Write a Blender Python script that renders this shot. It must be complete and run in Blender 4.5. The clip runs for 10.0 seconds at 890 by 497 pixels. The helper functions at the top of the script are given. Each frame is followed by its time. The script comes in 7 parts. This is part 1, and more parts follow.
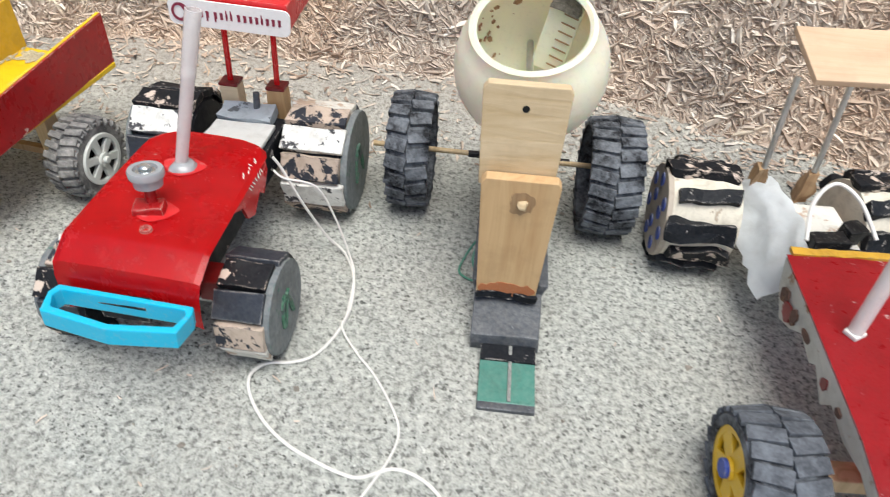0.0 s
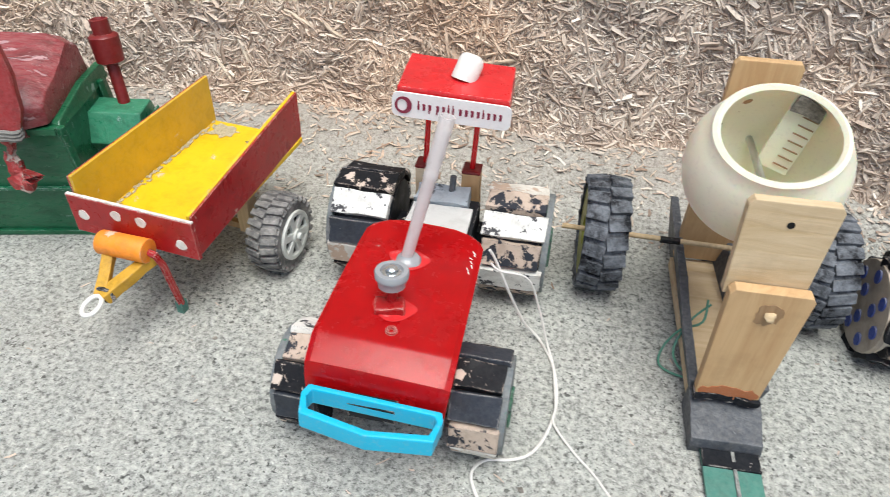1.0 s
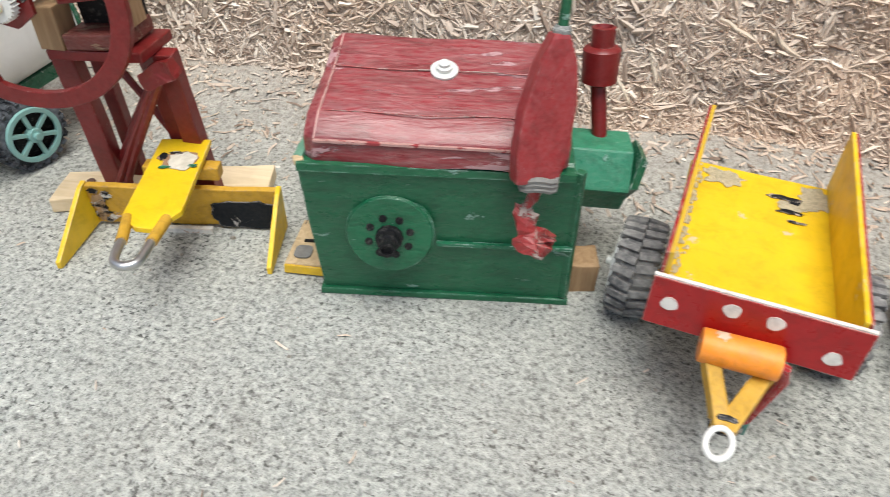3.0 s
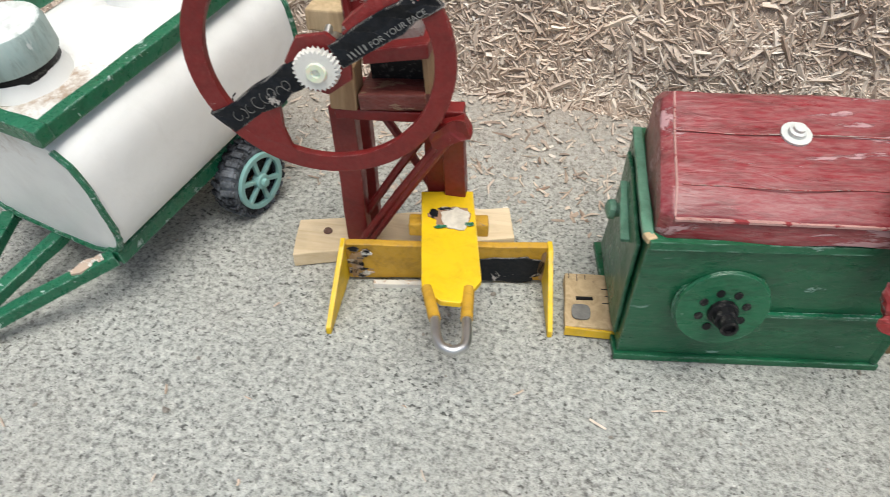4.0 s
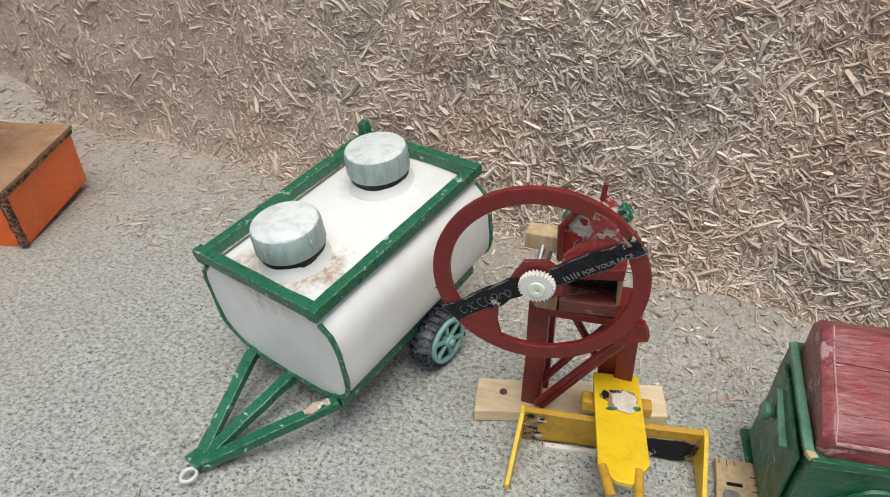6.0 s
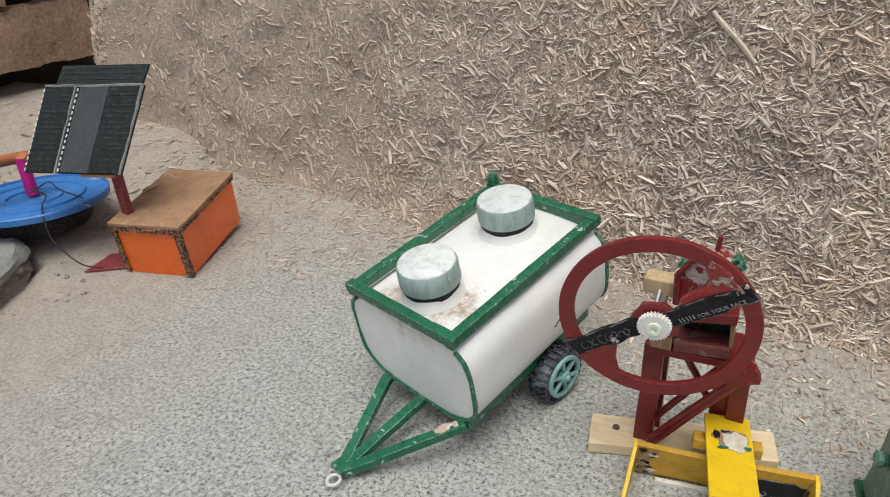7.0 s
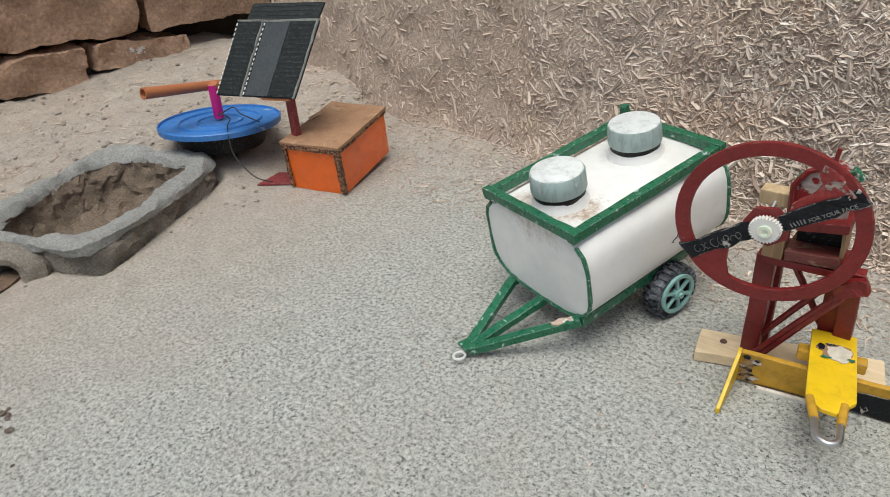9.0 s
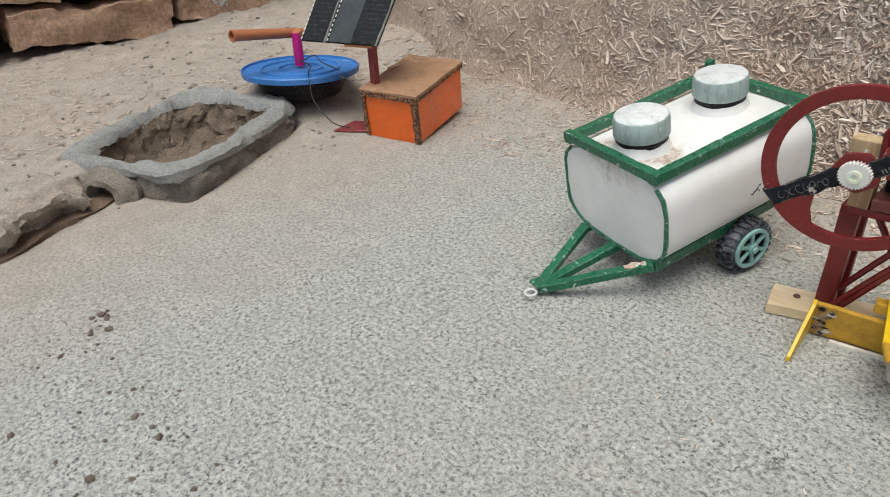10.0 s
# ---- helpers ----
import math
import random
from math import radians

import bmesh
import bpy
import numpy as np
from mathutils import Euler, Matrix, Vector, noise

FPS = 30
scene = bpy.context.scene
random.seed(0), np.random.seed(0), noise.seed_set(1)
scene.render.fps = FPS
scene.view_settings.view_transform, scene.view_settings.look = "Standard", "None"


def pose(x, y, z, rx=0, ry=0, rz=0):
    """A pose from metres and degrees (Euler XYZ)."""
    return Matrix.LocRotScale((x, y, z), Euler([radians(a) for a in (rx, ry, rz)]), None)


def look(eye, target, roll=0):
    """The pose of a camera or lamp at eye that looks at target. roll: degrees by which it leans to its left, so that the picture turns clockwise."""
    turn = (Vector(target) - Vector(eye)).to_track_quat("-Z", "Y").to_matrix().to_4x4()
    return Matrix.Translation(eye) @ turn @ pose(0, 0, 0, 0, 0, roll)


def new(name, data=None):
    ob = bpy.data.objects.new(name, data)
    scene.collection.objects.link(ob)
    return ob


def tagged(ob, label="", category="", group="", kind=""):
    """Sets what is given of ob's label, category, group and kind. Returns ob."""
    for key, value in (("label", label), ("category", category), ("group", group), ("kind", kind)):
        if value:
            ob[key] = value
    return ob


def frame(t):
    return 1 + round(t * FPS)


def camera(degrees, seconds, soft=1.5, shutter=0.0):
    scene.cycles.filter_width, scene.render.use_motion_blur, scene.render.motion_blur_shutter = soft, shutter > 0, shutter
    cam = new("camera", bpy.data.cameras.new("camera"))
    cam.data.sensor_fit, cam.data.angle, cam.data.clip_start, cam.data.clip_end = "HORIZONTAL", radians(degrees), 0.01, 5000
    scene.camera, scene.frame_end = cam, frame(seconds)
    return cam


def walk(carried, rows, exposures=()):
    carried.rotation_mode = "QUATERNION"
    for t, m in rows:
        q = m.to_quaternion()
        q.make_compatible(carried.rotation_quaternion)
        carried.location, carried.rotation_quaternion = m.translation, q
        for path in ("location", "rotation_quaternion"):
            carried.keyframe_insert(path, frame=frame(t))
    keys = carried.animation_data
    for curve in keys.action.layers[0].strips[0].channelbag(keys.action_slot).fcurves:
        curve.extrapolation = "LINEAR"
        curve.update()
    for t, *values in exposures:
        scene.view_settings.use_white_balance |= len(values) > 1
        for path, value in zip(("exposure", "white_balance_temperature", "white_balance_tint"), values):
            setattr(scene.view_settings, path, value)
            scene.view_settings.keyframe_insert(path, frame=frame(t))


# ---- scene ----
# All plans below are in units of U metres (a hand's width); parts are scaled by U when they are linked.
U = 0.08

# ---- camera ----
cam = camera(66.40, 10.0, soft=0.8, shutter=0.2)
PATH = [
    (0, (0.1275, 0.2729, 3.0140), (-0.1127, 3.2831, 0.3909), 3.34),
    (0.2, (-0.0504, 0.3702, 3.0492), (-0.3667, 3.3955, 0.4516), 2.31),
    (0.5, (-0.3737, 0.3576, 3.1659), (-0.7339, 3.4064, 0.6018), 1.62),
    (0.8, (-0.6704, 0.3990, 3.2582), (-1.1430, 3.4052, 0.6621), 1.04),
    (1, (-0.9063, 0.4000, 3.2878), (-1.4212, 3.4544, 0.7570), 1.75),
    (1.2, (-1.1003, 0.3883, 3.3059), (-1.6607, 3.4286, 0.7676), 1.58),
    (1.5, (-1.4786, 0.4692, 3.1502), (-2.0677, 3.4938, 0.5997), 1.70),
    (1.8, (-1.9531, 0.6419, 3.0849), (-2.6071, 3.6571, 0.5391), 2.23),
    (2, (-2.2097, 0.6996, 2.9675), (-2.8206, 3.7277, 0.4263), 2.71),
    (2.2, (-2.5936, 0.8389, 2.8493), (-3.2264, 3.8369, 0.2780), 1.72),
    (2.5, (-3.2220, 0.8855, 2.9343), (-3.8958, 3.9451, 0.4473), 1.76),
    (2.7, (-3.5643, 0.9115, 2.8644), (-4.2576, 3.9983, 0.4167), 2.12),
    (3, (-4.1486, 0.9621, 2.7883), (-4.8711, 3.9766, 0.2603), 2.15),
    (3.2, (-4.4598, 0.9989, 2.7161), (-5.2415, 4.0246, 0.2193), 2.55),
    (4.3, (-6.1463, 1.0565, 3.0979), (-6.8867, 3.9184, 0.4032), 0.42),
    (4.5, (-6.1870, 0.8509, 3.1361), (-7.0208, 3.7407, 0.4990), 0.69),
    (4.8, (-6.2290, 0.6193, 3.3032), (-7.2496, 3.5973, 0.8354), 1.58),
    (5, (-6.3283, 0.5894, 3.4385), (-7.4008, 3.6183, 1.0563), 2.21),
    (5.2, (-6.4611, 0.6050, 3.5665), (-7.5579, 3.6637, 1.2337), 3.02),
    (6.3, (-6.3368, 0.5045, 3.9838), (-7.8529, 3.5346, 1.8579), -0.86),
    (6.5, (-6.3671, 0.3472, 4.0432), (-8.0187, 3.3598, 1.9948), -1.43),
    (7, (-6.3175, 0.0064, 4.1683), (-8.2274, 2.9152, 2.1956), -2.32),
    (7.5, (-6.2755, -0.2336, 4.1799), (-8.3529, 2.5854, 2.2466), -2.29),
    (8, (-6.0766, -0.4255, 4.0811), (-8.3304, 2.2542, 2.1473), -2.92),
    (8.5, (-5.9298, -0.5139, 4.0291), (-8.2626, 2.0352, 2.0142), -4.72),
    (9, (-5.8065, -0.7492, 3.9468), (-8.2686, 1.6616, 1.9154), -3.88),
    (9.5, (-5.7683, -0.9906, 3.8083), (-8.3032, 1.3228, 1.7534), -2.34),
    (10, (-5.7397, -1.2223, 3.6942), (-8.3535, 0.9541, 1.5892), -2.50),
]
EXPO = [(0.0, 0.55, 6400, 10), (2.0, 0.54, 6300, 10), (3.2, 0.50, 6450, 10), (4.5, 0.27, 6500, 10), (7.0, 0.06, 6500, 10), (8.5, 0.08, 6500, 10), (10.0, 0.12, 6500, 10)]
walk(cam, [(t, look(Vector(eye) * U, Vector(target) * U, roll)) for t, eye, target, roll in PATH], EXPO)

# ---- light: open shade under a bright hazy sky ----
world = bpy.data.worlds.new("sky")
scene.world = world
world.use_nodes = True
wn = world.node_tree.nodes
sky = wn.new("ShaderNodeTexSky")
sky.sky_type = "NISHITA"
sky.sun_disc = False
sky.sun_elevation, sky.sun_rotation = radians(73), radians(157)
sky.air_density, sky.dust_density, sky.ozone_density = 1.0, 4.0, 0.6
wn["Background"].inputs["Strength"].default_value = 0.108
world.node_tree.links.new(sky.outputs[0], wn["Background"].inputs["Color"])
sun = new("sun", bpy.data.lights.new("sun", "SUN"))
sun.data.energy, sun.data.angle, sun.data.color = 2.10, radians(40), (0.97, 1.0, 0.955)
sun.matrix_world = look((0.6, -1.4, 5.0), (0, 0, 0))


# ---- materials ----
def shader(name, rough=0.5, metal=0.0, spec=0.5):
    m = bpy.data.materials.new(name)
    m.use_nodes = True
    b = m.node_tree.nodes["Principled BSDF"]
    b.inputs["Roughness"].default_value = rough
    b.inputs["Metallic"].default_value = metal
    b.inputs["Specular IOR Level"].default_value = spec
    return m, m.node_tree.nodes, m.node_tree.links, b


def rgba(c, k=1.0):
    return (c[0] * k, c[1] * k, c[2] * k, 1.0)


def noise_tex(n, l, co, scale, detail=3.0, rough=0.55, dist=0.0):
    t = n.new("ShaderNodeTexNoise")
    t.inputs["Scale"].default_value = scale / U
    t.inputs["Detail"].default_value = detail
    t.inputs["Roughness"].default_value = rough
    t.inputs["Distortion"].default_value = dist
    l.new(co, t.inputs["Vector"])
    return t.outputs["Fac"]


def ramp(n, l, fac, stops, const=False):
    r = n.new("ShaderNodeValToRGB")
    e = r.color_ramp.elements
    while len(e) < len(stops):
        e.new(0.5)
    for q, (p, c) in zip(e, stops):
        q.position = p
        q.color = c if len(c) == 4 else rgba(c)
    if const:
        r.color_ramp.interpolation = "CONSTANT"
    l.new(fac, r.inputs["Fac"])
    return r.outputs["Color"]


def mix(n, l, fac, a, b, mode="MIX"):
    x = n.new("ShaderNodeMix")
    x.data_type, x.blend_type = "RGBA", mode
    for sock, v in ((x.inputs[0], fac), (x.inputs[6], a), (x.inputs[7], b)):
        if isinstance(v, (int, float)):
            sock.default_value = v
        elif isinstance(v, tuple):
            sock.default_value = v if len(v) == 4 else rgba(v)
        else:
            l.new(v, sock)
    return x.outputs[2]


def bump(n, l, b, height, strength, dist):
    k = n.new("ShaderNodeBump")
    k.inputs["Strength"].default_value = strength
    k.inputs["Distance"].default_value = dist * U
    l.new(height, k.inputs["Height"])
    l.new(k.outputs[0], b.inputs["Normal"])


def coords(n, l, stretch=None):
    t = n.new("ShaderNodeTexCoord")
    o = t.outputs["Object"]
    if stretch:
        m = n.new("ShaderNodeMapping")
        m.inputs["Scale"].default_value = stretch
        l.new(o, m.inputs["Vector"])
        o = m.outputs[0]
    return o


def paint(name, col, wear=(0.5, 0.42, 0.32), amount=0.2, scale=5.0, rough=0.4, dust=0.15, stretch=None, relief=0.4, spec=0.5, edges=0.6, grime=0.5, er=0.016):
    """Brushed craft paint: uneven coat, chips down to the material below, pale dust."""
    m, n, l, b = shader(name, rough, 0.0, spec)
    co = coords(n, l, stretch)
    big = noise_tex(n, l, co, scale * 0.35, 3)
    fine = noise_tex(n, l, co, scale * 6, 4, 0.7)
    chip = noise_tex(n, l, co, scale, 6, 0.68, 0.3)
    coat = mix(n, l, big, rgba(col, 0.78), rgba(col, 1.22))
    coat = mix(n, l, ramp(n, l, fine, [(0.35, (0, 0, 0)), (0.75, (dust, dust, dust))]), coat, (0.55, 0.52, 0.47))
    edge = 0.72 - amount * 0.45
    mask = ramp(n, l, chip, [(edge, (0, 0, 0)), (edge + 0.025, (1, 1, 1))])
    coat = mix(n, l, grime, coat, ramp(n, l, noise_tex(n, l, co, scale * 1.7, 5, 0.7, 0.5), [(0.30, (0.45, 0.42, 0.38)), (0.52, (1.0, 1.0, 1.0)), (0.75, (1.15, 1.14, 1.12))]), "MULTIPLY")
    c = mix(n, l, mask, coat, wear)
    if edges:
        # rubbed edges: where a rounded normal parts from the true one
        bev = n.new("ShaderNodeBevel")
        bev.samples = 4
        bev.inputs["Radius"].default_value = er * U
        geo = n.new("ShaderNodeNewGeometry")
        dot = n.new("ShaderNodeVectorMath")
        dot.operation = "DOT_PRODUCT"
        l.new(bev.outputs[0], dot.inputs[0])
        l.new(geo.outputs["Normal"], dot.inputs[1])
        rub = ramp(n, l, dot.outputs["Value"], [(0.80, (1, 1, 1)), (0.985, (0, 0, 0))])
        worn = ramp(n, l, noise_tex(n, l, co, scale * 2.5, 4, 0.7), [(0.62 - 0.25 * edges, (0, 0, 0)), (0.72 - 0.2 * edges, (1, 1, 1))])
        c = mix(n, l, mix(n, l, 1.0, rub, worn, "MULTIPLY"), c, wear)
    l.new(c, b.inputs["Base Color"])
    rr = ramp(n, l, chip, [(0.3, (rough, rough, rough)), (0.8, (min(1, rough + 0.35),) * 3)])
    l.new(rr, b.inputs["Roughness"])
    h = mix(n, l, 0.5, mask, fine, "SUBTRACT")
    if relief >= 0.7:
        lump = noise_tex(n, l, co, scale * 1.6, 4, 0.6, 0.8)
        bump(n, l, b, mix(n, l, 0.5, mix(n, l, 0.6, fine, h), lump), relief, 0.018)
    else:
        bump(n, l, b, mix(n, l, 0.6, fine, h), relief, 0.02)
    return m


def wood(name, light, dark, scale=3.0, along=1, rough=0.6):
    m, n, l, b = shader(name, rough, 0, 0.35)
    st = [9.0, 9.0, 9.0]
    st[along] = 0.8
    co = coords(n, l, tuple(st))
    g = noise_tex(n, l, co, scale, 5, 0.6, 1.2)
    s = noise_tex(n, l, coords(n, l), 4, 4, 0.6)
    c = ramp(n, l, g, [(0.3, dark), (0.6, light)])
    c = mix(n, l, ramp(n, l, s, [(0.5, (0, 0, 0)), (0.75, (0.35, 0.35, 0.35))]), c, rgba(dark, 0.6))
    l.new(c, b.inputs["Base Color"])
    bump(n, l, b, g, 0.35, 0.015)
    return m


def plastic(name, col, rough=0.35, var=0.12, spec=0.5, trans=0.0, alpha=1.0):
    m, n, l, b = shader(name, rough, 0, spec)
    co = coords(n, l)
    s = noise_tex(n, l, co, 3, 4, 0.6)
    f = noise_tex(n, l, co, 40, 3, 0.6)
    c = mix(n, l, s, rgba(col, 1 - var), rgba(col, 1 + var))
    c = mix(n, l, ramp(n, l, f, [(0.55, (0, 0, 0)), (0.8, (0.25, 0.25, 0.25))]), c, (0.45, 0.42, 0.37))
    l.new(c, b.inputs["Base Color"])
    b.inputs["Transmission Weight"].default_value = trans
    b.inputs["Alpha"].default_value = alpha
    bump(n, l, b, f, 0.12, 0.01)
    return m


def rubber(name, col, dust):
    m, n, l, b = shader(name, 0.75, 0, 0.3)
    co = coords(n, l)
    s = noise_tex(n, l, co, 6, 5, 0.7)
    f = noise_tex(n, l, co, 30, 4, 0.7)
    c = mix(n, l, ramp(n, l, s, [(0.4, (0, 0, 0)), (0.72, (0.8, 0.8, 0.8))]), col, dust)
    c = mix(n, l, ramp(n, l, f, [(0.5, (0, 0, 0)), (0.8, (0.5, 0.5, 0.5))]), c, dust)
    l.new(c, b.inputs["Base Color"])
    bump(n, l, b, f, 0.3, 0.015)
    return m


def metal(name, col=(0.6, 0.6, 0.58), rough=0.35):
    m, n, l, b = shader(name, rough, 0.9)
    s = noise_tex(n, l, coords(n, l), 12, 4, 0.7)
    l.new(mix(n, l, s, rgba(col, 0.7), rgba(col, 1.15)), b.inputs["Base Color"])
    bump(n, l, b, s, 0.2, 0.01)
    return m


def ground_material():
    m, n, l, b = shader("sandy_ground", 0.93, 0, 0.15)
    co = coords(n, l)
    g1 = noise_tex(n, l, co, 26, 4, 0.75)
    g2 = noise_tex(n, l, co, 60, 3, 0.7)
    g3 = noise_tex(n, l, co, 23, 2, 0.5)
    g4 = noise_tex(n, l, co, 36, 2, 0.5)
    big = noise_tex(n, l, co, 0.55, 4, 0.6)
    mid = noise_tex(n, l, co, 3.0, 4, 0.6)
    grain = ramp(n, l, g1, [(0.36, (0.11, 0.113, 0.112)), (0.455, (0.34, 0.348, 0.342)), (0.54, (0.475, 0.485, 0.475)), (0.68, (0.66, 0.672, 0.655))])
    grain2 = ramp(n, l, g2, [(0.36, (0.20, 0.206, 0.204)), (0.48, (0.43, 0.442, 0.436)), (0.66, (0.60, 0.612, 0.605))])
    c = mix(n, l, 0.28, grain, grain2)
    # scattered dark and white grains, thicker in some patches
    patch = ramp(n, l, mid, [(0.40, (0.45, 0.45, 0.45)), (0.60, (1, 1, 1))])
    for g, lo in ((g3, 0.295), (g4, 0.345)):
        spot = ramp(n, l, g, [(lo, (0.85, 0.85, 0.85)), (lo + 0.045, (0, 0, 0))])
        c = mix(n, l, mix(n, l, 1.0, spot, patch, "MULTIPLY"), c, (0.06, 0.062, 0.062))
    c = mix(n, l, ramp(n, l, g4, [(0.68, (0, 0, 0)), (0.73, (0.7, 0.7, 0.7))]), c, (0.74, 0.745, 0.735))
    # brown dust off the mud wall lies along its foot and over the mud bank
    sep = n.new("ShaderNodeSeparateXYZ")
    l.new(co, sep.inputs[0])
    def band(sock, lo, hi):
        r = n.new("ShaderNodeMapRange")
        r.inputs["From Min"].default_value, r.inputs["From Max"].default_value = lo * U, hi * U
        l.new(sock, r.inputs["Value"])
        return r.outputs[0]
    near = n.new("ShaderNodeMath")
    near.operation = "MAXIMUM"
    l.new(band(sep.outputs["Y"], 4.6, 6.2), near.inputs[0])
    l.new(band(sep.outputs["X"], -10.6, -13.9), near.inputs[1])
    k = n.new("ShaderNodeMath")
    k.operation = "MULTIPLY_ADD"
    l.new(near.outputs[0], k.inputs[0])
    k.inputs[1].default_value = 0.75
    l.new(ramp(n, l, big, [(0.45, (0, 0, 0)), (0.8, (0.22, 0.22, 0.22))]), k.inputs[2])
    dust = mix(n, l, mid, (0.36, 0.29, 0.23), (0.60, 0.515, 0.43))
    dust = mix(n, l, 0.35, dust, grain, "MULTIPLY")
    dust = mix(n, l, 0.3, dust, (0.50, 0.435, 0.365))
    c = mix(n, l, 1.0, c, (1.015, 1.02, 0.96), "MULTIPLY")
    c = mix(n, l, k.outputs[0], c, dust)
    c = mix(n, l, 0.35, c, ramp(n, l, mid, [(0.3, (0.75, 0.74, 0.72)), (0.7, (1.1, 1.1, 1.1))]), "MULTIPLY")
    l.new(c, b.inputs["Base Color"])
    bump(n, l, b, mix(n, l, 0.4, g1, mid), 0.9, 0.048)
    return m


def stains(n, l):
    """Slow patches of redder, greyer and cleaner mud."""
    s = noise_tex(n, l, coords(n, l), 0.45, 3, 0.6, 0.4)
    return ramp(n, l, s, [(0.30, (0.90, 0.90, 0.90)), (0.45, (1.0, 1.0, 1.0)), (0.58, (1.04, 0.97, 0.91)), (0.70, (0.98, 0.86, 0.76))])


def mud_material(name, lo, hi, scale=4.0, speck=0.5):
    m, n, l, b = shader(name, 0.95, 0, 0.15)
    co = coords(n, l)
    a = noise_tex(n, l, co, scale * 0.25, 5, 0.65)
    f = noise_tex(n, l, co, scale * 5, 5, 0.75, 0.4)
    c = mix(n, l, a, lo, hi)
    c = mix(n, l, speck, c, ramp(n, l, f, [(0.3, (0.35, 0.33, 0.3)), (0.7, (1.35, 1.33, 1.3))]), "MULTIPLY")
    l.new(c, b.inputs["Base Color"])
    bump(n, l, b, f, 0.8, 0.05)
    return m


def straw_material(name, stops, rough=0.75):
    m, n, l, b = shader(name, rough, 0, 0.25)
    geo = n.new("ShaderNodeNewGeometry")
    c = ramp(n, l, geo.outputs["Random Per Island"], stops)
    f = noise_tex(n, l, coords(n, l), 25, 3, 0.6)
    c = mix(n, l, 0.35, c, ramp(n, l, f, [(0.3, (0.6, 0.6, 0.6)), (0.7, (1.25, 1.25, 1.25))]), "MULTIPLY")
    c = mix(n, l, 1.0, c, stains(n, l), "MULTIPLY")
    # the older plaster has more mud smeared over its straw
    sep = n.new("ShaderNodeSeparateXYZ")
    l.new(coords(n, l), sep.inputs[0])
    r = n.new("ShaderNodeMapRange")
    r.inputs["From Min"].default_value, r.inputs["From Max"].default_value, r.inputs["To Max"].default_value = -8.0 * U, -12.5 * U, 0.62
    l.new(sep.outputs["X"], r.inputs["Value"])
    c = mix(n, l, r.outputs[0], c, (0.47, 0.385, 0.315))
    l.new(c, b.inputs["Base Color"])
    return m


M_GROUND = ground_material()
M_MUD = mud_material("mud_plaster", (0.40, 0.318, 0.255), (0.58, 0.485, 0.40), 4.0, 0.55)
M_STRAW = straw_material("chopped_straw", [(0.0, (0.28, 0.21, 0.163)), (0.2, (0.49, 0.40, 0.327)), (0.6, (0.61, 0.517, 0.43)), (0.92, (0.72, 0.638, 0.54)), (1.0, (0.86, 0.80, 0.71))])
M_STALK = straw_material("pale_straw_stalk", [(0.0, (0.58, 0.49, 0.38)), (1.0, (0.78, 0.70, 0.57))])
M_CLOD = mud_material("dry_clods", (0.26, 0.235, 0.20), (0.50, 0.465, 0.42), 8.0)
M_CRUMB = mud_material("earth_crumbs", (0.13, 0.105, 0.085), (0.33, 0.28, 0.235), 8.0)
M_BRICK = mud_material("brown_brick", (0.33, 0.215, 0.145), (0.70, 0.475, 0.34), 3.0, 0.75)
M_CEMENT = mud_material("trough_cement", (0.25, 0.255, 0.24), (0.51, 0.525, 0.505), 6.0, 0.6)
M_BANK = mud_material("dry_grey_bank", (0.38, 0.325, 0.27), (0.59, 0.52, 0.445), 6.0, 0.65)
M_MUDWET = mud_material("crumbly_grey_mud", (0.17, 0.15, 0.12), (0.47, 0.435, 0.38), 9.0, 0.85)
M_LIME = mud_material("lime_splash", (0.65, 0.65, 0.63), (0.8, 0.8, 0.78), 9.0, 0.3)
M_TROUGHIN = mud_material("trough_silt", (0.11, 0.082, 0.06), (0.42, 0.345, 0.27), 8.0, 0.9)
# darker brown that carries the shade under the bank's lip
M_GULLY = mud_material("gully_shade_brown", (0.15, 0.105, 0.075), (0.36, 0.26, 0.19), 7.0, 0.8)
# near-black brown: the shade inside the drain put into a colour
M_HOLE = mud_material("drain_hole_shade", (0.04, 0.028, 0.02), (0.12, 0.085, 0.062), 5.0)
M_RED = paint("glossy_red_paint", (0.66, 0.006, 0.009), (0.75, 0.5, 0.45), 0.02, 7, 0.09, 0.0, relief=0.03, spec=0.6, edges=0, grime=0.12)
M_REDROOF = paint("red_roof_paint", (0.60, 0.010, 0.014), (0.75, 0.5, 0.45), 0.06, 7, 0.16, 0.05, relief=0.1, er=0.01, grime=0.3)
M_DUSTSEAM = mud_material("pale_dust", (0.58, 0.50, 0.33), (0.72, 0.65, 0.48), 6.0)
M_REDHOOD = paint("deep_red_sheet_paint", (0.47, 0.010, 0.018), (0.72, 0.55, 0.53), 0.15, 12, 0.22, 0.05, edges=0, grime=0.25)
M_SIDE = paint("bare_rusty_sheet", (0.54, 0.53, 0.48), (0.30, 0.20, 0.12), 0.22, 5, 0.4, 0.1, edges=0, grime=0.4)
M_DECK = paint("greyish_deck_paint", (0.58, 0.59, 0.57), (0.40, 0.38, 0.34), 0.12, 5, 0.4, 0.08, edges=0, grime=0.3)
M_REDGLUE = paint("hazed_red_paint", (0.60, 0.012, 0.016), (0.60, 0.10, 0.10), 0.3, 9, 0.25, 0.05, edges=0, grime=0.2)
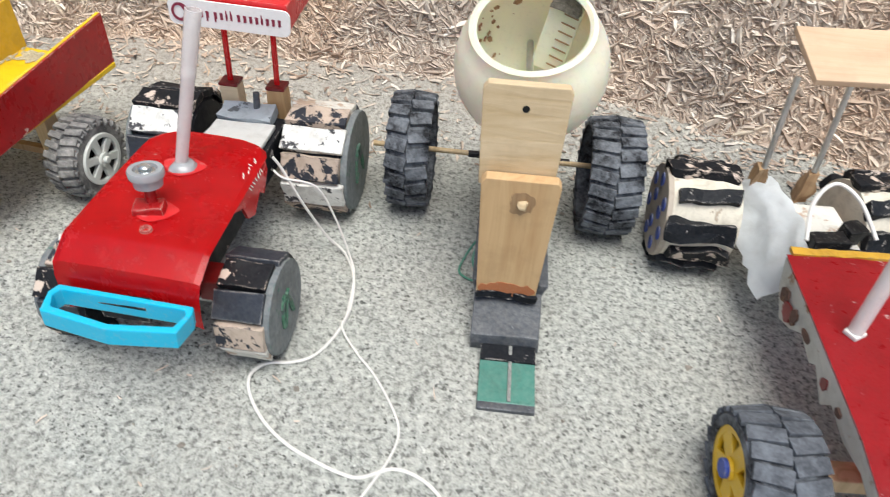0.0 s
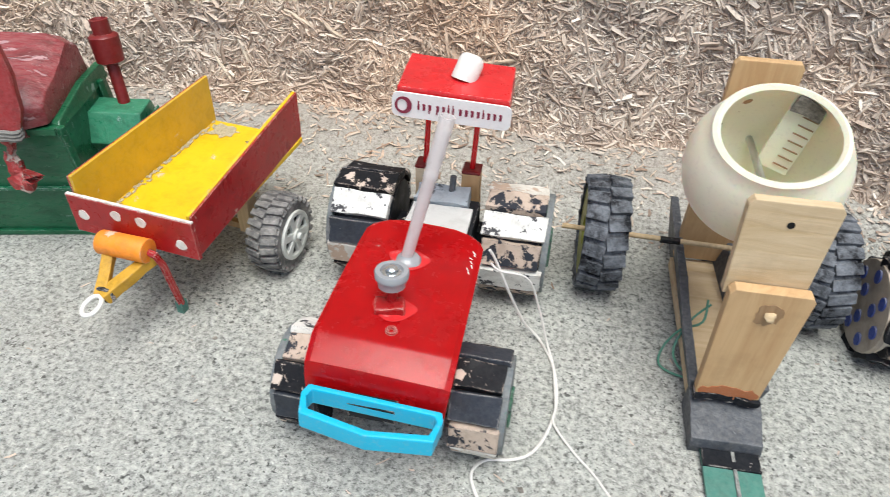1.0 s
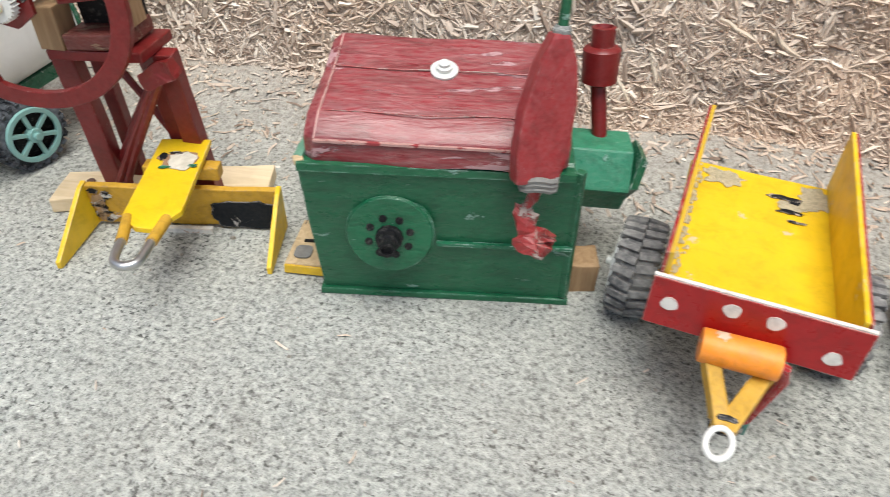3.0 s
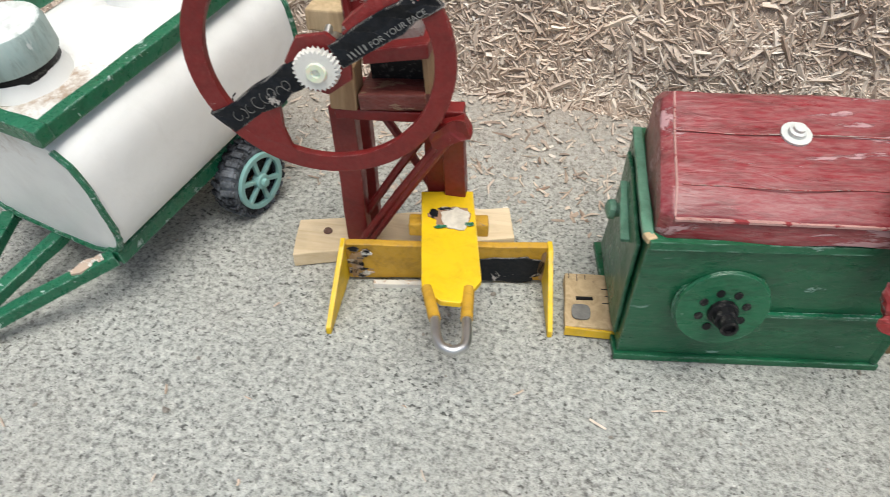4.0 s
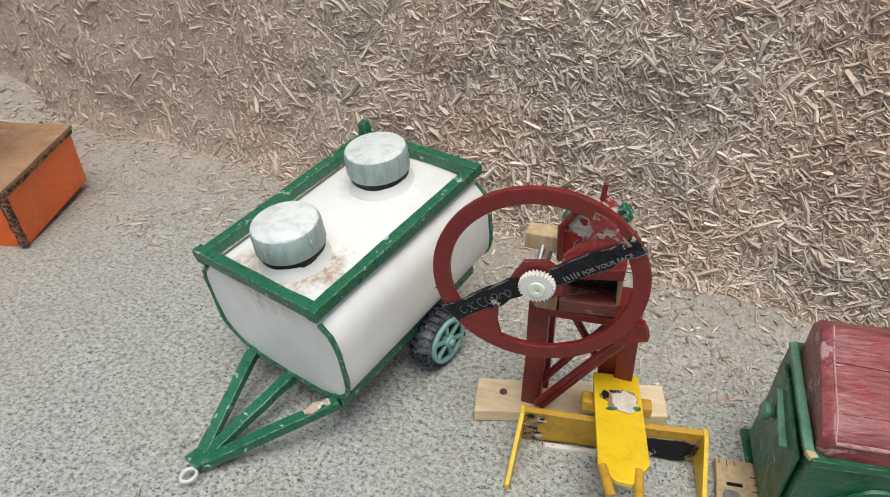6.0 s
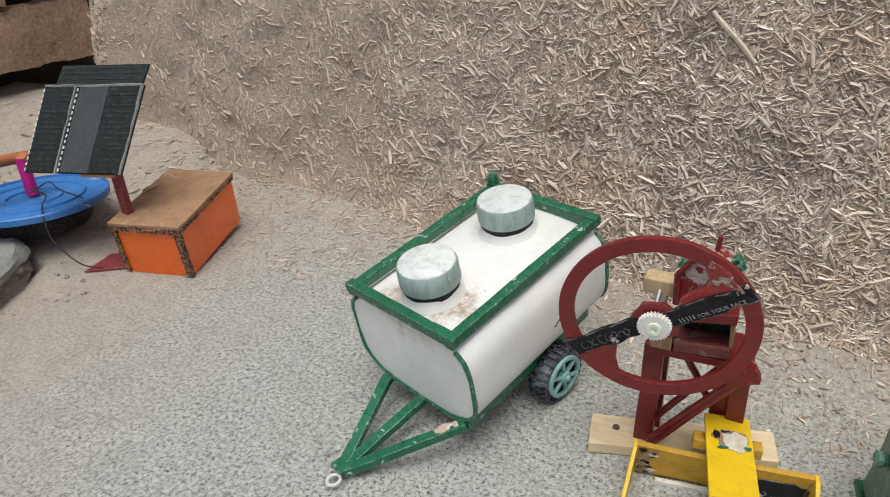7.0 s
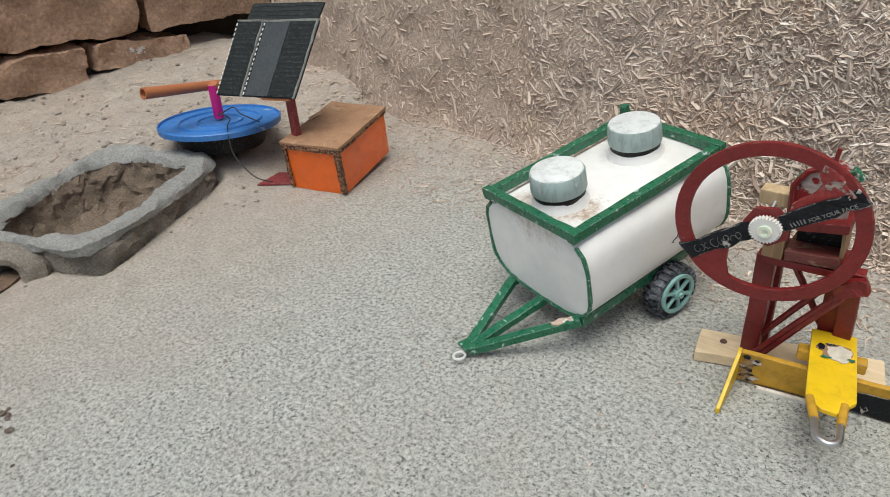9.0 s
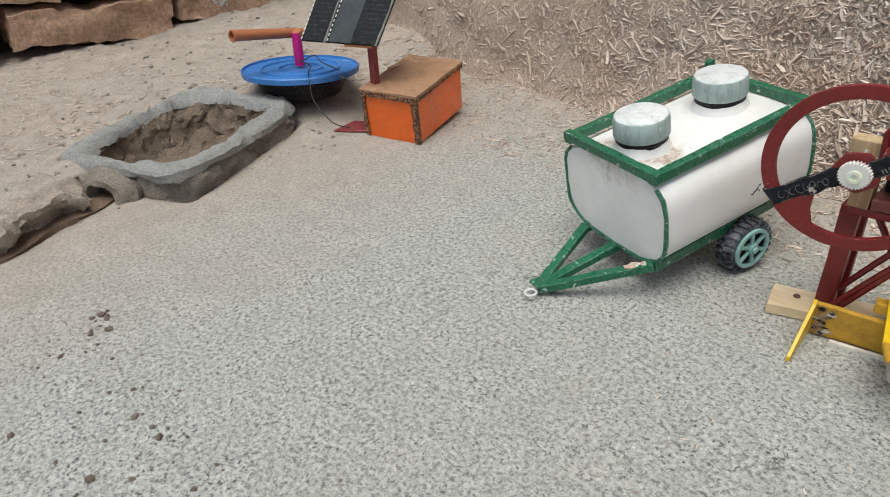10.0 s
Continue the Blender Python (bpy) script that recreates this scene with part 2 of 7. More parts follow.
M_REDCART = paint("dark_red_paint", (0.355, 0.006, 0.008), (0.66, 0.50, 0.42), 0.15, 9, 0.18, 0.015, er=0.01, edges=0.9)
M_MAROON = paint("maroon_wood_paint", (0.25, 0.024, 0.032), (0.47, 0.27, 0.275), 0.28, 6, 0.22, 0.22, stretch=(0.32, 1.5, 1.5), relief=0.8, grime=0.8)
M_GREYPATCH = paint("grey_patch_paint", (0.20, 0.195, 0.18), (0.34, 0.33, 0.30), 0.2, 8, 0.7, 0.1, edges=0)
M_PADDLE = paint("dark_red_panel_paint", (0.30, 0.020, 0.024), (0.42, 0.22, 0.20), 0.14, 7, 0.24, 0.10, relief=0.6, grime=0.6)
M_OUTLET = paint("lighter_green_paint", (0.025, 0.215, 0.115), (0.20, 0.36, 0.29), 0.16, 6, 0.22, 0.08, relief=0.8, grime=0.6)
M_PINKLINE = paint("rubbed_pink_edge", (0.50, 0.27, 0.24), (0.27, 0.03, 0.035), 0.35, 8, 0.4, 0.1, edges=0)
M_RUSTY = paint("rusty_iron", (0.10, 0.045, 0.03), (0.22, 0.12, 0.07), 0.3, 12, 0.7, 0.1, edges=0)
M_CASE = paint("bare_grey_with_red", (0.44, 0.375, 0.345), (0.24, 0.014, 0.014), 0.50, 5, 0.6, 0.1, relief=1.0, edges=0, grime=0.7)
M_PALEGREEN = paint("rubbed_green_paint", (0.10, 0.25, 0.165), (0.006, 0.10, 0.045), 0.25, 7, 0.35, 0.1, relief=0.8)
M_MILLRED = paint("oxide_red_paint", (0.185, 0.009, 0.009), (0.36, 0.22, 0.19), 0.08, 7, 0.28, 0.03, edges=0.4, er=0.010)
M_JAW = paint("worn_brown_red_paint", (0.16, 0.028, 0.020), (0.30, 0.19, 0.12), 0.32, 8, 0.35, 0.1, stretch=(0.6, 1.8, 1.8), relief=0.7, grime=0.6)
M_REDWORN = paint("battered_red_paint", (0.28, 0.014, 0.014), (0.36, 0.28, 0.24), 0.34, 9, 0.35, 0.08, relief=0.9)
M_GREEN = paint("green_wood_paint", (0.003, 0.110, 0.044), (0.20, 0.34, 0.27), 0.17, 6, 0.2, 0.05, stretch=(0.6, 1.5, 1.5), relief=0.8, grime=0.6)
M_TRIM = paint("green_trim_paint", (0.004, 0.125, 0.056), (0.42, 0.54, 0.48), 0.22, 10, 0.18, 0.05, relief=0.8)
M_YELLOW = paint("yellow_paint", (0.78, 0.51, 0.006), (0.62, 0.50, 0.30), 0.16, 5, 0.32, 0.02, grime=0.35)
M_OCHRE = paint("ochre_yellow_paint", (0.54, 0.30, 0.016), (0.30, 0.2, 0.12), 0.18, 6, 0.45, 0.06, grime=0.6)
M_GOLD = paint("golden_yellow_paint", (0.62, 0.385, 0.010), (0.60, 0.50, 0.36), 0.12, 6, 0.38, 0.08, grime=0.25, er=0.008)
M_ORANGE = paint("orange_paint", (0.84, 0.26, 0.01), (0.7, 0.5, 0.35), 0.16, 5, 0.3, 0.1)
M_BOXORANGE = paint("orange_tape", (0.84, 0.135, 0.005), (0.82, 0.34, 0.14), 0.16, 2.5, 0.10, 0.02, relief=1.0, spec=0.7, grime=0.2)
M_CARD = paint("brown_cardboard", (0.34, 0.185, 0.095), (0.42, 0.27, 0.16), 0.3, 3, 0.8, 0.12)
M_CARDEDGE = paint("cardboard_edge", (0.035, 0.018, 0.012), (0.36, 0.17, 0.08), 0.5, 28, 0.9, 0.05, edges=0)
M_BLACKP = paint("peeling_black_paint", (0.006, 0.007, 0.010), (0.6, 0.5, 0.42), 0.36, 6, 0.45, 0.02, spec=0.2)
M_BLACKQ = paint("worn_black_paint", (0.006, 0.008, 0.012), (0.5, 0.46, 0.42), 0.19, 6, 0.45, 0.025, spec=0.2)
M_TAN = paint("peeled_tan_card", (0.50, 0.40, 0.32), (0.02, 0.024, 0.034), 0.44, 6, 0.6, 0.05, edges=0.9)
M_SLATE = paint("navy_slate_paint", (0.022, 0.028, 0.040), (0.42, 0.40, 0.37), 0.12, 6, 0.38, 0.05, spec=0.3, edges=0.9)
M_GLUEB = paint("blue_grey_glue", (0.33, 0.38, 0.42), (0.10, 0.11, 0.12), 0.25, 6, 0.4, 0.1, relief=0.8, edges=0, grime=0.4)
M_WHITEP = paint("chipped_white_paint", (0.70, 0.70, 0.66), (0.045, 0.045, 0.05), 0.36, 8, 0.5, 0.05)
M_WHITEQ = paint("peeling_white_paint", (0.68, 0.66, 0.60), (0.50, 0.38, 0.29), 0.45, 5, 0.5, 0.08)
M_TANK = paint("white_tank_paint", (0.82, 0.82, 0.79), (0.6, 0.54, 0.46), 0.02, 3, 0.30, 0.04, relief=0.12, edges=0, grime=0.10)
def stained_tank():
    """White tank paint; brown glue has run over its top beside the first filler."""
    m = paint("stained_tank_paint", (0.82, 0.82, 0.79), (0.6, 0.54, 0.46), 0.02, 3, 0.30, 0.04, relief=0.12, edges=0, grime=0.10)
    n, l = m.node_tree.nodes, m.node_tree.links
    b = n["Principled BSDF"]
    plain = b.inputs["Base Color"].links[0].from_socket
    co = coords(n, l)
    run = noise_tex(n, l, co, 5, 5, 0.7, 0.6)
    for at, radius, brown, hold in (((0.06, 0.24, 0.0), 0.74, (0.42, 0.33, 0.245), 0.75), ((0.25, 0.34, 0.0), 0.44, (0.36, 0.25, 0.17), 0.9), ((-0.24, 0.14, 0.0), 0.36, (0.45, 0.36, 0.27), 0.8), ((-0.05, 1.30, 0.0), 0.62, (0.52, 0.49, 0.44), 0.5)):
        d = n.new("ShaderNodeVectorMath")
        d.operation = "DISTANCE"
        l.new(co, d.inputs[0])
        d.inputs[1].default_value = (at[0] * U, at[1] * U, at[2] * U)
        k = n.new("ShaderNodeMath")
        k.operation = "MULTIPLY_ADD"
        l.new(d.outputs["Value"], k.inputs[0])
        k.inputs[1].default_value = -1.0 / (radius * U)
        l.new(run, k.inputs[2])
        mask = ramp(n, l, k.outputs[0], [(0.0, (0, 0, 0)), (0.10, (hold * 0.5,) * 3), (0.25, (hold,) * 3)])
        blot = ramp(n, l, noise_tex(n, l, co, 16, 4, 0.7), [(0.40, (0.25, 0.25, 0.25)), (0.62, (1, 1, 1))])
        plain = mix(n, l, mix(n, l, 1.0, mask, blot, "MULTIPLY"), plain, brown)
    l.new(plain, b.inputs["Base Color"])
    return m


M_TANKS = stained_tank()
M_CAP = paint("grey_green_cap", (0.36, 0.47, 0.45), (0.62, 0.66, 0.63), 0.16, 6, 0.4, 0.2, stretch=(1.6, 1.6, 0.5), grime=0.6)
M_CAPTOP = paint("pale_cap_top", (0.68, 0.72, 0.70), (0.36, 0.45, 0.43), 0.12, 6, 0.4, 0.1)
M_DISC = paint("grey_disc", (0.125, 0.145, 0.155), (0.05, 0.16, 0.1), 0.22, 5, 0.55, 0.25)
M_DISCGREEN = paint("green_disc_mark", (0.02, 0.13, 0.07), (0.1, 0.11, 0.11), 0.3, 7, 0.5, 0.2)
M_CREAMP = paint("cream_drum_paint", (0.66, 0.61, 0.50), (0.45, 0.37, 0.28), 0.25, 5, 0.55, 0.1)
M_BEIGEDISC = paint("beige_disc", (0.42, 0.36, 0.29), (0.3, 0.25, 0.2), 0.2, 4, 0.6, 0.2)
M_BLUEDOT = paint("blue_dot", (0.012, 0.05, 0.32), (0.3, 0.3, 0.3), 0.1, 8, 0.4, 0.15)
M_TYRE = rubber("dusty_black_rubber", (0.009, 0.010, 0.013), (0.29, 0.315, 0.35))
M_TYREG = rubber("grey_dusty_rubber", (0.10, 0.10, 0.10), (0.46, 0.45, 0.42))
M_TYREB = rubber("blue_grey_rubber", (0.05, 0.055, 0.065), (0.2, 0.22, 0.25))
M_RIM = plastic("silver_plastic", (0.64, 0.66, 0.62), 0.35)
M_RIMT = plastic("turquoise_plastic", (0.24, 0.45, 0.42), 0.4, 0.25)
M_RIMY = plastic("yellow_plastic", (0.72, 0.45, 0.02), 0.4)
M_RIMO = plastic("olive_plastic", (0.25, 0.27, 0.03), 0.5)
M_BLUE = plastic("cyan_plastic", (0.010, 0.45, 0.68), 0.3, 0.06)
M_LID = paint("blue_lid_plastic", (0.014, 0.175, 0.52), (0.30, 0.42, 0.58), 0.2, 4, 0.3, 0.16, relief=0.2, edges=0, grime=0.3)
# black plastic, and the black that paints shade into holes and gaps
M_DARK = plastic("black_plastic_and_shade", (0.008, 0.008, 0.009), 0.5, spec=0.25)
M_PINK = plastic("magenta_plastic", (0.62, 0.01, 0.22), 0.35)
M_PIPE = plastic("orange_brown_plastic", (0.42, 0.15, 0.06), 0.45)
M_CREAM = plastic("cream_plastic", (0.82, 0.80, 0.635), 0.33, 0.05)
cream = M_CREAM.node_tree.nodes["Principled BSDF"]
cream.inputs["Subsurface Weight"].default_value, cream.inputs["Subsurface Scale"].default_value = 0.35, 0.006
M_STRAWTUBE = plastic("frosted_tube", (0.92, 0.88, 0.87), 0.2, 0.04, 0.6, 0.3, 0.62)
M_CLEAR = plastic("clear_grey_plastic", (0.45, 0.48, 0.50), 0.12, 0.1, 0.6, 0.35)
M_WHITE = plastic("white_plastic", (0.76, 0.75, 0.70), 0.4, 0.06)
M_STRING = plastic("white_string", (0.72, 0.70, 0.66), 0.85, 0.05)
M_WIREG = plastic("green_wire", (0.08, 0.24, 0.17), 0.5)
M_WIREK = plastic("black_wire", (0.012, 0.012, 0.012), 0.5)
M_PAPER = plastic("white_paper", (0.80, 0.80, 0.79), 0.6, 0.03)
M_INK = plastic("dark_red_ink", (0.22, 0.02, 0.05), 0.6, 0.05)
M_INKW = plastic("pale_ink", (0.22, 0.22, 0.21), 0.7, 0.35)
M_INKD = plastic("faded_ink", (0.10, 0.10, 0.096), 0.7, 0.35)
M_DOT = paint("white_dot_paint", (0.75, 0.72, 0.66), (0.5, 0.3, 0.25), 0.12, 8, 0.5, 0.05)
M_METAL = metal("dull_steel")
M_SHEET = metal("tin_sheet", (0.72, 0.76, 0.76), 0.22)
# plastic bag whitened to carry the sky's reflection
M_BAG = paint("reflection_white_bag", (0.80, 0.83, 0.84), (0.5, 0.48, 0.44), 0.05, 4, 0.3, 0.03, edges=0, grime=0.2)
M_WOOD = wood("pale_wood", (0.60, 0.455, 0.27), (0.42, 0.30, 0.165), 1.5, 2)
M_WOODW = wood("whitish_ply", (0.64, 0.50, 0.32), (0.52, 0.38, 0.21), 1.2, 0)
M_PLY = wood("pinkish_ply", (0.66, 0.475, 0.32), (0.57, 0.39, 0.25), 0.9, 0)
M_WOODP = wood("bleached_board", (0.76, 0.62, 0.42), (0.62, 0.48, 0.29), 1.2, 0)
M_WOODO = wood("orange_stained_wood", (0.59, 0.395, 0.205), (0.48, 0.29, 0.135), 1.0, 2)
M_WOODB = wood("raw_brown_wood", (0.40, 0.26, 0.14), (0.24, 0.14, 0.07), 1.5, 2)
M_GREY = paint("slate_grey_paint", (0.045, 0.054, 0.068), (0.24, 0.25, 0.26), 0.16, 6, 0.4, 0.16, relief=0.8)
M_PANEL = paint("dark_panel_card", (0.010, 0.015, 0.016), (0.10, 0.11, 0.11), 0.08, 6, 0.5, 0.05, spec=0.25)
# panel card lightened by the sky's glare, put into the colour
M_PANELL = paint("glare_panel_card", (0.05, 0.06, 0.064), (0.12, 0.13, 0.13), 0.08, 6, 0.28, 0.06, spec=0.5)
M_LADDER = paint("teal_plate", (0.05, 0.19, 0.15), (0.22, 0.32, 0.29), 0.2, 5, 0.4, 0.1)
M_RUSTBASE = paint("red_base_paint", (0.21, 0.016, 0.02), (0.4, 0.3, 0.26), 0.14, 5, 0.4, 0.12)


# ---- mesh helpers, in units of U ----
rnd = random.Random(7)
V = Vector


def rot(x=0, y=0, z=0):
    return Euler((radians(x), radians(y), radians(z))).to_matrix()


def box(bm, c, s, r=None, taper=None):
    """A box at c with sizes s; taper: factors for the top's x and y."""
    tx, ty = taper or (1, 1)
    vs = []
    for z in (-0.5, 0.5):
        for x, y in ((-0.5, -0.5), (0.5, -0.5), (0.5, 0.5), (-0.5, 0.5)):
            k = (tx, ty) if z > 0 else (1, 1)
            p = V((x * s[0] * k[0], y * s[1] * k[1], z * s[2]))
            vs.append(bm.verts.new((r @ p if r else p) + V(c)))
    for f in ((3, 2, 1, 0), (4, 5, 6, 7), (0, 1, 5, 4), (1, 2, 6, 5), (2, 3, 7, 6), (3, 0, 4, 7)):
        bm.faces.new([vs[i] for i in f])
    return vs


def bar(bm, a, b, w, h, up=(0, 0, 1)):
    """A rectangular bar from a to b."""
    a, b = V(a), V(b)
    d = (b - a).normalized()
    side = d.cross(V(up))
    side = side.normalized() if side.length > 1e-4 else V((1, 0, 0))
    top = side.cross(d)
    r = Matrix((side, d, top)).transposed()
    return box(bm, (a + b) / 2, (w, (b - a).length, h), r)


def ring_pts(c, d, r, n, up=None):
    d = V(d).normalized()
    a = V(up) if up else (V((0, 0, 1)) if abs(d.z) < 0.9 else V((1, 0, 0)))
    x = d.cross(a).normalized()
    y = x.cross(d)
    return [V(c) + (x * math.cos(t) + y * math.sin(t)) * r for t in (2 * math.pi * i / n for i in range(n))]


def skin(bm, rings, caps=True, close=False):
    loops = [[bm.verts.new(p) for p in r] for r in rings]
    n = len(loops[0])
    pairs = list(zip(loops, loops[1:])) + ([(loops[-1], loops[0])] if close else [])
    for a, b in pairs:
        for i in range(n):
            bm.faces.new((a[i], a[(i + 1) % n], b[(i + 1) % n], b[i]))
    if caps and not close:
        bm.faces.new(list(reversed(loops[0])))
        bm.faces.new(loops[-1])
    return loops


def cyl(bm, a, b, r, r2=None, n=20, caps=True):
    d = V(b) - V(a)
    skin(bm, [ring_pts(a, d, r, n), ring_pts(b, d, r if r2 is None else r2, n)], caps)


def lathe(bm, a, d, profile, n=32, close=False):
    """Rings of (height along d, radius) round the axis at a."""
    d = V(d).normalized()
    skin(bm, [ring_pts(V(a) + d * h, d, max(r, 0.001), n) for h, r in profile], True, close)


def tube(bm, pts, r, n=8, closed=False):
    pts = [V(p) for p in pts]
    rings, up = [], V((0.13, 0.21, 0.97))
    m = len(pts)
    for i, p in enumerate(pts):
        d = pts[(i + 1) % m] - pts[i - 1] if closed else pts[min(i + 1, m - 1)] - pts[max(i - 1, 0)]
        x = d.normalized().cross(up).normalized()
        y = x.cross(d.normalized())
        rr = r[i] if isinstance(r, (list, tuple)) else r
        rings.append([p + (x * math.cos(t) + y * math.sin(t)) * rr for t in (2 * math.pi * k / n for k in range(n))])
    skin(bm, rings, True, closed)


def smooth_path(pts, k=6):
    """Catmull-Rom through the points."""
    pts = [V(p) for p in pts]
    out = []
    for i in range(len(pts) - 1):
        p0, p1, p2, p3 = pts[max(i - 1, 0)], pts[i], pts[i + 1], pts[min(i + 2, len(pts) - 1)]
        for j in range(k):
            t = j / k
            out.append(0.5 * (2 * p1 + (p2 - p0) * t + (2 * p0 - 5 * p1 + 4 * p2 - p3) * t * t + (3 * p1 - p0 - 3 * p2 + p3) * t ** 3))
    return out + [pts[-1]]


def prism(bm, pts, vec):
    """A plate: the outline pts, moved by vec."""
    a = [bm.verts.new(p) for p in pts]
    b = [bm.verts.new(V(p) + V(vec)) for p in pts]
    n = len(a)
    bm.faces.new(list(reversed(a)))
    bm.faces.new(b)
    for i in range(n):
        bm.faces.new((a[i], a[(i + 1) % n], b[(i + 1) % n], b[i]))


def frame_plate(bm, outer, inner, vec):
    """A plate with a hole: outlines of one length."""
    n = len(outer)
    v = [[bm.verts.new(V(p) + V(o)) for p in ps] for ps in (outer, inner) for o in ((0, 0, 0), vec)]
    o0, o1, i0, i1 = v
    for k in range(n):
        j = (k + 1) % n
        bm.faces.new((o0[k], o0[j], o1[j], o1[k]))
        bm.faces.new((i0[j], i0[k], i1[k], i1[j]))
        bm.faces.new((o1[k], o1[j], i1[j], i1[k]))
        bm.faces.new((o0[j], o0[k], i0[k], i0[j]))


def rough_up(bm, amount, freq=2.0, seed=0.0):
    for v in bm.verts:
        v.co += noise.noise_vector(v.co * freq + V((seed, seed * 1.7, 0))) * amount


def cut_up(bm, length):
    """Split long edges, so that hand-cut pieces can be a little uneven."""
    for _ in range(3):
        es = [e for e in bm.edges if e.calc_length() > length]
        if not es:
            return
        bmesh.ops.subdivide_edges(bm, edges=es, cuts=1, use_grid_fill=True)


def finish(bm, bevel=0.0, smooth=False):
    bmesh.ops.recalc_face_normals(bm, faces=bm.faces)
    if bevel:
        es = [e for e in bm.edges if e.is_manifold and e.calc_face_angle(0) > 0.5]
        bmesh.ops.bevel(bm, geom=es, offset=bevel, segments=2, profile=0.6, affect="EDGES", clamp_overlap=True)
    for v in bm.verts:
        v.co *= U
    for f in bm.faces:
        f.smooth = smooth
    return bm


def mesh_of(name, bm, material, bevel=0.0, smooth=False):
    finish(bm, bevel, smooth)
    me = bpy.data.meshes.new(name)
    bm.to_mesh(me)
    bm.free()
    me.materials.append(material)
    if smooth:
        me.set_sharp_from_angle(angle=radians(38))
    return me


def place(x=0, y=0, z=0, rx=0, ry=0, rz=0, size=1.0):
    return pose(x * U, y * U, z * U, rx, ry, rz) @ Matrix.Scale(size, 4)


def part(name, bm, material, parent, label="", bevel=0.0, smooth=False, at=None):
    """Links a bmesh, or a mesh that is already there, as one part under a thing or a part."""
    me = bm if isinstance(bm, bpy.types.Mesh) else mesh_of(name, bm, material, bevel, smooth)
    ob = new(name, me)
    ob.parent = parent
    if at is not None:
        ob.matrix_basis = at
    return tagged(ob, label)


def thing(name, label, category, at, group=""):
    ob = new(name)
    ob.empty_display_size = 0.02
    ob.matrix_basis = at
    return tagged(ob, label, category, group)


def solid(name, bm, material, label, category, at=None, group="", kind="", bevel=0.0, smooth=False):
    ob = new(name, mesh_of(name, bm, material, bevel, smooth))
    if at is not None:
        ob.matrix_basis = at
    return tagged(ob, label, category, group, kind)


def B():
    return bmesh.new()


# ---- the ground, the mud wall and the brick wall ----
def step01(t):
    t = np.clip(t, 0, 1)
    return t * t * (3 - 2 * t)


def wavy(x, y, seed=0.0):
    return (np.sin(x * 1.7 + seed) * np.cos(y * 1.3 - seed) + 0.6 * np.sin(x * 4.1 - y * 3.3 + seed) + 0.4 * np.sin(y * 7.7 + x * 2.9)) / 2


def bank_edge(y):
    return np.interp(y, [-8, -0.8, 0.3, 1.1, 3.3, 4.5, 6], [-12.5, -13.5, -14.0, -14.4, -15.0, -14.6, -14.2])


def wall_foot(x):
    return np.interp(x, [-18, -12, -9, -6, -2, 0.2, 1.5, 4], [6.25, 6.05, 5.9, 5.75, 5.72, 5.68, 5.22, 4.5]) + 0.06 * np.sin(x * 1.9) + 0.04 * np.sin(x * 5.3 + 1)


def ground_height(x, y):
    s = bank_edge(y) - x
    w = np.interp(y, [-1, 0.5, 2, 4], [0.14, 0.16, 0.8, 1.6])
    h = 0.32 * step01((s - 0.25 * step01((0.7 - y) / 0.3)) / w) + 0.02 * wavy(x * 1.5, y * 1.5) * step01(s / w) * 2
    h = h - 0.05 * np.exp(-(((s - 0.02) / 0.12) ** 2)) * step01((0.75 - y) / 0.4)
    a = radians(28)
    tx, ty = (x + 14.72) * math.cos(a) + (y - 1.78) * math.sin(a), (y - 1.78) * math.cos(a) - (x + 14.72) * math.sin(a)
    h = h - 0.6 * step01((1.02 - np.abs(tx)) / 0.15) * step01((1.32 - np.abs(ty)) / 0.15)
    h = h + 0.20 * step01((-16.0 - x) / 4.0) * step01((y - 2.5) / 4.0)
    h = h + 0.17 * np.exp(-((x + 15.3) ** 2 + (y - 3.9) ** 2) / 1.1)
    foot = wall_foot(x)
    h = h + 0.22 * step01((y - foot + 0.75) / 1.0) * step01((x + 19.4) / 1.6)
    h = h + 0.012 * wavy(x * 0.8, y * 0.8, 2.0)
    return h


def grid_mesh(name, X, Y, Z, material, smooth=True):
    ny, nx = X.shape
    co = np.stack([X, Y, Z], -1).reshape(-1, 3) * U
    i = np.arange(ny * nx).reshape(ny, nx)
    quads = np.stack([i[:-1, :-1], i[:-1, 1:], i[1:, 1:], i[1:, :-1]], -1).reshape(-1, 4)
    me = bpy.data.meshes.new(name)
    me.from_pydata(co.tolist(), [], quads.tolist())
    me.materials.append(material)
    me.polygons.foreach_set("use_smooth", [smooth] * len(me.polygons))
    me.update()
    return me


gx = np.concatenate([[-300, -150, -80, -50, -35, -28, -24], np.arange(-22, -15.6, 0.09), np.arange(-15.6, -12.4, 0.04), np.arange(-12.4, 4.01, 0.09), [5, 6, 8, 12, 20, 40, 80, 150, 300]])
gy = np.concatenate([[-300, -150, -80, -40, -20, -12, -8, -6, -5], np.arange(-4, -1.6, 0.09), np.arange(-1.6, 1.4, 0.05), np.arange(1.4, 6.61, 0.09), [7, 8, 9, 12, 20, 40, 80, 150, 300]])
GX, GY = np.meshgrid(gx, gy)
GZ = np.where((GY > 7.5) | (GX < -23), 0.2, ground_height(GX, np.minimum(GY, 6.6)))
nz = np.array([noise.noise(V((x * 3.0, y * 3.0, 0.3))) + 0.6 * noise.noise(V((x * 7.0, y * 7.0, 4.0))) for x, y in zip(GX.ravel(), GY.ravel())]).reshape(GX.shape)
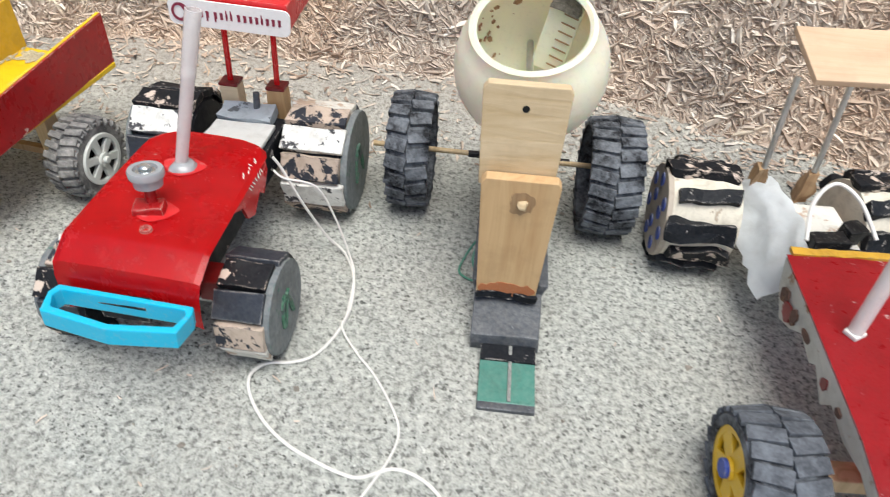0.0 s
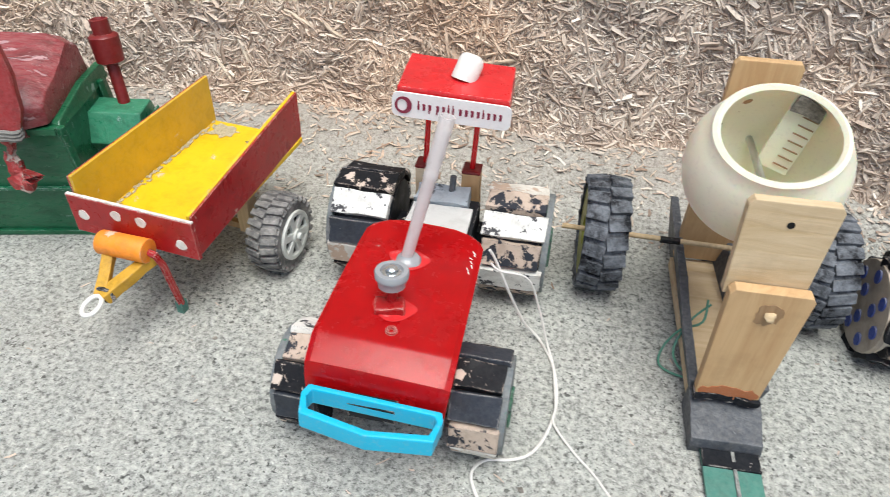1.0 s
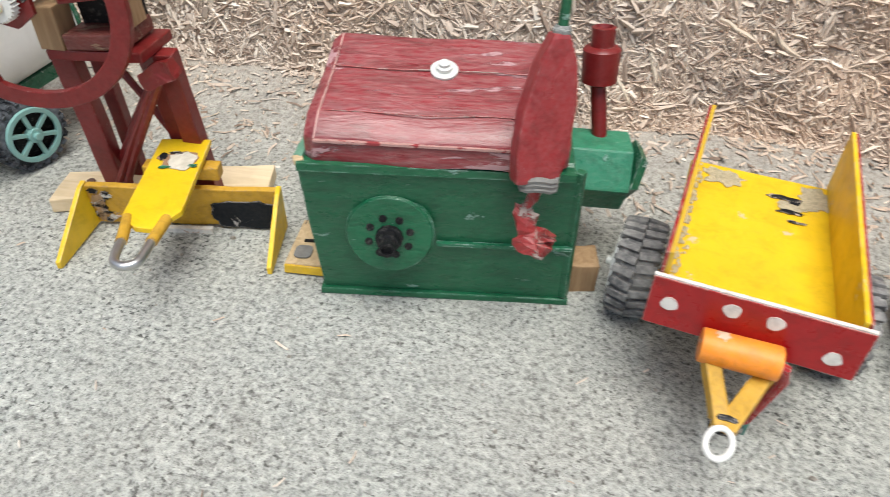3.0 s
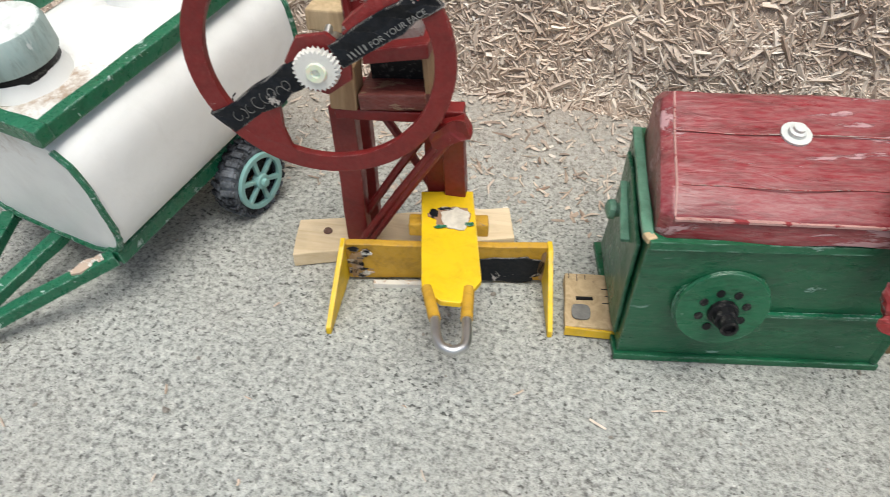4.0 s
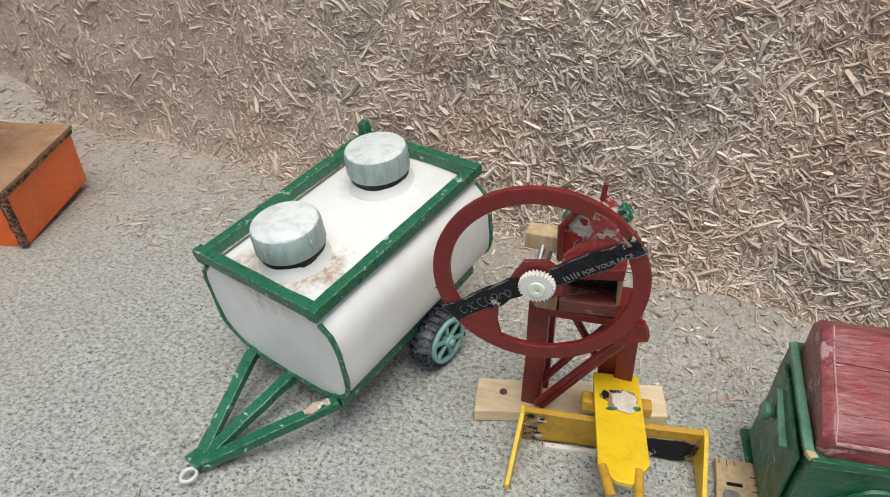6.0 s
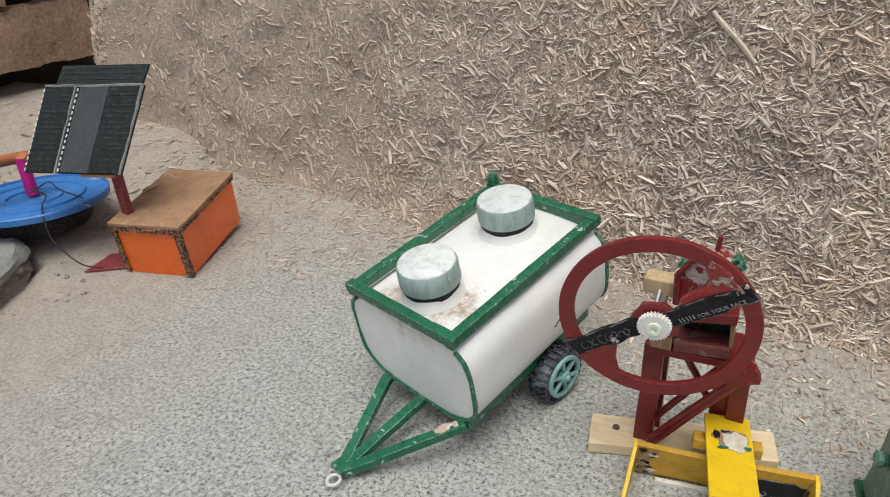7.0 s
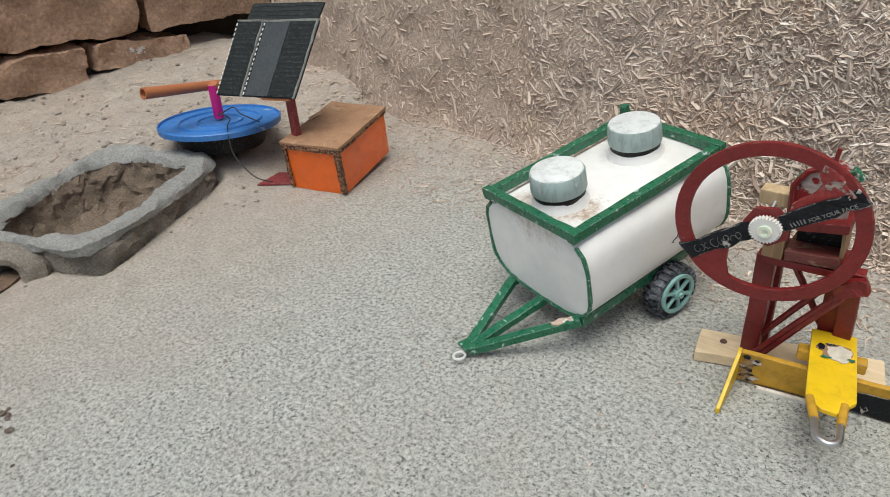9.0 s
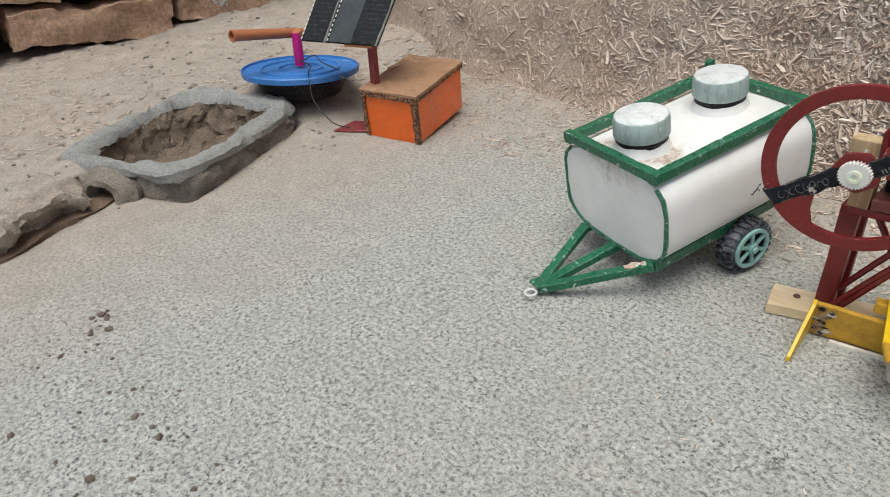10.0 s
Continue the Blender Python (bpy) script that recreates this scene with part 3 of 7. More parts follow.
rough_zone = step01((bank_edge(np.clip(GY, -8, 6)) + 0.3 - GX) / 0.8)
nf = np.array([noise.noise(V((x * 14.0, y * 14.0, 7.0))) for x, y in zip(GX.ravel(), GY.ravel())]).reshape(GX.shape)
GZ = GZ + nz * (0.008 + 0.04 * rough_zone) + nf * 0.014 * rough_zone
ground = new("ground", grid_mesh("ground", GX, GY, GZ, M_GROUND))
tagged(ground, "pale grey sandy speckled ground, dusted brown near the mud wall", "ground", kind="structure")


def wall_face(x, z):
    return wall_foot(x) + 0.22 * (1 - np.exp(-z / 0.18)) + 0.19 * np.minimum(z, 6) + 0.05 * wavy(x * 0.9, z * 1.1, 1.0)


wx = np.concatenate([np.arange(-18.0, 4.01, 0.12), [5, 7, 10, 15, 25, 40]])
wz = np.concatenate([np.arange(-0.1, 4.61, 0.12), [5, 6, 8, 11, 14]])
WX, WZ = np.meshgrid(wx, wz)
WY = wall_face(WX, np.maximum(WZ, 0))
WY = WY + np.array([0.05 * noise.noise(V((x * 2.2, z * 2.2, 9.0))) + 0.025 * noise.noise(V((x * 6, z * 6, 2.0))) for x, z in zip(WX.ravel(), WZ.ravel())]).reshape(WX.shape)
# the plaster's loose end leans away from the bricks
lean = step01((-17.2 - WX) / 0.8)
WXs = WX + lean * (WZ * 0.18 + 0.1 * np.sin(WZ * 5))
me = grid_mesh("wall_back", np.concatenate([WXs, WXs[-1:], WXs[:1]]), np.concatenate([WY, WY[-1:] + 3.0, WY[:1] * 0 + 12.0]), np.concatenate([WZ, WZ[-1:], WZ[:1]]), M_MUD)
tagged(new("wall_back", me), "mud-plaster wall full of chopped straw", "wall", kind="structure")
endw = B()
prism(endw, [(-17.95, 6.6, -0.1), (-17.95, 12, -0.1), (-15.6, 12, 14), (-15.8, 8.05, 14), (-17.3, 7.3, 4)], (0.3, 0, 0))
solid("wall_end", endw, M_MUD, "broken end of the mud-plaster wall", "wall", kind="structure")


def chips(name, n, place_of, label, lengths, widths, material, seed, sunk=0.0):
    """Ridged, slightly bent slivers of straw, joined into one mesh; place_of gives places, tangents and normals."""
    g = np.random.default_rng(seed)
    p, u, w, nrm = place_of(g, n)
    a = g.uniform(0, 2 * np.pi, n)
    d = u * np.cos(a)[:, None] + w * np.sin(a)[:, None] + nrm * g.normal(0, 0.15, n)[:, None]
    d /= np.linalg.norm(d, axis=1)[:, None]
    s = np.cross(nrm, d)
    s /= np.linalg.norm(s, axis=1)[:, None]
    q = np.cross(d, s)
    q *= np.sign((q * nrm).sum(1))[:, None]
    L = (lengths[0] * (lengths[1] / lengths[0]) ** (g.random(n) ** 1.6))[:, None] / 2
    Wd = np.minimum(g.uniform(*widths, n)[:, None] / 2, L * 0.55)
    H = Wd * g.uniform(0.5, 1.1, n)[:, None]
    bend = g.normal(0, 0.16, n)[:, None] * L
    arch = g.normal(0, 0.06, n)[:, None] * L
    ridge = g.uniform(-0.6, 0.6, (n, 1))
    ends = {-1: g.uniform(0.25, 1.0, (n, 1)), 0: 1.0, 1: g.uniform(0.25, 1.0, (n, 1))}
    c = []
    for e in (-1, 0, 1):
        mid = p + d * L * (e + (g.normal(0, 0.15, (n, 1)) if e == 0 else 0)) + (s * bend + q * arch) * (1 - e * e) - nrm * sunk
        c.append(mid - s * Wd * ends[e] - q * H * 0.5)
        c.append(mid + s * Wd * ridge * ends[e] + q * H * (0.6 if e else 1.0))
        c.append(mid + s * Wd * ends[e] - q * H * 0.5)
    co = np.stack(c, 1).reshape(-1, 3) * U
    base = (np.arange(n) * 9)[:, None, None]
    quads = (base + np.array([(0, 1, 4, 3), (1, 2, 5, 4), (3, 4, 7, 6), (4, 5, 8, 7)])[None]).reshape(-1, 4)
    caps = (base + np.array([(2, 1, 0), (6, 7, 8)])[None]).reshape(-1, 3)
    mesh = bpy.data.meshes.new(name)
    mesh.from_pydata(co.tolist(), [], quads.tolist() + caps.tolist())
    mesh.materials.append(material)
    return tagged(new(name, mesh), label, "straw", kind="stuff")


def wall_at(x, z):
    """The plaster's uneven face between the points of its grid."""
    i = np.clip((x + 18.0) / 0.12, 0, 182.9)
    j = np.clip((z + 0.1) / 0.12, 0, 38.9)
    i0, j0 = i.astype(int), j.astype(int)
    a, b = i - i0, j - j0
    return (WY[j0, i0] * (1 - a) + WY[j0, i0 + 1] * a) * (1 - b) + (WY[j0 + 1, i0] * (1 - a) + WY[j0 + 1, i0 + 1] * a) * b


def on_wall(even):
    """Places on the wall; even under 1 draws them towards its newer, coarser end."""
    def f(g, n):
        x = 3.6 - 21.4 * g.random(n) ** (1.0 / even)
        # thick on the lower face that was plastered last, thin above it
        top = np.interp(x, [-17, -12, -5.6, -4.0, 3.6], [3.3, 3.5, 3.4, 2.0, 1.9])
        z = top * g.random(n) ** 1.1 * np.where(g.random(n) < 0.08, 1.6, 1.0)
        z = np.minimum(z, 4.5)
        y = wall_at(x, z) - g.uniform(-0.008, 0.013, n)
        # older and more washed over towards the bricks
        y = y + np.interp(x, [-17, -12, -8], [0.020, 0.013, 0.0])
        e = 0.06
        ux = np.stack([np.full(n, 2 * e), wall_at(x + e, z) - wall_at(x - e, z), np.zeros(n)], 1)
        uz = np.stack([np.zeros(n), wall_at(x, z + e) - wall_at(x, z - e), np.full(n, 2 * e)], 1)
        ux /= np.linalg.norm(ux, axis=1)[:, None]
        uz /= np.linalg.norm(uz, axis=1)[:, None]
        return np.stack([x, y, z], 1), ux, uz, np.cross(ux, uz)
    return f


def on_ground(x0, x1, y0, y1, power):
    def f(g, n):
        x = g.uniform(x0, x1, n)
        top = wall_foot(x) + 0.36 if y1 is None else y1
        y = top - (top - y0) * g.random(n) ** power
        z = ground_height(x, y) + 0.012
        o = np.zeros((n, 3))
        return np.stack([x, y, z], 1), o + (1, 0, 0), o + (0, 1, 0), o + (0, 0, 1)
    return f


chips("straw_fine", 96000, on_wall(0.75), "fine chopped straw bedded in the mud wall", (0.035, 0.15), (0.010, 0.030), M_STRAW, 11, -0.003)
chips("straw_coarse", 21000, on_wall(0.5), "coarse straw slivers bedded in the mud wall", (0.08, 0.30), (0.016, 0.050), M_STRAW, 12, -0.004)
chips("straw_bank", 2600, on_ground(-20.3, -15.2, -1.5, 6.6, 0.7), "sparse straw trodden into the mud bank", (0.03, 0.20), (0.008, 0.024), M_STRAW, 15)
chips("straw_litter", 9500, on_ground(-17, 3.8, 4.7, None, 3.6), "loose straw slivers fallen along the foot of the wall", (0.03, 0.18), (0.010, 0.030), M_STRAW, 13)
chips("straw_scatter", 150, on_ground(-16, 3.0, 1.5, 5.0, 1.0), "a few stray straw bits on the sandy ground", (0.03, 0.10), (0.007, 0.015), M_STRAW, 14)


def stalks():
    """The longer pale stalks that stand out on the plaster, by their ends along the wall and up it."""
    bm = B()
    for x0, z0, x1, z1, r in ((-7.66, 2.96, -7.23, 2.55, 0.034), (-10.2, 2.25, -10.03, 2.1, 0.022), (-12.86, 0.73, -12.69, 0.42, 0.024), (-11.24, 0.74, -11.15, 0.6, 0.022), (-7.12, 2.13, -6.92, 1.96, 0.026), (-7.89, 2.94, -7.76, 2.81, 0.022), (-1.67, 0.8, -1.28, 0.84, 0.026), (-3.86, 0.8, -3.77, 0.56, 0.024), (-3.42, 1.03, -3.15, 0.92, 0.024), (-3.06, 0.99, -2.86, 0.86, 0.028), (-4.08, 0.6, -3.91, 0.38, 0.022), (-2.1, 0.73, -1.54, 0.8, 0.017), (1.96, 0.24, 2.21, 0.36, 0.028), (1.55, 1.03, 1.72, 0.89, 0.018), (-5.89, 1.09, -5.68, 0.89, 0.018)):
        pts = []
        for k in range(5):
            x, z = x0 + (x1 - x0) * k / 4, z0 + (z1 - z0) * k / 4
            y = float(wall_at(np.array(x), np.array(z)))
            pts.append(V((x, y - r * 0.5, z)) + noise.noise_vector(V((x * 3, z * 3, k))) * 0.015)
        tube(bm, pts, [r * 0.55, r * 0.75, r * 0.7, r * 0.75, r * 0.5], 7)
    solid("straw_sticks", bm, M_STALK, "a few long pale straw stalks on the mud wall", "straw", kind="stuff", smooth=True)


stalks()


def clods(name, n, x0, x1, y0, y1, rmin, rmax, label, seed, material=M_CLOD):
    g = random.Random(seed)
    bm = B()
    for _ in range(n):
        x, y = g.uniform(x0, x1), g.uniform(y0, y1)
        r = rmin * (rmax / rmin) ** (g.random() ** 2.5)
        z = float(ground_height(np.array(x), np.array(y)))
        new_v = bmesh.ops.create_icosphere(bm, subdivisions=1, radius=r)["verts"]
        for v in new_v:
            v.co = V((v.co.x * g.uniform(0.7, 1.4), v.co.y * g.uniform(0.7, 1.4), v.co.z * 0.7)) * g.uniform(0.6, 1.25) + V((x, y, z + r * 0.2))
    return solid(name, bm, material, label, "grit", kind="stuff")


clods("grit_bank", 900, -17.5, -13.4, -2.0, 5.5, 0.008, 0.035, "dry clods and grit on the mud bank", 3)
clods("grit_rubble", 420, -20.2, -16.2, 2.0, 7.3, 0.008, 0.05, "lumps of fallen mud below the bricks", 6)
clods("grit_sand", 380, -12.5, 2.0, -1.5, 5.2, 0.006, 0.022, "coarse grains lying on the sand", 4)
clods("grit_corner", 170, -11.7, -9.2, -1.5, -0.3, 0.006, 0.042, "dark crumbs of earth on the sand", 5, M_CRUMB)


def mud_lip():
    bm = B()
    rings = []
    for y in np.arange(-3.2, 0.2, 0.07):
        x0 = float(bank_edge(y)) + 0.05 * math.sin(y * 5.0) + 0.03 * math.sin(y * 13.0)
        end = min(1.0, (0.23 - y) / 0.3)
        cut = [(-0.75, -0.2), (-0.75, 0.29), (-0.3, 0.31), (-0.04, 0.33), (0.05, 0.29), (0.06, 0.22), (-0.02, 0.15), (-0.13, 0.08), (-0.16, -0.2)]
        rings.append([V((x0 + dx, y, z * (0.6 + 0.4 * end))) + noise.noise_vector(V((dx * 5, y * 4, z * 5))) * 0.045 for dx, z in cut])
    skin(bm, rings)
    cut_up(bm, 0.08)
    rough_up(bm, 0.06, 4.0, 1)
    rough_up(bm, 0.04, 10.0, 4)
    rough_up(bm, 0.025, 23.0, 6)
    solid("mud_bank_lip", bm, M_BANK, "crumbling overhanging lip of the dry mud bank", "mud", kind="structure", smooth=True)
    # strip below the overhang; its dark brown paints in the cavity's shade
    bm = B()
    rings = []
    for y in np.arange(-3.2, 0.75, 0.1):
        x0 = float(bank_edge(y)) + 0.05 * math.sin(y * 5.0)
        rings.append([(x0 - 0.2, y, 0.03), (x0 - 0.05, y, 0.022 + 0.008 * math.sin(y * 11)), (x0 + 0.06 + 0.03 * math.sin(y * 8), y, 0.012), (x0 + 0.05, y, -0.05), (x0 - 0.2, y, -0.05)])
    skin(bm, rings)
    solid("crevice_shade", bm, M_GULLY, "brown gully floor under the mud bank, the cavity's shade in its colour", "mud", kind="structure", smooth=True)


mud_lip()


def brick_wall():
    back = B()
    box(back, (-22.3, 2.0, 3.0), (2.0, 26.0, 8.0))
    wall = tagged(new("wall_brick", mesh_of("wall_brick", back, mud_material("brick_joint_mud", (0.03, 0.022, 0.016), (0.08, 0.06, 0.045)))), "rough old wall of large brown bricks with open joints", "wall", kind="structure")
    # courses sag towards the mud wall: middle of each brick along the wall and up it, length, height, tilt
    bricks = [(-0.77, 0.95, 2.98, 0.62, -3), (2.45, 0.72, 2.98, 0.66, -5), (5.12, 0.58, 2.0, 0.56, -6), (3.7, 1.57, 2.98, 0.98, -4), (6.92, 1.50, 2.94, 1.08, -1), (0.48, 1.78, 2.98, 0.98, -4)]
    bricks += [(off + 1.5 + k * 3.22, z, 2.98, 0.98, 0) for z, off in ((2.64, 0.6), (3.72, 2.0)) for k in range(-1, 2)]
    bricks += [(y, z, 2.98, 0.98, 0) for z in (0.72, 1.78, 2.84, 3.8) for y in (-4.0 - 0.8 * (z > 1.5), -7.2 - 0.8 * (z > 1.5))]
    for k, (y, z, ll, hh, tilt) in enumerate(bricks):
        bm = B()
        box(bm, (0, 0, 0), (1.3, ll, hh))
        bmesh.ops.subdivide_edges(bm, edges=[e for e in bm.edges if e.calc_length() > 1.9], cuts=22, use_grid_fill=True)
        bmesh.ops.subdivide_edges(bm, edges=[e for e in bm.edges if e.calc_length() > 0.5], cuts=8, use_grid_fill=True)
        rough_up(bm, 0.13, 1.3, k * 5.3)
        rough_up(bm, 0.05, 5.0, k * 3.1)
        rough_up(bm, 0.03, 13.0, k * 1.7)
        part("brick", bm, M_BRICK, wall, smooth=True, at=place(-20.95 + rnd.uniform(-0.10, 0.10), y, z, tilt, 0, rnd.uniform(-2, 2)))


brick_wall()


# ---- the cement trough ----
def trough():
    t = thing("water_trough", "rough cement trough with a silted basin sunk in the mud bank", "trough", place(-14.755, 1.788, 0, 0, 0, 27.53, 1.004))

    def loop(hx, hy, z, r, wob, seed):
        pts = []
        for i in range(110):
            a = 2 * math.pi * i / 110
            c, s = math.cos(a), math.sin(a)
            k = (abs(c) ** 5 + abs(s) ** 5) ** -0.2
            q = V((hx * c * k, hy * s * k, z))
            nv = noise.noise_vector(q * 1.4 + V((seed, 0, 0)))
            fv = noise.noise_vector(q * 6.0 + V((seed * 3, 2, 0)))
            pts.append(q + V((nv.x * wob, nv.y * wob, nv.z * wob * 0.5)) + fv * wob * 0.3)
        return pts
    bm = B()
    skin(bm, [loop(1.06, 1.38, -0.25, 0.4, 0.08, 1), loop(1.05, 1.37, 0.0, 0.4, 0.08, 1.2), loop(1.04, 1.36, 0.10, 0.4, 0.09, 1.5), loop(1.03, 1.35, 0.2, 0.4, 0.10, 2.0), loop(1.03, 1.35, 0.28, 0.4, 0.10, 2.6)], caps=False)
    cut_up(bm, 0.08)
    rough_up(bm, 0.03, 5.0)
    rough_up(bm, 0.05, 12.0, 2)
    part("outer_bank", bm, M_MUDWET, t, "crumbly brown mud packed round the trough", smooth=True)
    bm = B()
    skin(bm, [loop(1.08, 1.40, 0.26, 0.4, 0.10, 2.6), loop(1.07, 1.39, 0.35, 0.4, 0.09, 3), loop(1.02, 1.35, 0.39, 0.35, 0.09, 3), loop(0.95, 1.28, 0.40, 0.35, 0.08, 3.3), loop(0.86, 1.20, 0.39, 0.35, 0.10, 4), loop(0.82, 1.15, 0.35, 0.35, 0.11, 4), loop(0.78, 1.11, 0.26, 0.35, 0.12, 4.2)], caps=False)
    cut_up(bm, 0.07)
    rough_up(bm, 0.02, 3.0)
    rough_up(bm, 0.022, 12.0, 2)
    part("rim", bm, M_CEMENT, t, "grey cement rim", smooth=True)
    bm = B()
    skin(bm, [loop(0.785, 1.115, 0.275, 0.35, 0.12, 4.2), loop(0.74, 1.07, 0.15, 0.3, 0.15, 4.6), loop(0.71, 1.02, 0.02, 0.3, 0.15, 5), loop(0.64, 0.93, -0.16, 0.3, 0.13, 6), loop(0.4, 0.6, -0.24, 0.3, 0.05, 6), loop(0.02, 0.04, -0.26, 0.3, 0.0, 6)], caps=False)
    cut_up(bm, 0.07)
    rough_up(bm, 0.04, 5.0)
    rough_up(bm, 0.05, 13.0, 2)
    part("basin", bm, M_TROUGHIN, t, "brown silted basin", smooth=True)

    # a drain runs out under the rim through a crumbling arch of mud
    def arch(r, y, seed):
        pts = [V((-0.05 + r * math.cos(a), y, 0.02 + r * 0.85 * math.sin(a))) for a in (math.pi * i / 14 for i in range(-1, 16))]
        return [p + noise.noise_vector(p * 4.0 + V((seed, 0, 0))) * 0.05 for p in pts]
    bm = B()
    rings = [arch(0.17, -1.28, 1), arch(0.18, -1.50, 2), arch(0.21, -1.60, 3), arch(0.30, -1.58, 4), arch(0.40, -1.42, 5), arch(0.42, -1.25, 6)]
    grid = [[bm.verts.new(p) for p in r] for r in rings]
    for p, q in zip(grid, grid[1:]):
        for i in range(len(p) - 1):
            bm.faces.new((p[i], p[i + 1], q[i + 1], q[i]))
    cut_up(bm, 0.06)
    rough_up(bm, 0.035, 9.0, 3)
    part("drain_arch", bm, M_MUDWET, t, "crumbling mud arch over the drain", smooth=True)
    # plate closing the arch, coloured as dark as the hole's shade
    bm = B()
    prism(bm, [(-0.05 + 0.21 * math.cos(a), -1.30, 0.0 + 0.19 * math.sin(a)) for a in (math.pi * i / 12 for i in range(13))], (0, 0.04, 0))
    part("drain_mouth", bm, M_HOLE, t, "drain mouth, a plate in the dark of its shade")


trough()


def lime_spots():
    g = random.Random(12)
    bm = B()
    for cy, cz, n, sp in ((4.95, 0.66, 60, 0.13),):
        for _ in range(n):
            v = bmesh.ops.create_icosphere(bm, subdivisions=1, radius=0.010 + 0.030 * g.random() ** 2)["verts"]
            p = V((-20.31 + g.uniform(-0.04, 0.04), cy + g.gauss(0, sp), cz + g.gauss(0, sp * 0.6)))
            for q in v:
                q.co = V((q.co.x * 0.35, q.co.y * g.uniform(0.7, 1.4), q.co.z)) + p
    solid("lime_splash", bm, M_LIME, "white lime splashes on the low bricks", "lime", kind="stuff")


lime_spots()


# ---- wheels ----
def drum_wheel(parent, c, r, w, outer, slats, mats, disc, seed):
    """A wheel of slats nailed round two discs; c is its middle, outer the side (-1, 1) that faces out."""
    bm = B()
    lathe(bm, (-w / 2, 0, 0), (1, 0, 0), [(0, 0), (0, r * 0.8), (0.03, r * 0.9), (w - 0.03, r * 0.9), (w, r * 0.8), (w, 0)], 2 * slats)
    wheel = part("wheel", bm, M_BLACKQ, parent, disc[2], at=place(*c))
    bm = B()
    cyl(bm, (outer * (w / 2 - 0.01), 0, 0), (outer * (w / 2 + 0.035), 0, 0), r * 0.93, n=2 * slats)
    part("disc", bm, disc[0], wheel, bevel=0.008)
    if disc[1] == "dots":
        for ring, k in ((0.35, 4), (0.7, 9)):
            for i in range(k):
                a = 2 * math.pi * (i + ring) / k
                bm = B()
                cyl(bm, (outer * (w / 2 + 0.03), 0, 0), (outer * (w / 2 + 0.043), 0, 0), 0.058, n=12)
                part("dot", bm, M_BLUEDOT, wheel, "blue painted dot", at=place(0, r * ring * math.cos(a), r * ring * math.sin(a)))
    else:
        bm = B()
        for i in range(5):
            a = i * 1.3 + seed
            tube(bm, smooth_path([(outer * (w / 2 + 0.04), 0.1 * math.cos(a + t) * r / 0.37, 0.13 * math.sin(1.7 * a + 2 * t) * r / 0.37) for t in (0, 0.7, 1.4, 2.2)], 3), 0.012, 5)
        part("hub_mark", bm, M_DISCGREEN, wheel, "green painted hub mark")
    thick = 0.05
    span = 2 * math.pi * r / slats * 0.86
    for i in range(slats):
        a = 360.0 * (i + 0.35) / slats
        bm = B()
        box(bm, (0, 0, r - thick / 2), (w + rnd.uniform(-0.02, 0.04), span, thick))
        cut_up(bm, 0.12)
        rough_up(bm, 0.012, 7, seed + i)
        part("slat", bm, mats[i % len(mats)], wheel, bevel=0.006, at=pose(rnd.uniform(-0.01, 0.01) * U, 0, 0, a + rnd.uniform(-2, 2), 0, 0))
    return wheel


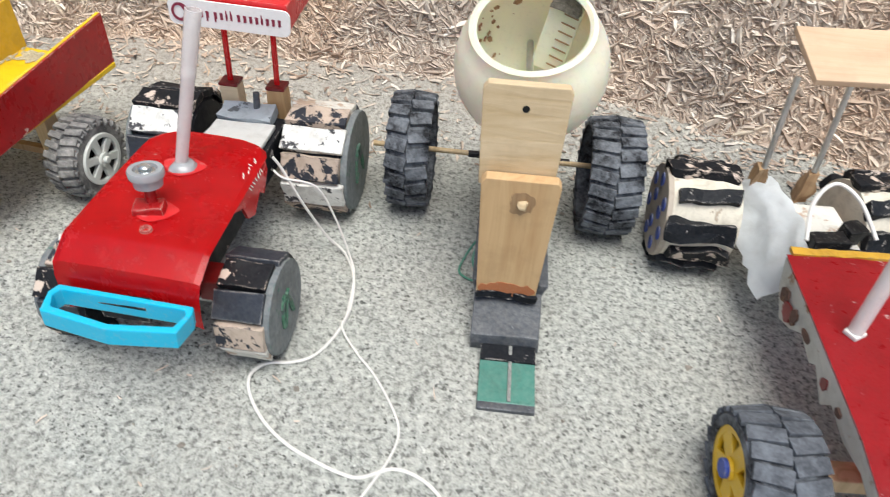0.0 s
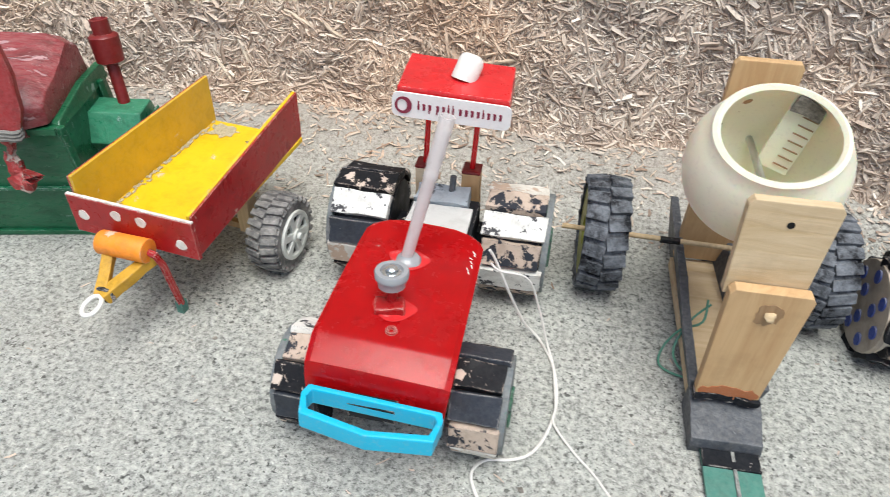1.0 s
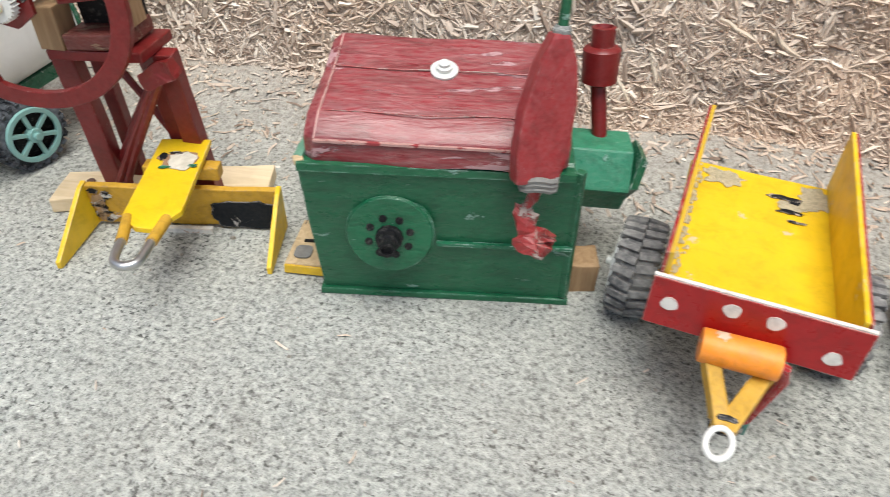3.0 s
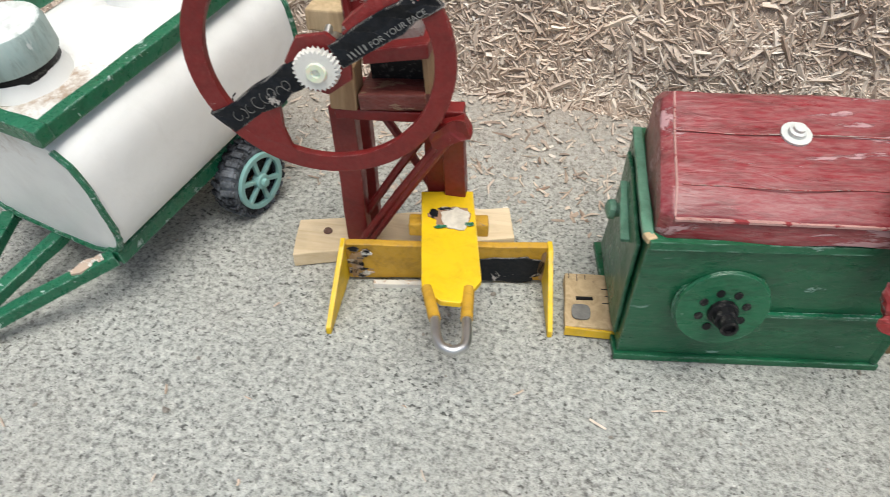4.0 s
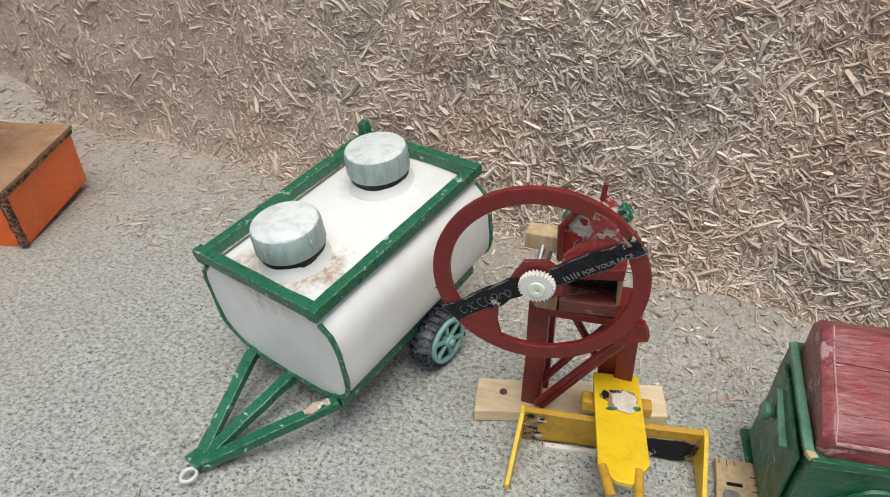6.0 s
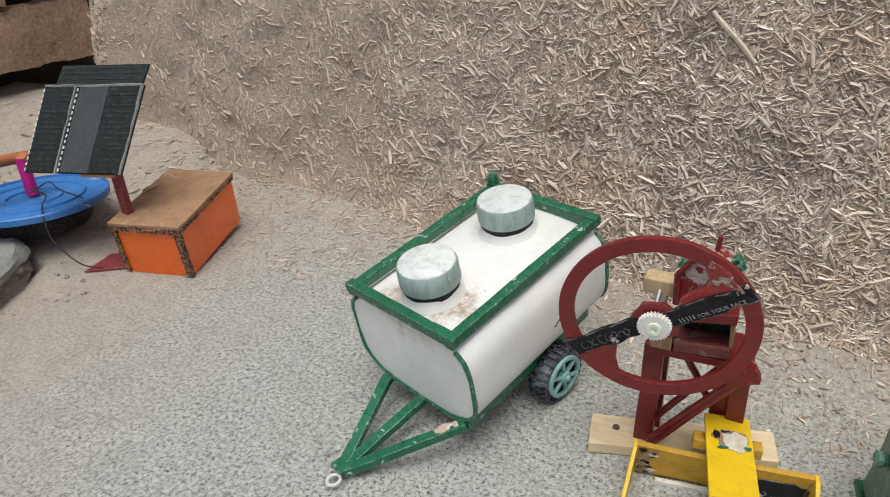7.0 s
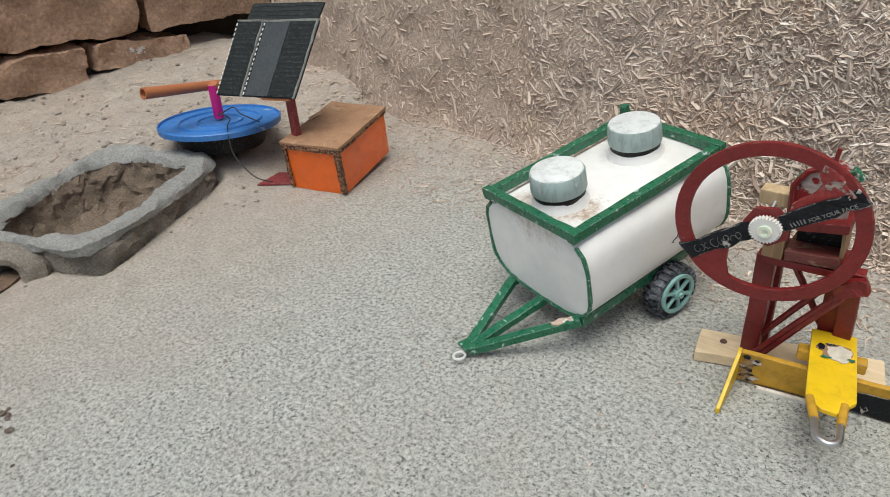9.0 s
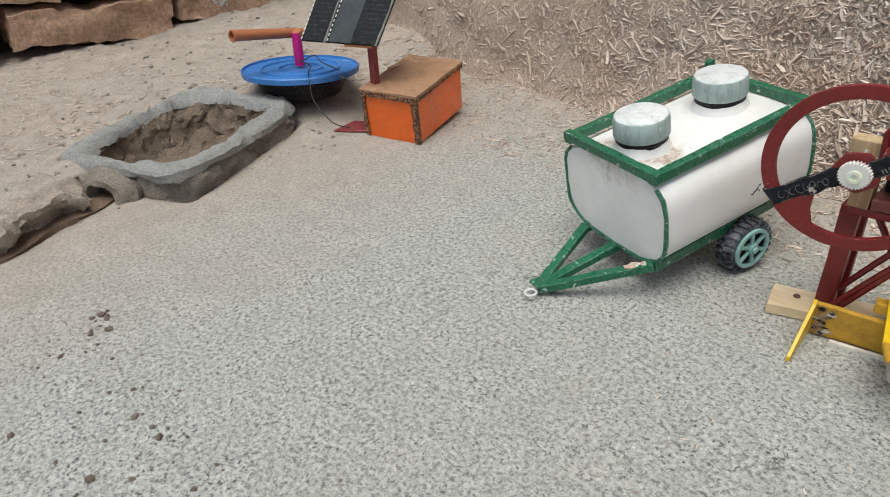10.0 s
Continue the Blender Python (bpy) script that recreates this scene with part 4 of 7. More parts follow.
def tyre_wheel(parent, c, r, w, outer, lugs, m_tyre, m_rim, rim, seed=0, fat=0.3, lug_h=0.05, m_hub=None, inset=0.0, m_back=None, spoke=0.13, m_tread=None, span=0.62):
    """A moulded toy wheel. rim: number of holes, or 0 for a hollow tyre."""
    bm = B()
    ri = r * (1 - fat)
    lathe(bm, (-w / 2, 0, 0), (1, 0, 0), [(0.0, ri), (0.0, r * 0.86), (w * 0.12, r * 0.96), (w * 0.5, r * 0.985), (w * 0.88, r * 0.96), (w, r * 0.86), (w, ri), (w * 0.9, ri * 0.96), (w * 0.1, ri * 0.96)], 48, close=True)
    wheel = part("wheel", bm, m_tyre, parent, smooth=True, at=place(*c))
    bm = B()
    for i in range(lugs):
        for side in (-1, 1):
            a = 2 * math.pi * (i + (0.5 if side > 0 else 0)) / lugs
            m = rot(math.degrees(a))
            box(bm, m @ V((side * w * 0.25, 0, r * 0.975)), (w * 0.5, 2 * math.pi * r / lugs * span, lug_h), m @ rot(0, side * 7, side * 10))
            if not m_tread:
                box(bm, m @ V((side * w * 0.485, 0, r * 0.9)), (w * 0.09, 2 * math.pi * r / lugs * 0.45, r * 0.14), m @ rot(0, side * 25))
    part("tread", bm, m_tread or m_tyre, wheel, bevel=0.006)
    if rim:
        x0 = outer * (w / 2 - inset)
        bm = B()
        n = rim * 8
        R1, R2, R0 = ri * 1.0, ri * 0.82, ri * 0.27
        outerp = [(x0, R1 * math.cos(2 * math.pi * i / n), R1 * math.sin(2 * math.pi * i / n)) for i in range(n)]
        innerp = [(x0, R2 * math.cos(2 * math.pi * i / n), R2 * math.sin(2 * math.pi * i / n)) for i in range(n)]
        frame_plate(bm, outerp, innerp, (outer * 0.03, 0, 0))
        cyl(bm, (x0 - outer * 0.02, 0, 0), (x0 + outer * 0.045, 0, 0), R0, n=16)
        for i in range(rim):
            a = 2 * math.pi * i / rim + 0.2
            m = rot(math.degrees(a))
            box(bm, m @ V((x0 + outer * 0.012, 0, (R2 + R0) / 2)), (0.03, ri * spoke, R2 - R0 + 0.05), m, taper=(1, 1.35))
        part("rim", bm, m_rim, wheel, bevel=0.006)
        # without m_back, a black disc paints the shade between the spokes
        bm = B()
        cyl(bm, (-w * 0.3 * outer, 0, 0), (x0 - outer * (0.015 if m_back else 0.05), 0, 0), ri * 0.97, n=24)
        part("rim_back", bm, m_back or M_DARK, wheel)
        bm = B()
        cyl(bm, (x0, 0, 0), (x0 + outer * 0.07, 0, 0), ri * (0.24 if m_back else 0.14), n=12)
        part("hub", bm, m_hub or m_rim, wheel, bevel=0.008)
    elif m_rim:
        bm = B()
        lathe(bm, (outer * w * 0.3, 0, 0), (1, 0, 0), [(-0.04, ri * 0.3), (-0.04, ri * 0.965), (0.04, ri * 0.965), (0.04, ri * 0.3)], 32, close=True)
        part("rim", bm, m_rim, wheel, smooth=True)
    return wheel


def lug_drum(parent, c, r, w, outer, seed):
    """A cream drum with black lugs glued across it, and a dotted disc."""
    bm = B()
    lathe(bm, (-w / 2, 0, 0), (1, 0, 0), [(0, 0), (0, r * 0.85), (w, r * 0.85), (w, 0)], 40)
    wheel = part("wheel", bm, M_CREAMP, parent, "cream drum", smooth=True, at=pose(c[0] * U, c[1] * U, c[2] * U, 0, 0, outer * 4))
    bm = B()
    cyl(bm, (outer * (w / 2 - 0.01), 0, 0), (outer * (w / 2 + 0.03), 0, 0), r * 0.88, n=30)
    part("disc", bm, M_BEIGEDISC, wheel, bevel=0.008)
    for ring, k in ((0.3, 3), (0.64, 7)):
        for i in range(k):
            a = 2 * math.pi * (i + ring) / k
            bm = B()
            v = [(outer * (w / 2 + 0.03), 0.040 * math.cos(q), 0.052 * math.sin(q)) for q in (2 * math.pi * j / 14 for j in range(14))]
            prism(bm, v, (outer * 0.01, 0, 0))
            part("dot", bm, M_BLUEDOT, wheel, "blue painted dot", at=place(0, r * ring * math.cos(a), r * ring * math.sin(a)))
    for i in range(10):
        bm = B()
        box(bm, (outer * rnd.uniform(-0.03, 0.03), 0, r * 0.9), (w * rnd.uniform(0.88, 1.08), 2 * math.pi * r / 10 * rnd.uniform(0.45, 0.62), r * rnd.uniform(0.14, 0.22)))
        cut_up(bm, 0.1)
        rough_up(bm, 0.035, 7, seed + i)
        part("lug", bm, M_BLACKQ if i % 3 else M_BLACKP, wheel, bevel=0.008, at=pose(0, 0, 0, 360 * i / 10 + rnd.uniform(-4, 4), 0, 0) @ rot(0, 0, rnd.uniform(-5, 5)).to_4x4())


RED_DRUM = (M_DISC, "mark", "")


# ---- red tractor with a roof sign and a cyan bumper ----
def red_tractor():
    t = thing("toy_tractor", "homemade glossy red toy tractor with slatted drum wheels and cyan bumper", "toy tractor", place(-1.57, 3.44, 0, 0, 0, -1.15))
    # the bodywork sits a little askew on its wheels
    lean = place(0, 0, 0.4, 0, 3) @ place(0, 0, -0.4)
    # hood: one bent sheet with a creased front edge, its rear corners cut round
    bm = B()
    prof = [(-0.985, 0.43), (-1.0, 0.56), (-0.994, 0.665), (-0.972, 0.730), (-0.848, 0.800), (-0.82, 0.807), (-0.45, 0.812), (-0.05, 0.808), (0.04, 0.804), (0.10, 0.80), (0.145, 0.798), (0.17, 0.796)]
    wid = [0.35, 0.358, 0.362, 0.366, 0.37, 0.37, 0.364, 0.356, 0.352, 0.325, 0.27, 0.19]
    top = []
    for (y, z), hw in zip(prof, wid):
        top.append([bm.verts.new(p) for p in ((-hw, y, z - 0.012), (-hw + 0.03, y, z), (-hw * 0.35, y, z + 0.004), (hw * 0.35, y, z + 0.004), (hw - 0.03, y, z), (hw, y, z - 0.012))])
    for a, b in zip(top, top[1:]):
        for i in range(5):
            bm.faces.new((a[i], a[i + 1], b[i + 1], b[i]))
    bmesh.ops.solidify(bm, geom=bm.faces[:], thickness=0.022)
    hood = part("hood", bm, M_RED, t, "glossy bent red sheet hood", smooth=True, at=lean)
    hood.data.set_sharp_from_angle(angle=radians(17))
    for s in (-1, 1):
        bm = B()
        prism(bm, [(s * 0.352, -0.50, 0.785), (s * 0.345, 0.03, 0.785), (s * 0.345, 0.05, 0.70), (s * 0.345, -0.03, 0.58), (s * 0.347, -0.10, 0.64), (s * 0.348, -0.20, 0.55), (s * 0.35, -0.30, 0.60), (s * 0.352, -0.36, 0.72)], (-s * 0.018, 0, 0))
        part("side_flap", bm, M_RED, t, at=lean)
    bm = B()
    box(bm, (0, -0.32, 0.46), (0.46, 1.2, 0.16))
    part("chassis", bm, M_BLACKQ, t, bevel=0.01)
    bm = B()
    box(bm, (0.30, -0.66, 0.42), (0.16, 0.16, 0.14))
    part("axle_block", bm, M_MILLRED, t, "dark red axle block", bevel=0.01)
    bm = B()
    cyl(bm, (-0.56, -0.66, 0.295), (0.56, -0.66, 0.295), 0.03, n=10)
    part("front_axle", bm, M_METAL, t)
    bm = B()
    bar(bm, (-0.62, 0.70, 0.375), (0.62, 0.70, 0.375), 0.12, 0.12)
    part("rear_axle", bm, M_BLACKQ, t, bevel=0.01)
    front = [M_BLACKP, M_SLATE, M_TAN, M_WHITEQ, M_BLACKP, M_SLATE, M_TAN, M_WHITEQ, M_BLACKP, M_SLATE]
    drum_wheel(t, (0.50, -0.66, 0.295), 0.29, 0.25, 1, 10, front, RED_DRUM, 1.0)
    drum_wheel(t, (-0.455, -0.68, 0.295), 0.29, 0.22, -1, 10, [M_TAN, M_BLACKP, M_SLATE, M_BLACKP, M_BLACKP, M_WHITEP, M_SLATE, M_TAN, M_BLACKP, M_WHITEP], RED_DRUM, 2.0)
    drum_wheel(t, (0.51, 0.70, 0.372), 0.368, 0.40, 1, 12, [M_TAN, M_WHITEP, M_TAN, M_WHITEP, M_TAN, M_WHITEP, M_BLACKP, M_WHITEP, M_TAN, M_BLACKP, M_SLATE, M_WHITEQ], RED_DRUM, 3.0)
    drum_wheel(t, (-0.51, 0.70, 0.377), 0.372, 0.39, -1, 12, [M_BLACKP, M_WHITEP, M_SLATE, M_WHITEQ, M_BLACKP, M_WHITEP, M_SLATE, M_WHITEQ, M_BLACKP, M_WHITEP, M_BLACKP, M_BLACKQ], RED_DRUM, 4.0)
    # rear deck: pale sheet between the wheels
    bm = B()
    box(bm, (0.02, 0.40, 0.64), (0.40, 0.42, 0.03), rot(-4))
    cut_up(bm, 0.15)
    rough_up(bm, 0.015, 4, 3)
    part("deck", bm, M_DECK, t, "greyish white deck", bevel=0.008)
    bm = B()
    box(bm, (0.02, 0.42, 0.50), (0.46, 0.66, 0.22))
    part("gearbox", bm, M_BLACKQ, t, bevel=0.02)
    bm = B()
    box(bm, (0.0, 0.70, 0.64), (0.36, 0.16, 0.07), rot(14))
    cut_up(bm, 0.08)
    rough_up(bm, 0.03, 6, 5)
    part("seat_mount", bm, M_GLUEB, t, "blue-grey smeared glue mount", smooth=True)
    bm = B()
    cyl(bm, (0.045, 0.74, 0.63), (0.055, 0.75, 0.78), 0.022, n=10)
    part("lever", bm, M_GREY, t, "short grey lever", smooth=True)
    for x in (-0.165, 0.16):
        bm = B()
        box(bm, (x, 0.87, 0.60), (0.125, 0.12, 0.34))
        cut_up(bm, 0.12)
        rough_up(bm, 0.008, 6, x)
        part("post_block", bm, M_WOODP if x < 0 else M_WOODO, t, "raw wooden block", bevel=0.01)
        bm = B()
        box(bm, (x, 0.87, 0.782), (0.13, 0.125, 0.024))
        part("post_cap", bm, M_MILLRED, t, bevel=0.008)
        bm = B()
        cyl(bm, (x, 0.87, 0.79), (x + 0.035, 0.84, 1.37), 0.019, n=10)
        part("roof_post", bm, M_RED, t, smooth=True)
    # roof and its sign
    top_at = lean @ place(0, 0.78, 1.41, 0, 0, 3)
    bm = B()
    box(bm, (0, 0, 0), (0.69, 0.50, 0.16), taper=(0.97, 0.95))
    cut_up(bm, 0.2)
    rough_up(bm, 0.006, 4, 2)
    roof = part("roof", bm, M_REDROOF, t, "boxy red roof", bevel=0.012, at=top_at)
    bm = B()
    pts = []
    for sx, sz in ((1, 1), (-1, 1), (-1, -1), (1, -1)):
        for k in range(5):
            a = math.atan2(sz, sx) - math.pi / 4 + k * math.pi / 8
            pts.append((sx * 0.315 + 0.04 * math.cos(a), -0.253, -0.022 + sz * 0.038 + 0.04 * math.sin(a)))
    prism(bm, pts, (0, -0.014, 0))
    sign = part("sign", bm, M_PAPER, roof, "white rounded sign with dark red bars")
    # the name on the sign, as bars of its letters' sizes
    bm = B()
    x = -0.205
    for word in ("tsd", "dstt", "sssstsss"):
        for ch in word:
            w = 0.026 if ch != "t" else 0.018
            lo, hi = {"s": (0.0, 0.042), "t": (0.0, 0.058), "d": (-0.016, 0.042)}[ch]
            box(bm, (x + w / 2, -0.2685, -0.042 + (lo + hi) / 2), (w * 0.36, 0.003, hi - lo))
            box(bm, (x + w * 0.8, -0.2685, -0.042 + 0.021), (w * 0.3, 0.003, 0.036))
            box(bm, (x + w * 0.6, -0.2687, -0.042 + (0.036 if ch != "t" else 0.02)), (w * 0.7, 0.003, 0.01))
            x += w + 0.009
        x += 0.012
    part("lettering", bm, M_INK, sign)
    bm = B()
    ringo = [(-0.285 + 0.052 * math.cos(a), -0.269, -0.022 + 0.055 * math.sin(a)) for a in (2 * math.pi * i / 20 for i in range(20))]
    ringi = [(-0.292 + 0.030 * math.cos(a), -0.269, -0.022 + 0.038 * math.sin(a)) for a in (2 * math.pi * i / 20 for i in range(20))]
    frame_plate(bm, ringo, ringi, (0, -0.003, 0))
    part("badge", bm, M_INK, sign)
    bm = B()
    lathe(bm, (0.04, 0.0, 0.085), (0.32, 0.5, 1), [(-0.03, 0.078), (0.09, 0.076), (0.12, 0.066), (0.135, 0.045), (0.14, 0)], 20)
    rough_up(bm, 0.012, 9)
    part("roof_plug", bm, M_WHITE, roof, "white plastic plug", smooth=True)
    # exhaust tube
    bm = B()
    a, b = V((-0.035, -0.20, 0.80)), V((0.16, -0.07, 1.67))
    d = (b - a).normalized()
    ln = (b - a).length
    lathe(bm, a, d, [(0, 0.034), (ln * 0.6, 0.036), (ln * 0.61, 0.040), (ln * 0.66, 0.040), (ln * 0.67, 0.036), (ln * 0.7, 0.041), (ln, 0.042), (ln, 0.034), (0.02, 0.028)], 18, close=True)
    part("exhaust_pipe", bm, M_STRAWTUBE, t, "frosted plastic tube exhaust", smooth=True)
    bm = B()
    lathe(bm, (-0.035, -0.20, 0.808), (0.1, 0, 1), [(0, 0.085), (0.015, 0.075), (0.035, 0.05), (0.036, 0)], 16)
    rough_up(bm, 0.018, 11)
    part("glue_bead", bm, M_CLEAR, t, "clear glue bead", smooth=True, at=lean)
    for x, y, r in ((-0.015, -0.60, 0.10), (-0.035, -0.20, 0.10)):
        bm = B()
        prism(bm, [(x + r * 1.15 * math.cos(a) * (1 + 0.12 * math.sin(3 * a)), y + r * 0.85 * math.sin(a) * (1 + 0.1 * math.cos(4 * a)), 0.8165) for a in (2 * math.pi * i / 30 for i in range(30))], (0, 0, 0.003))
        part("glue_smear", bm, M_REDGLUE, t, "hazy dried glue", at=lean)
    bm = B()
    for k in range(7):
        y = -0.02 - 0.03 * k
        tube(bm, [(0.30 + 0.012 * math.sin(k * 2.1), y, 0.812), (0.335, y - 0.04 + 0.03 * math.sin(k), 0.80), (0.362, y - 0.05, 0.765)], 0.0032, 5)
    part("glue_strands", bm, M_WHITE, t, "whitish strands of glue on the hood's edge", at=lean)
    # air filter on a small base
    bm = B()
    box(bm, (-0.015, -0.60, 0.832), (0.15, 0.10, 0.05), rot(0, 0, 12))
    cut_up(bm, 0.05)
    rough_up(bm, 0.012, 12)
    part("filter_base", bm, M_REDCART, t, bevel=0.012)
    bm = B()
    cyl(bm, (-0.01, -0.575, 0.85), (-0.012, -0.56, 0.965), 0.028, n=12)
    part("filter_neck", bm, M_REDCART, t, smooth=True)
    bm = B()
    lathe(bm, (-0.012, -0.56, 0.945), (0, 0.1, 1), [(0, 0.03), (0.002, 0.072), (0.05, 0.076), (0.055, 0.088), (0.085, 0.09), (0.095, 0.084), (0.095, 0.06), (0.075, 0.055), (0.075, 0.0)], 28)
    flt = part("air_filter", bm, M_CLEAR, t, "clear grey plastic air filter", smooth=True)
    bm = B()
    lathe(bm, (-0.012, -0.553, 1.018), (0, 0.1, 1), [(0, 0.05), (0.012, 0.048), (0.014, 0.034), (0.032, 0.032), (0.042, 0.02), (0.044, 0)], 16)
    part("filter_nut", bm, M_SHEET, flt, "bright steel nut", smooth=True)
    bm = B()
    lathe(bm, (0.012, -0.75, 0.813), (0, 0, 1), [(0, 0.032), (0.012, 0.028), (0.012, 0.018), (0.0, 0.013)], 14, close=True)
    part("screw_ring", bm, M_REDCART, t, smooth=True, at=lean)
    # cyan bumper loop
    bm = B()
    m = rot(-4)
    c0 = V((0.01, -1.135, 0.555))
    k = 0.94
    outer = [(-0.355, 0.10), (0.36, 0.10), (0.375, 0.05), (0.355, -0.085), (0.02, -0.135), (-0.34, -0.085), (-0.375, 0.04)]
    inner = [(-0.325, 0.068), (0.325, 0.068), (0.345, 0.035), (0.32, -0.048), (0.02, -0.098), (-0.305, -0.048), (-0.342, 0.025)]
    frame_plate(bm, [c0 + m @ V((x * k, y, -0.02)) for x, y in outer], [c0 + m @ V((x * k, y, -0.02)) for x, y in inner], m @ V((0, 0, 0.105)))
    part("bumper", bm, M_BLUE, t, "cyan plastic loop bumper", bevel=0.010, at=lean)
    bm = B()
    box(bm, c0 + V((0.0, 0.12, -0.01)), (0.24, 0.1, 0.1))
    part("bumper_mount", bm, M_BLACKQ, t)


red_tractor()


# ---- second red tractor ----
def second_tractor():
    t = thing("toy_tractor", "homemade dark red toy tractor with plank roof and lugged drum wheels", "toy tractor", place(2.061, 3.200, 0, 0, 0, 3.63, 0.922))
    bm = B()
    prof = [(-1.55, 0.66), (-1.2, 0.71), (-0.4, 0.72), (0.08, 0.70)]
    rings = []
    for (y, z), hw in zip(prof, (0.43, 0.41, 0.37, 0.33)):
        rings.append([(-hw, y, z), (0, y, z + 0.012), (hw, y, z)])
    top = [[bm.verts.new(p) for p in r] for r in rings]
    for a, b in zip(top, top[1:]):
        for i in range(2):
            bm.faces.new((a[i], a[i + 1], b[i + 1], b[i]))
    bmesh.ops.solidify(bm, geom=bm.faces[:], thickness=0.03)
    part("hood", bm, M_REDHOOD, t, "worn dark red sheet hood", smooth=True)
    bm = B()
    prism(bm, [(-0.425, -1.55, 0.645), (-0.405, -1.2, 0.69), (-0.365, -0.4, 0.70), (-0.325, 0.08, 0.68), (-0.32, 0.02, 0.5), (-0.34, -0.15, 0.40), (-0.355, -0.3, 0.47), (-0.36, -0.42, 0.56), (-0.37, -0.6, 0.53), (-0.375, -0.66, 0.58), (-0.39, -0.85, 0.50), (-0.395, -0.92, 0.59), (-0.40, -1.1, 0.56), (-0.41, -1.3, 0.6), (-0.415, -1.5, 0.55)], (0.03, 0, 0))
    side = part("side_panel", bm, M_SIDE, t, "bare pale sheet side with a ragged rusty edge")
    for k, (y, z, ry, rz_, m) in enumerate(((-0.12, 0.56, 0.05, 0.05, M_RUSTY), (-0.22, 0.52, 0.06, 0.05, M_MILLRED), (-0.30, 0.56, 0.035, 0.05, M_RUSTY), (-0.48, 0.60, 0.05, 0.022, M_RUSTY), (-0.80, 0.60, 0.035, 0.03, M_MILLRED), (-0.99, 0.62, 0.03, 0.02, M_RUSTY))):
        bm = B()
        x = -0.333 - 0.058 * (0.08 - y)
        prism(bm, [(x, y + ry * math.cos(a) * (1 + 0.5 * noise.noise(V((2 * math.cos(a), 2 * math.sin(a), k)))), z + rz_ * math.sin(a) * (1 + 0.5 * noise.noise(V((2 * math.cos(a), 2 * math.sin(a), k + 7.5))))) for a in (2 * math.pi * i / 18 for i in range(18))], (-0.012, 0, 0))
        part("rust_patch", bm, m, side)
    bm = B()
    box(bm, (0.08, -0.9, 0.44), (0.3, 1.3, 0.12))
    part("chassis", bm, M_WOODB, t, bevel=0.01)
    bm = B()
    bar(bm, (-0.72, -1.13, 0.30), (0.72, -1.13, 0.30), 0.12, 0.1)
    part("front_axle", bm, M_WOOD, t, "raw wooden axle block", bevel=0.01)
    for s in (-1, 1):
        tyre_wheel(t, (s * 0.69, -1.13, 0.305), 0.305, 0.36, s, 20, M_TYRE, M_RIMY, 5, fat=0.30, lug_h=0.03, m_hub=M_BLUEDOT, inset=0.04, m_back=M_RIMY, spoke=0.42, m_tread=M_TYREB, span=0.84)
    for s in (-1, 1):
        lug_drum(t, (s * 0.62, 0.86, 0.38), 0.375, 0.46, s, 8.0 + s)
    bm = B()
    bar(bm, (-0.6, 0.86, 0.38), (0.6, 0.86, 0.38), 0.1, 0.1)
    part("rear_axle", bm, M_WOODB, t)
    # crumpled plastic bag over the gearbox; its white reflection is in the colour
    bm = B()
    n = 14
    vs = [[bm.verts.new((-0.44 + 0.10 * (i / n) + 0.32 * (j / n), 0.95 - 0.85 * (i / n), 0.38 - 0.1 * (i / n) + 0.31 * math.sin(math.pi / 2 * j / n))) for j in range(n + 1)] for i in range(n + 1)]
    for i in range(n):
        for j in range(n):
            bm.faces.new((vs[i][j], vs[i + 1][j], vs[i + 1][j + 1], vs[i][j + 1]))
    rough_up(bm, 0.05, 4, 2)
    rough_up(bm, 0.035, 10, 5)
    bmesh.ops.solidify(bm, geom=bm.faces[:], thickness=0.012)
    part("bag_cover", bm, M_BAG, t, "crumpled plastic bag, its bright reflection put into a whitish colour", smooth=True)
    bm = B()
    box(bm, (0.1, 0.42, 0.46), (0.34, 0.74, 0.22))
    part("gearbox", bm, M_WHITEQ, t, bevel=0.02)
    bm = B()
    box(bm, (0.02, 0.30, 0.63), (0.24, 0.12, 0.10), rot(0, 0, 6))
    box(bm, (0.20, 0.40, 0.64), (0.13, 0.11, 0.13), rot(8, 0, 20))
    box(bm, (0.16, 0.22, 0.61), (0.30, 0.07, 0.05), rot(0, 0, 4))
    cut_up(bm, 0.08)
    rough_up(bm, 0.018, 9)
    part("control_box", bm, M_DARK, t, "black plastic controls", bevel=0.01)
    bm = B()
    bar(bm, (-0.30, 0.10, 0.705), (0.30, 0.10, 0.70), 0.06, 0.03)
    cut_up(bm, 0.08)
    rough_up(bm, 0.012, 9)
    part("dash_strip", bm, M_OCHRE, t, "chipped ochre strip behind the hood")
    for x, lean in ((-0.24, 0.01), (0.10, 0.01)):
        bm = B()
        box(bm, (x, 0.92, 0.64), (0.11, 0.11, 0.24), rot(6), taper=(0.6, 0.6))
        cut_up(bm, 0.06)
        rough_up(bm, 0.04, 9, x)
        part("post_block", bm, M_WOODB, t, "glued raw wooden block")
        bm = B()
        cyl(bm, (x, 0.90, 0.76), (x + lean, 0.97, 1.40), 0.02, n=10)
        part("roof_post", bm, M_METAL, t, "bare steel rod", smooth=True)
    bm = B()
    box(bm, (0.19, 1.115, 1.487), (0.74, 0.50, 0.045), rot(16, 0, 2))
    part("roof", bm, M_PLY, t, "plain pale plywood roof", bevel=0.008)
    bm = B()
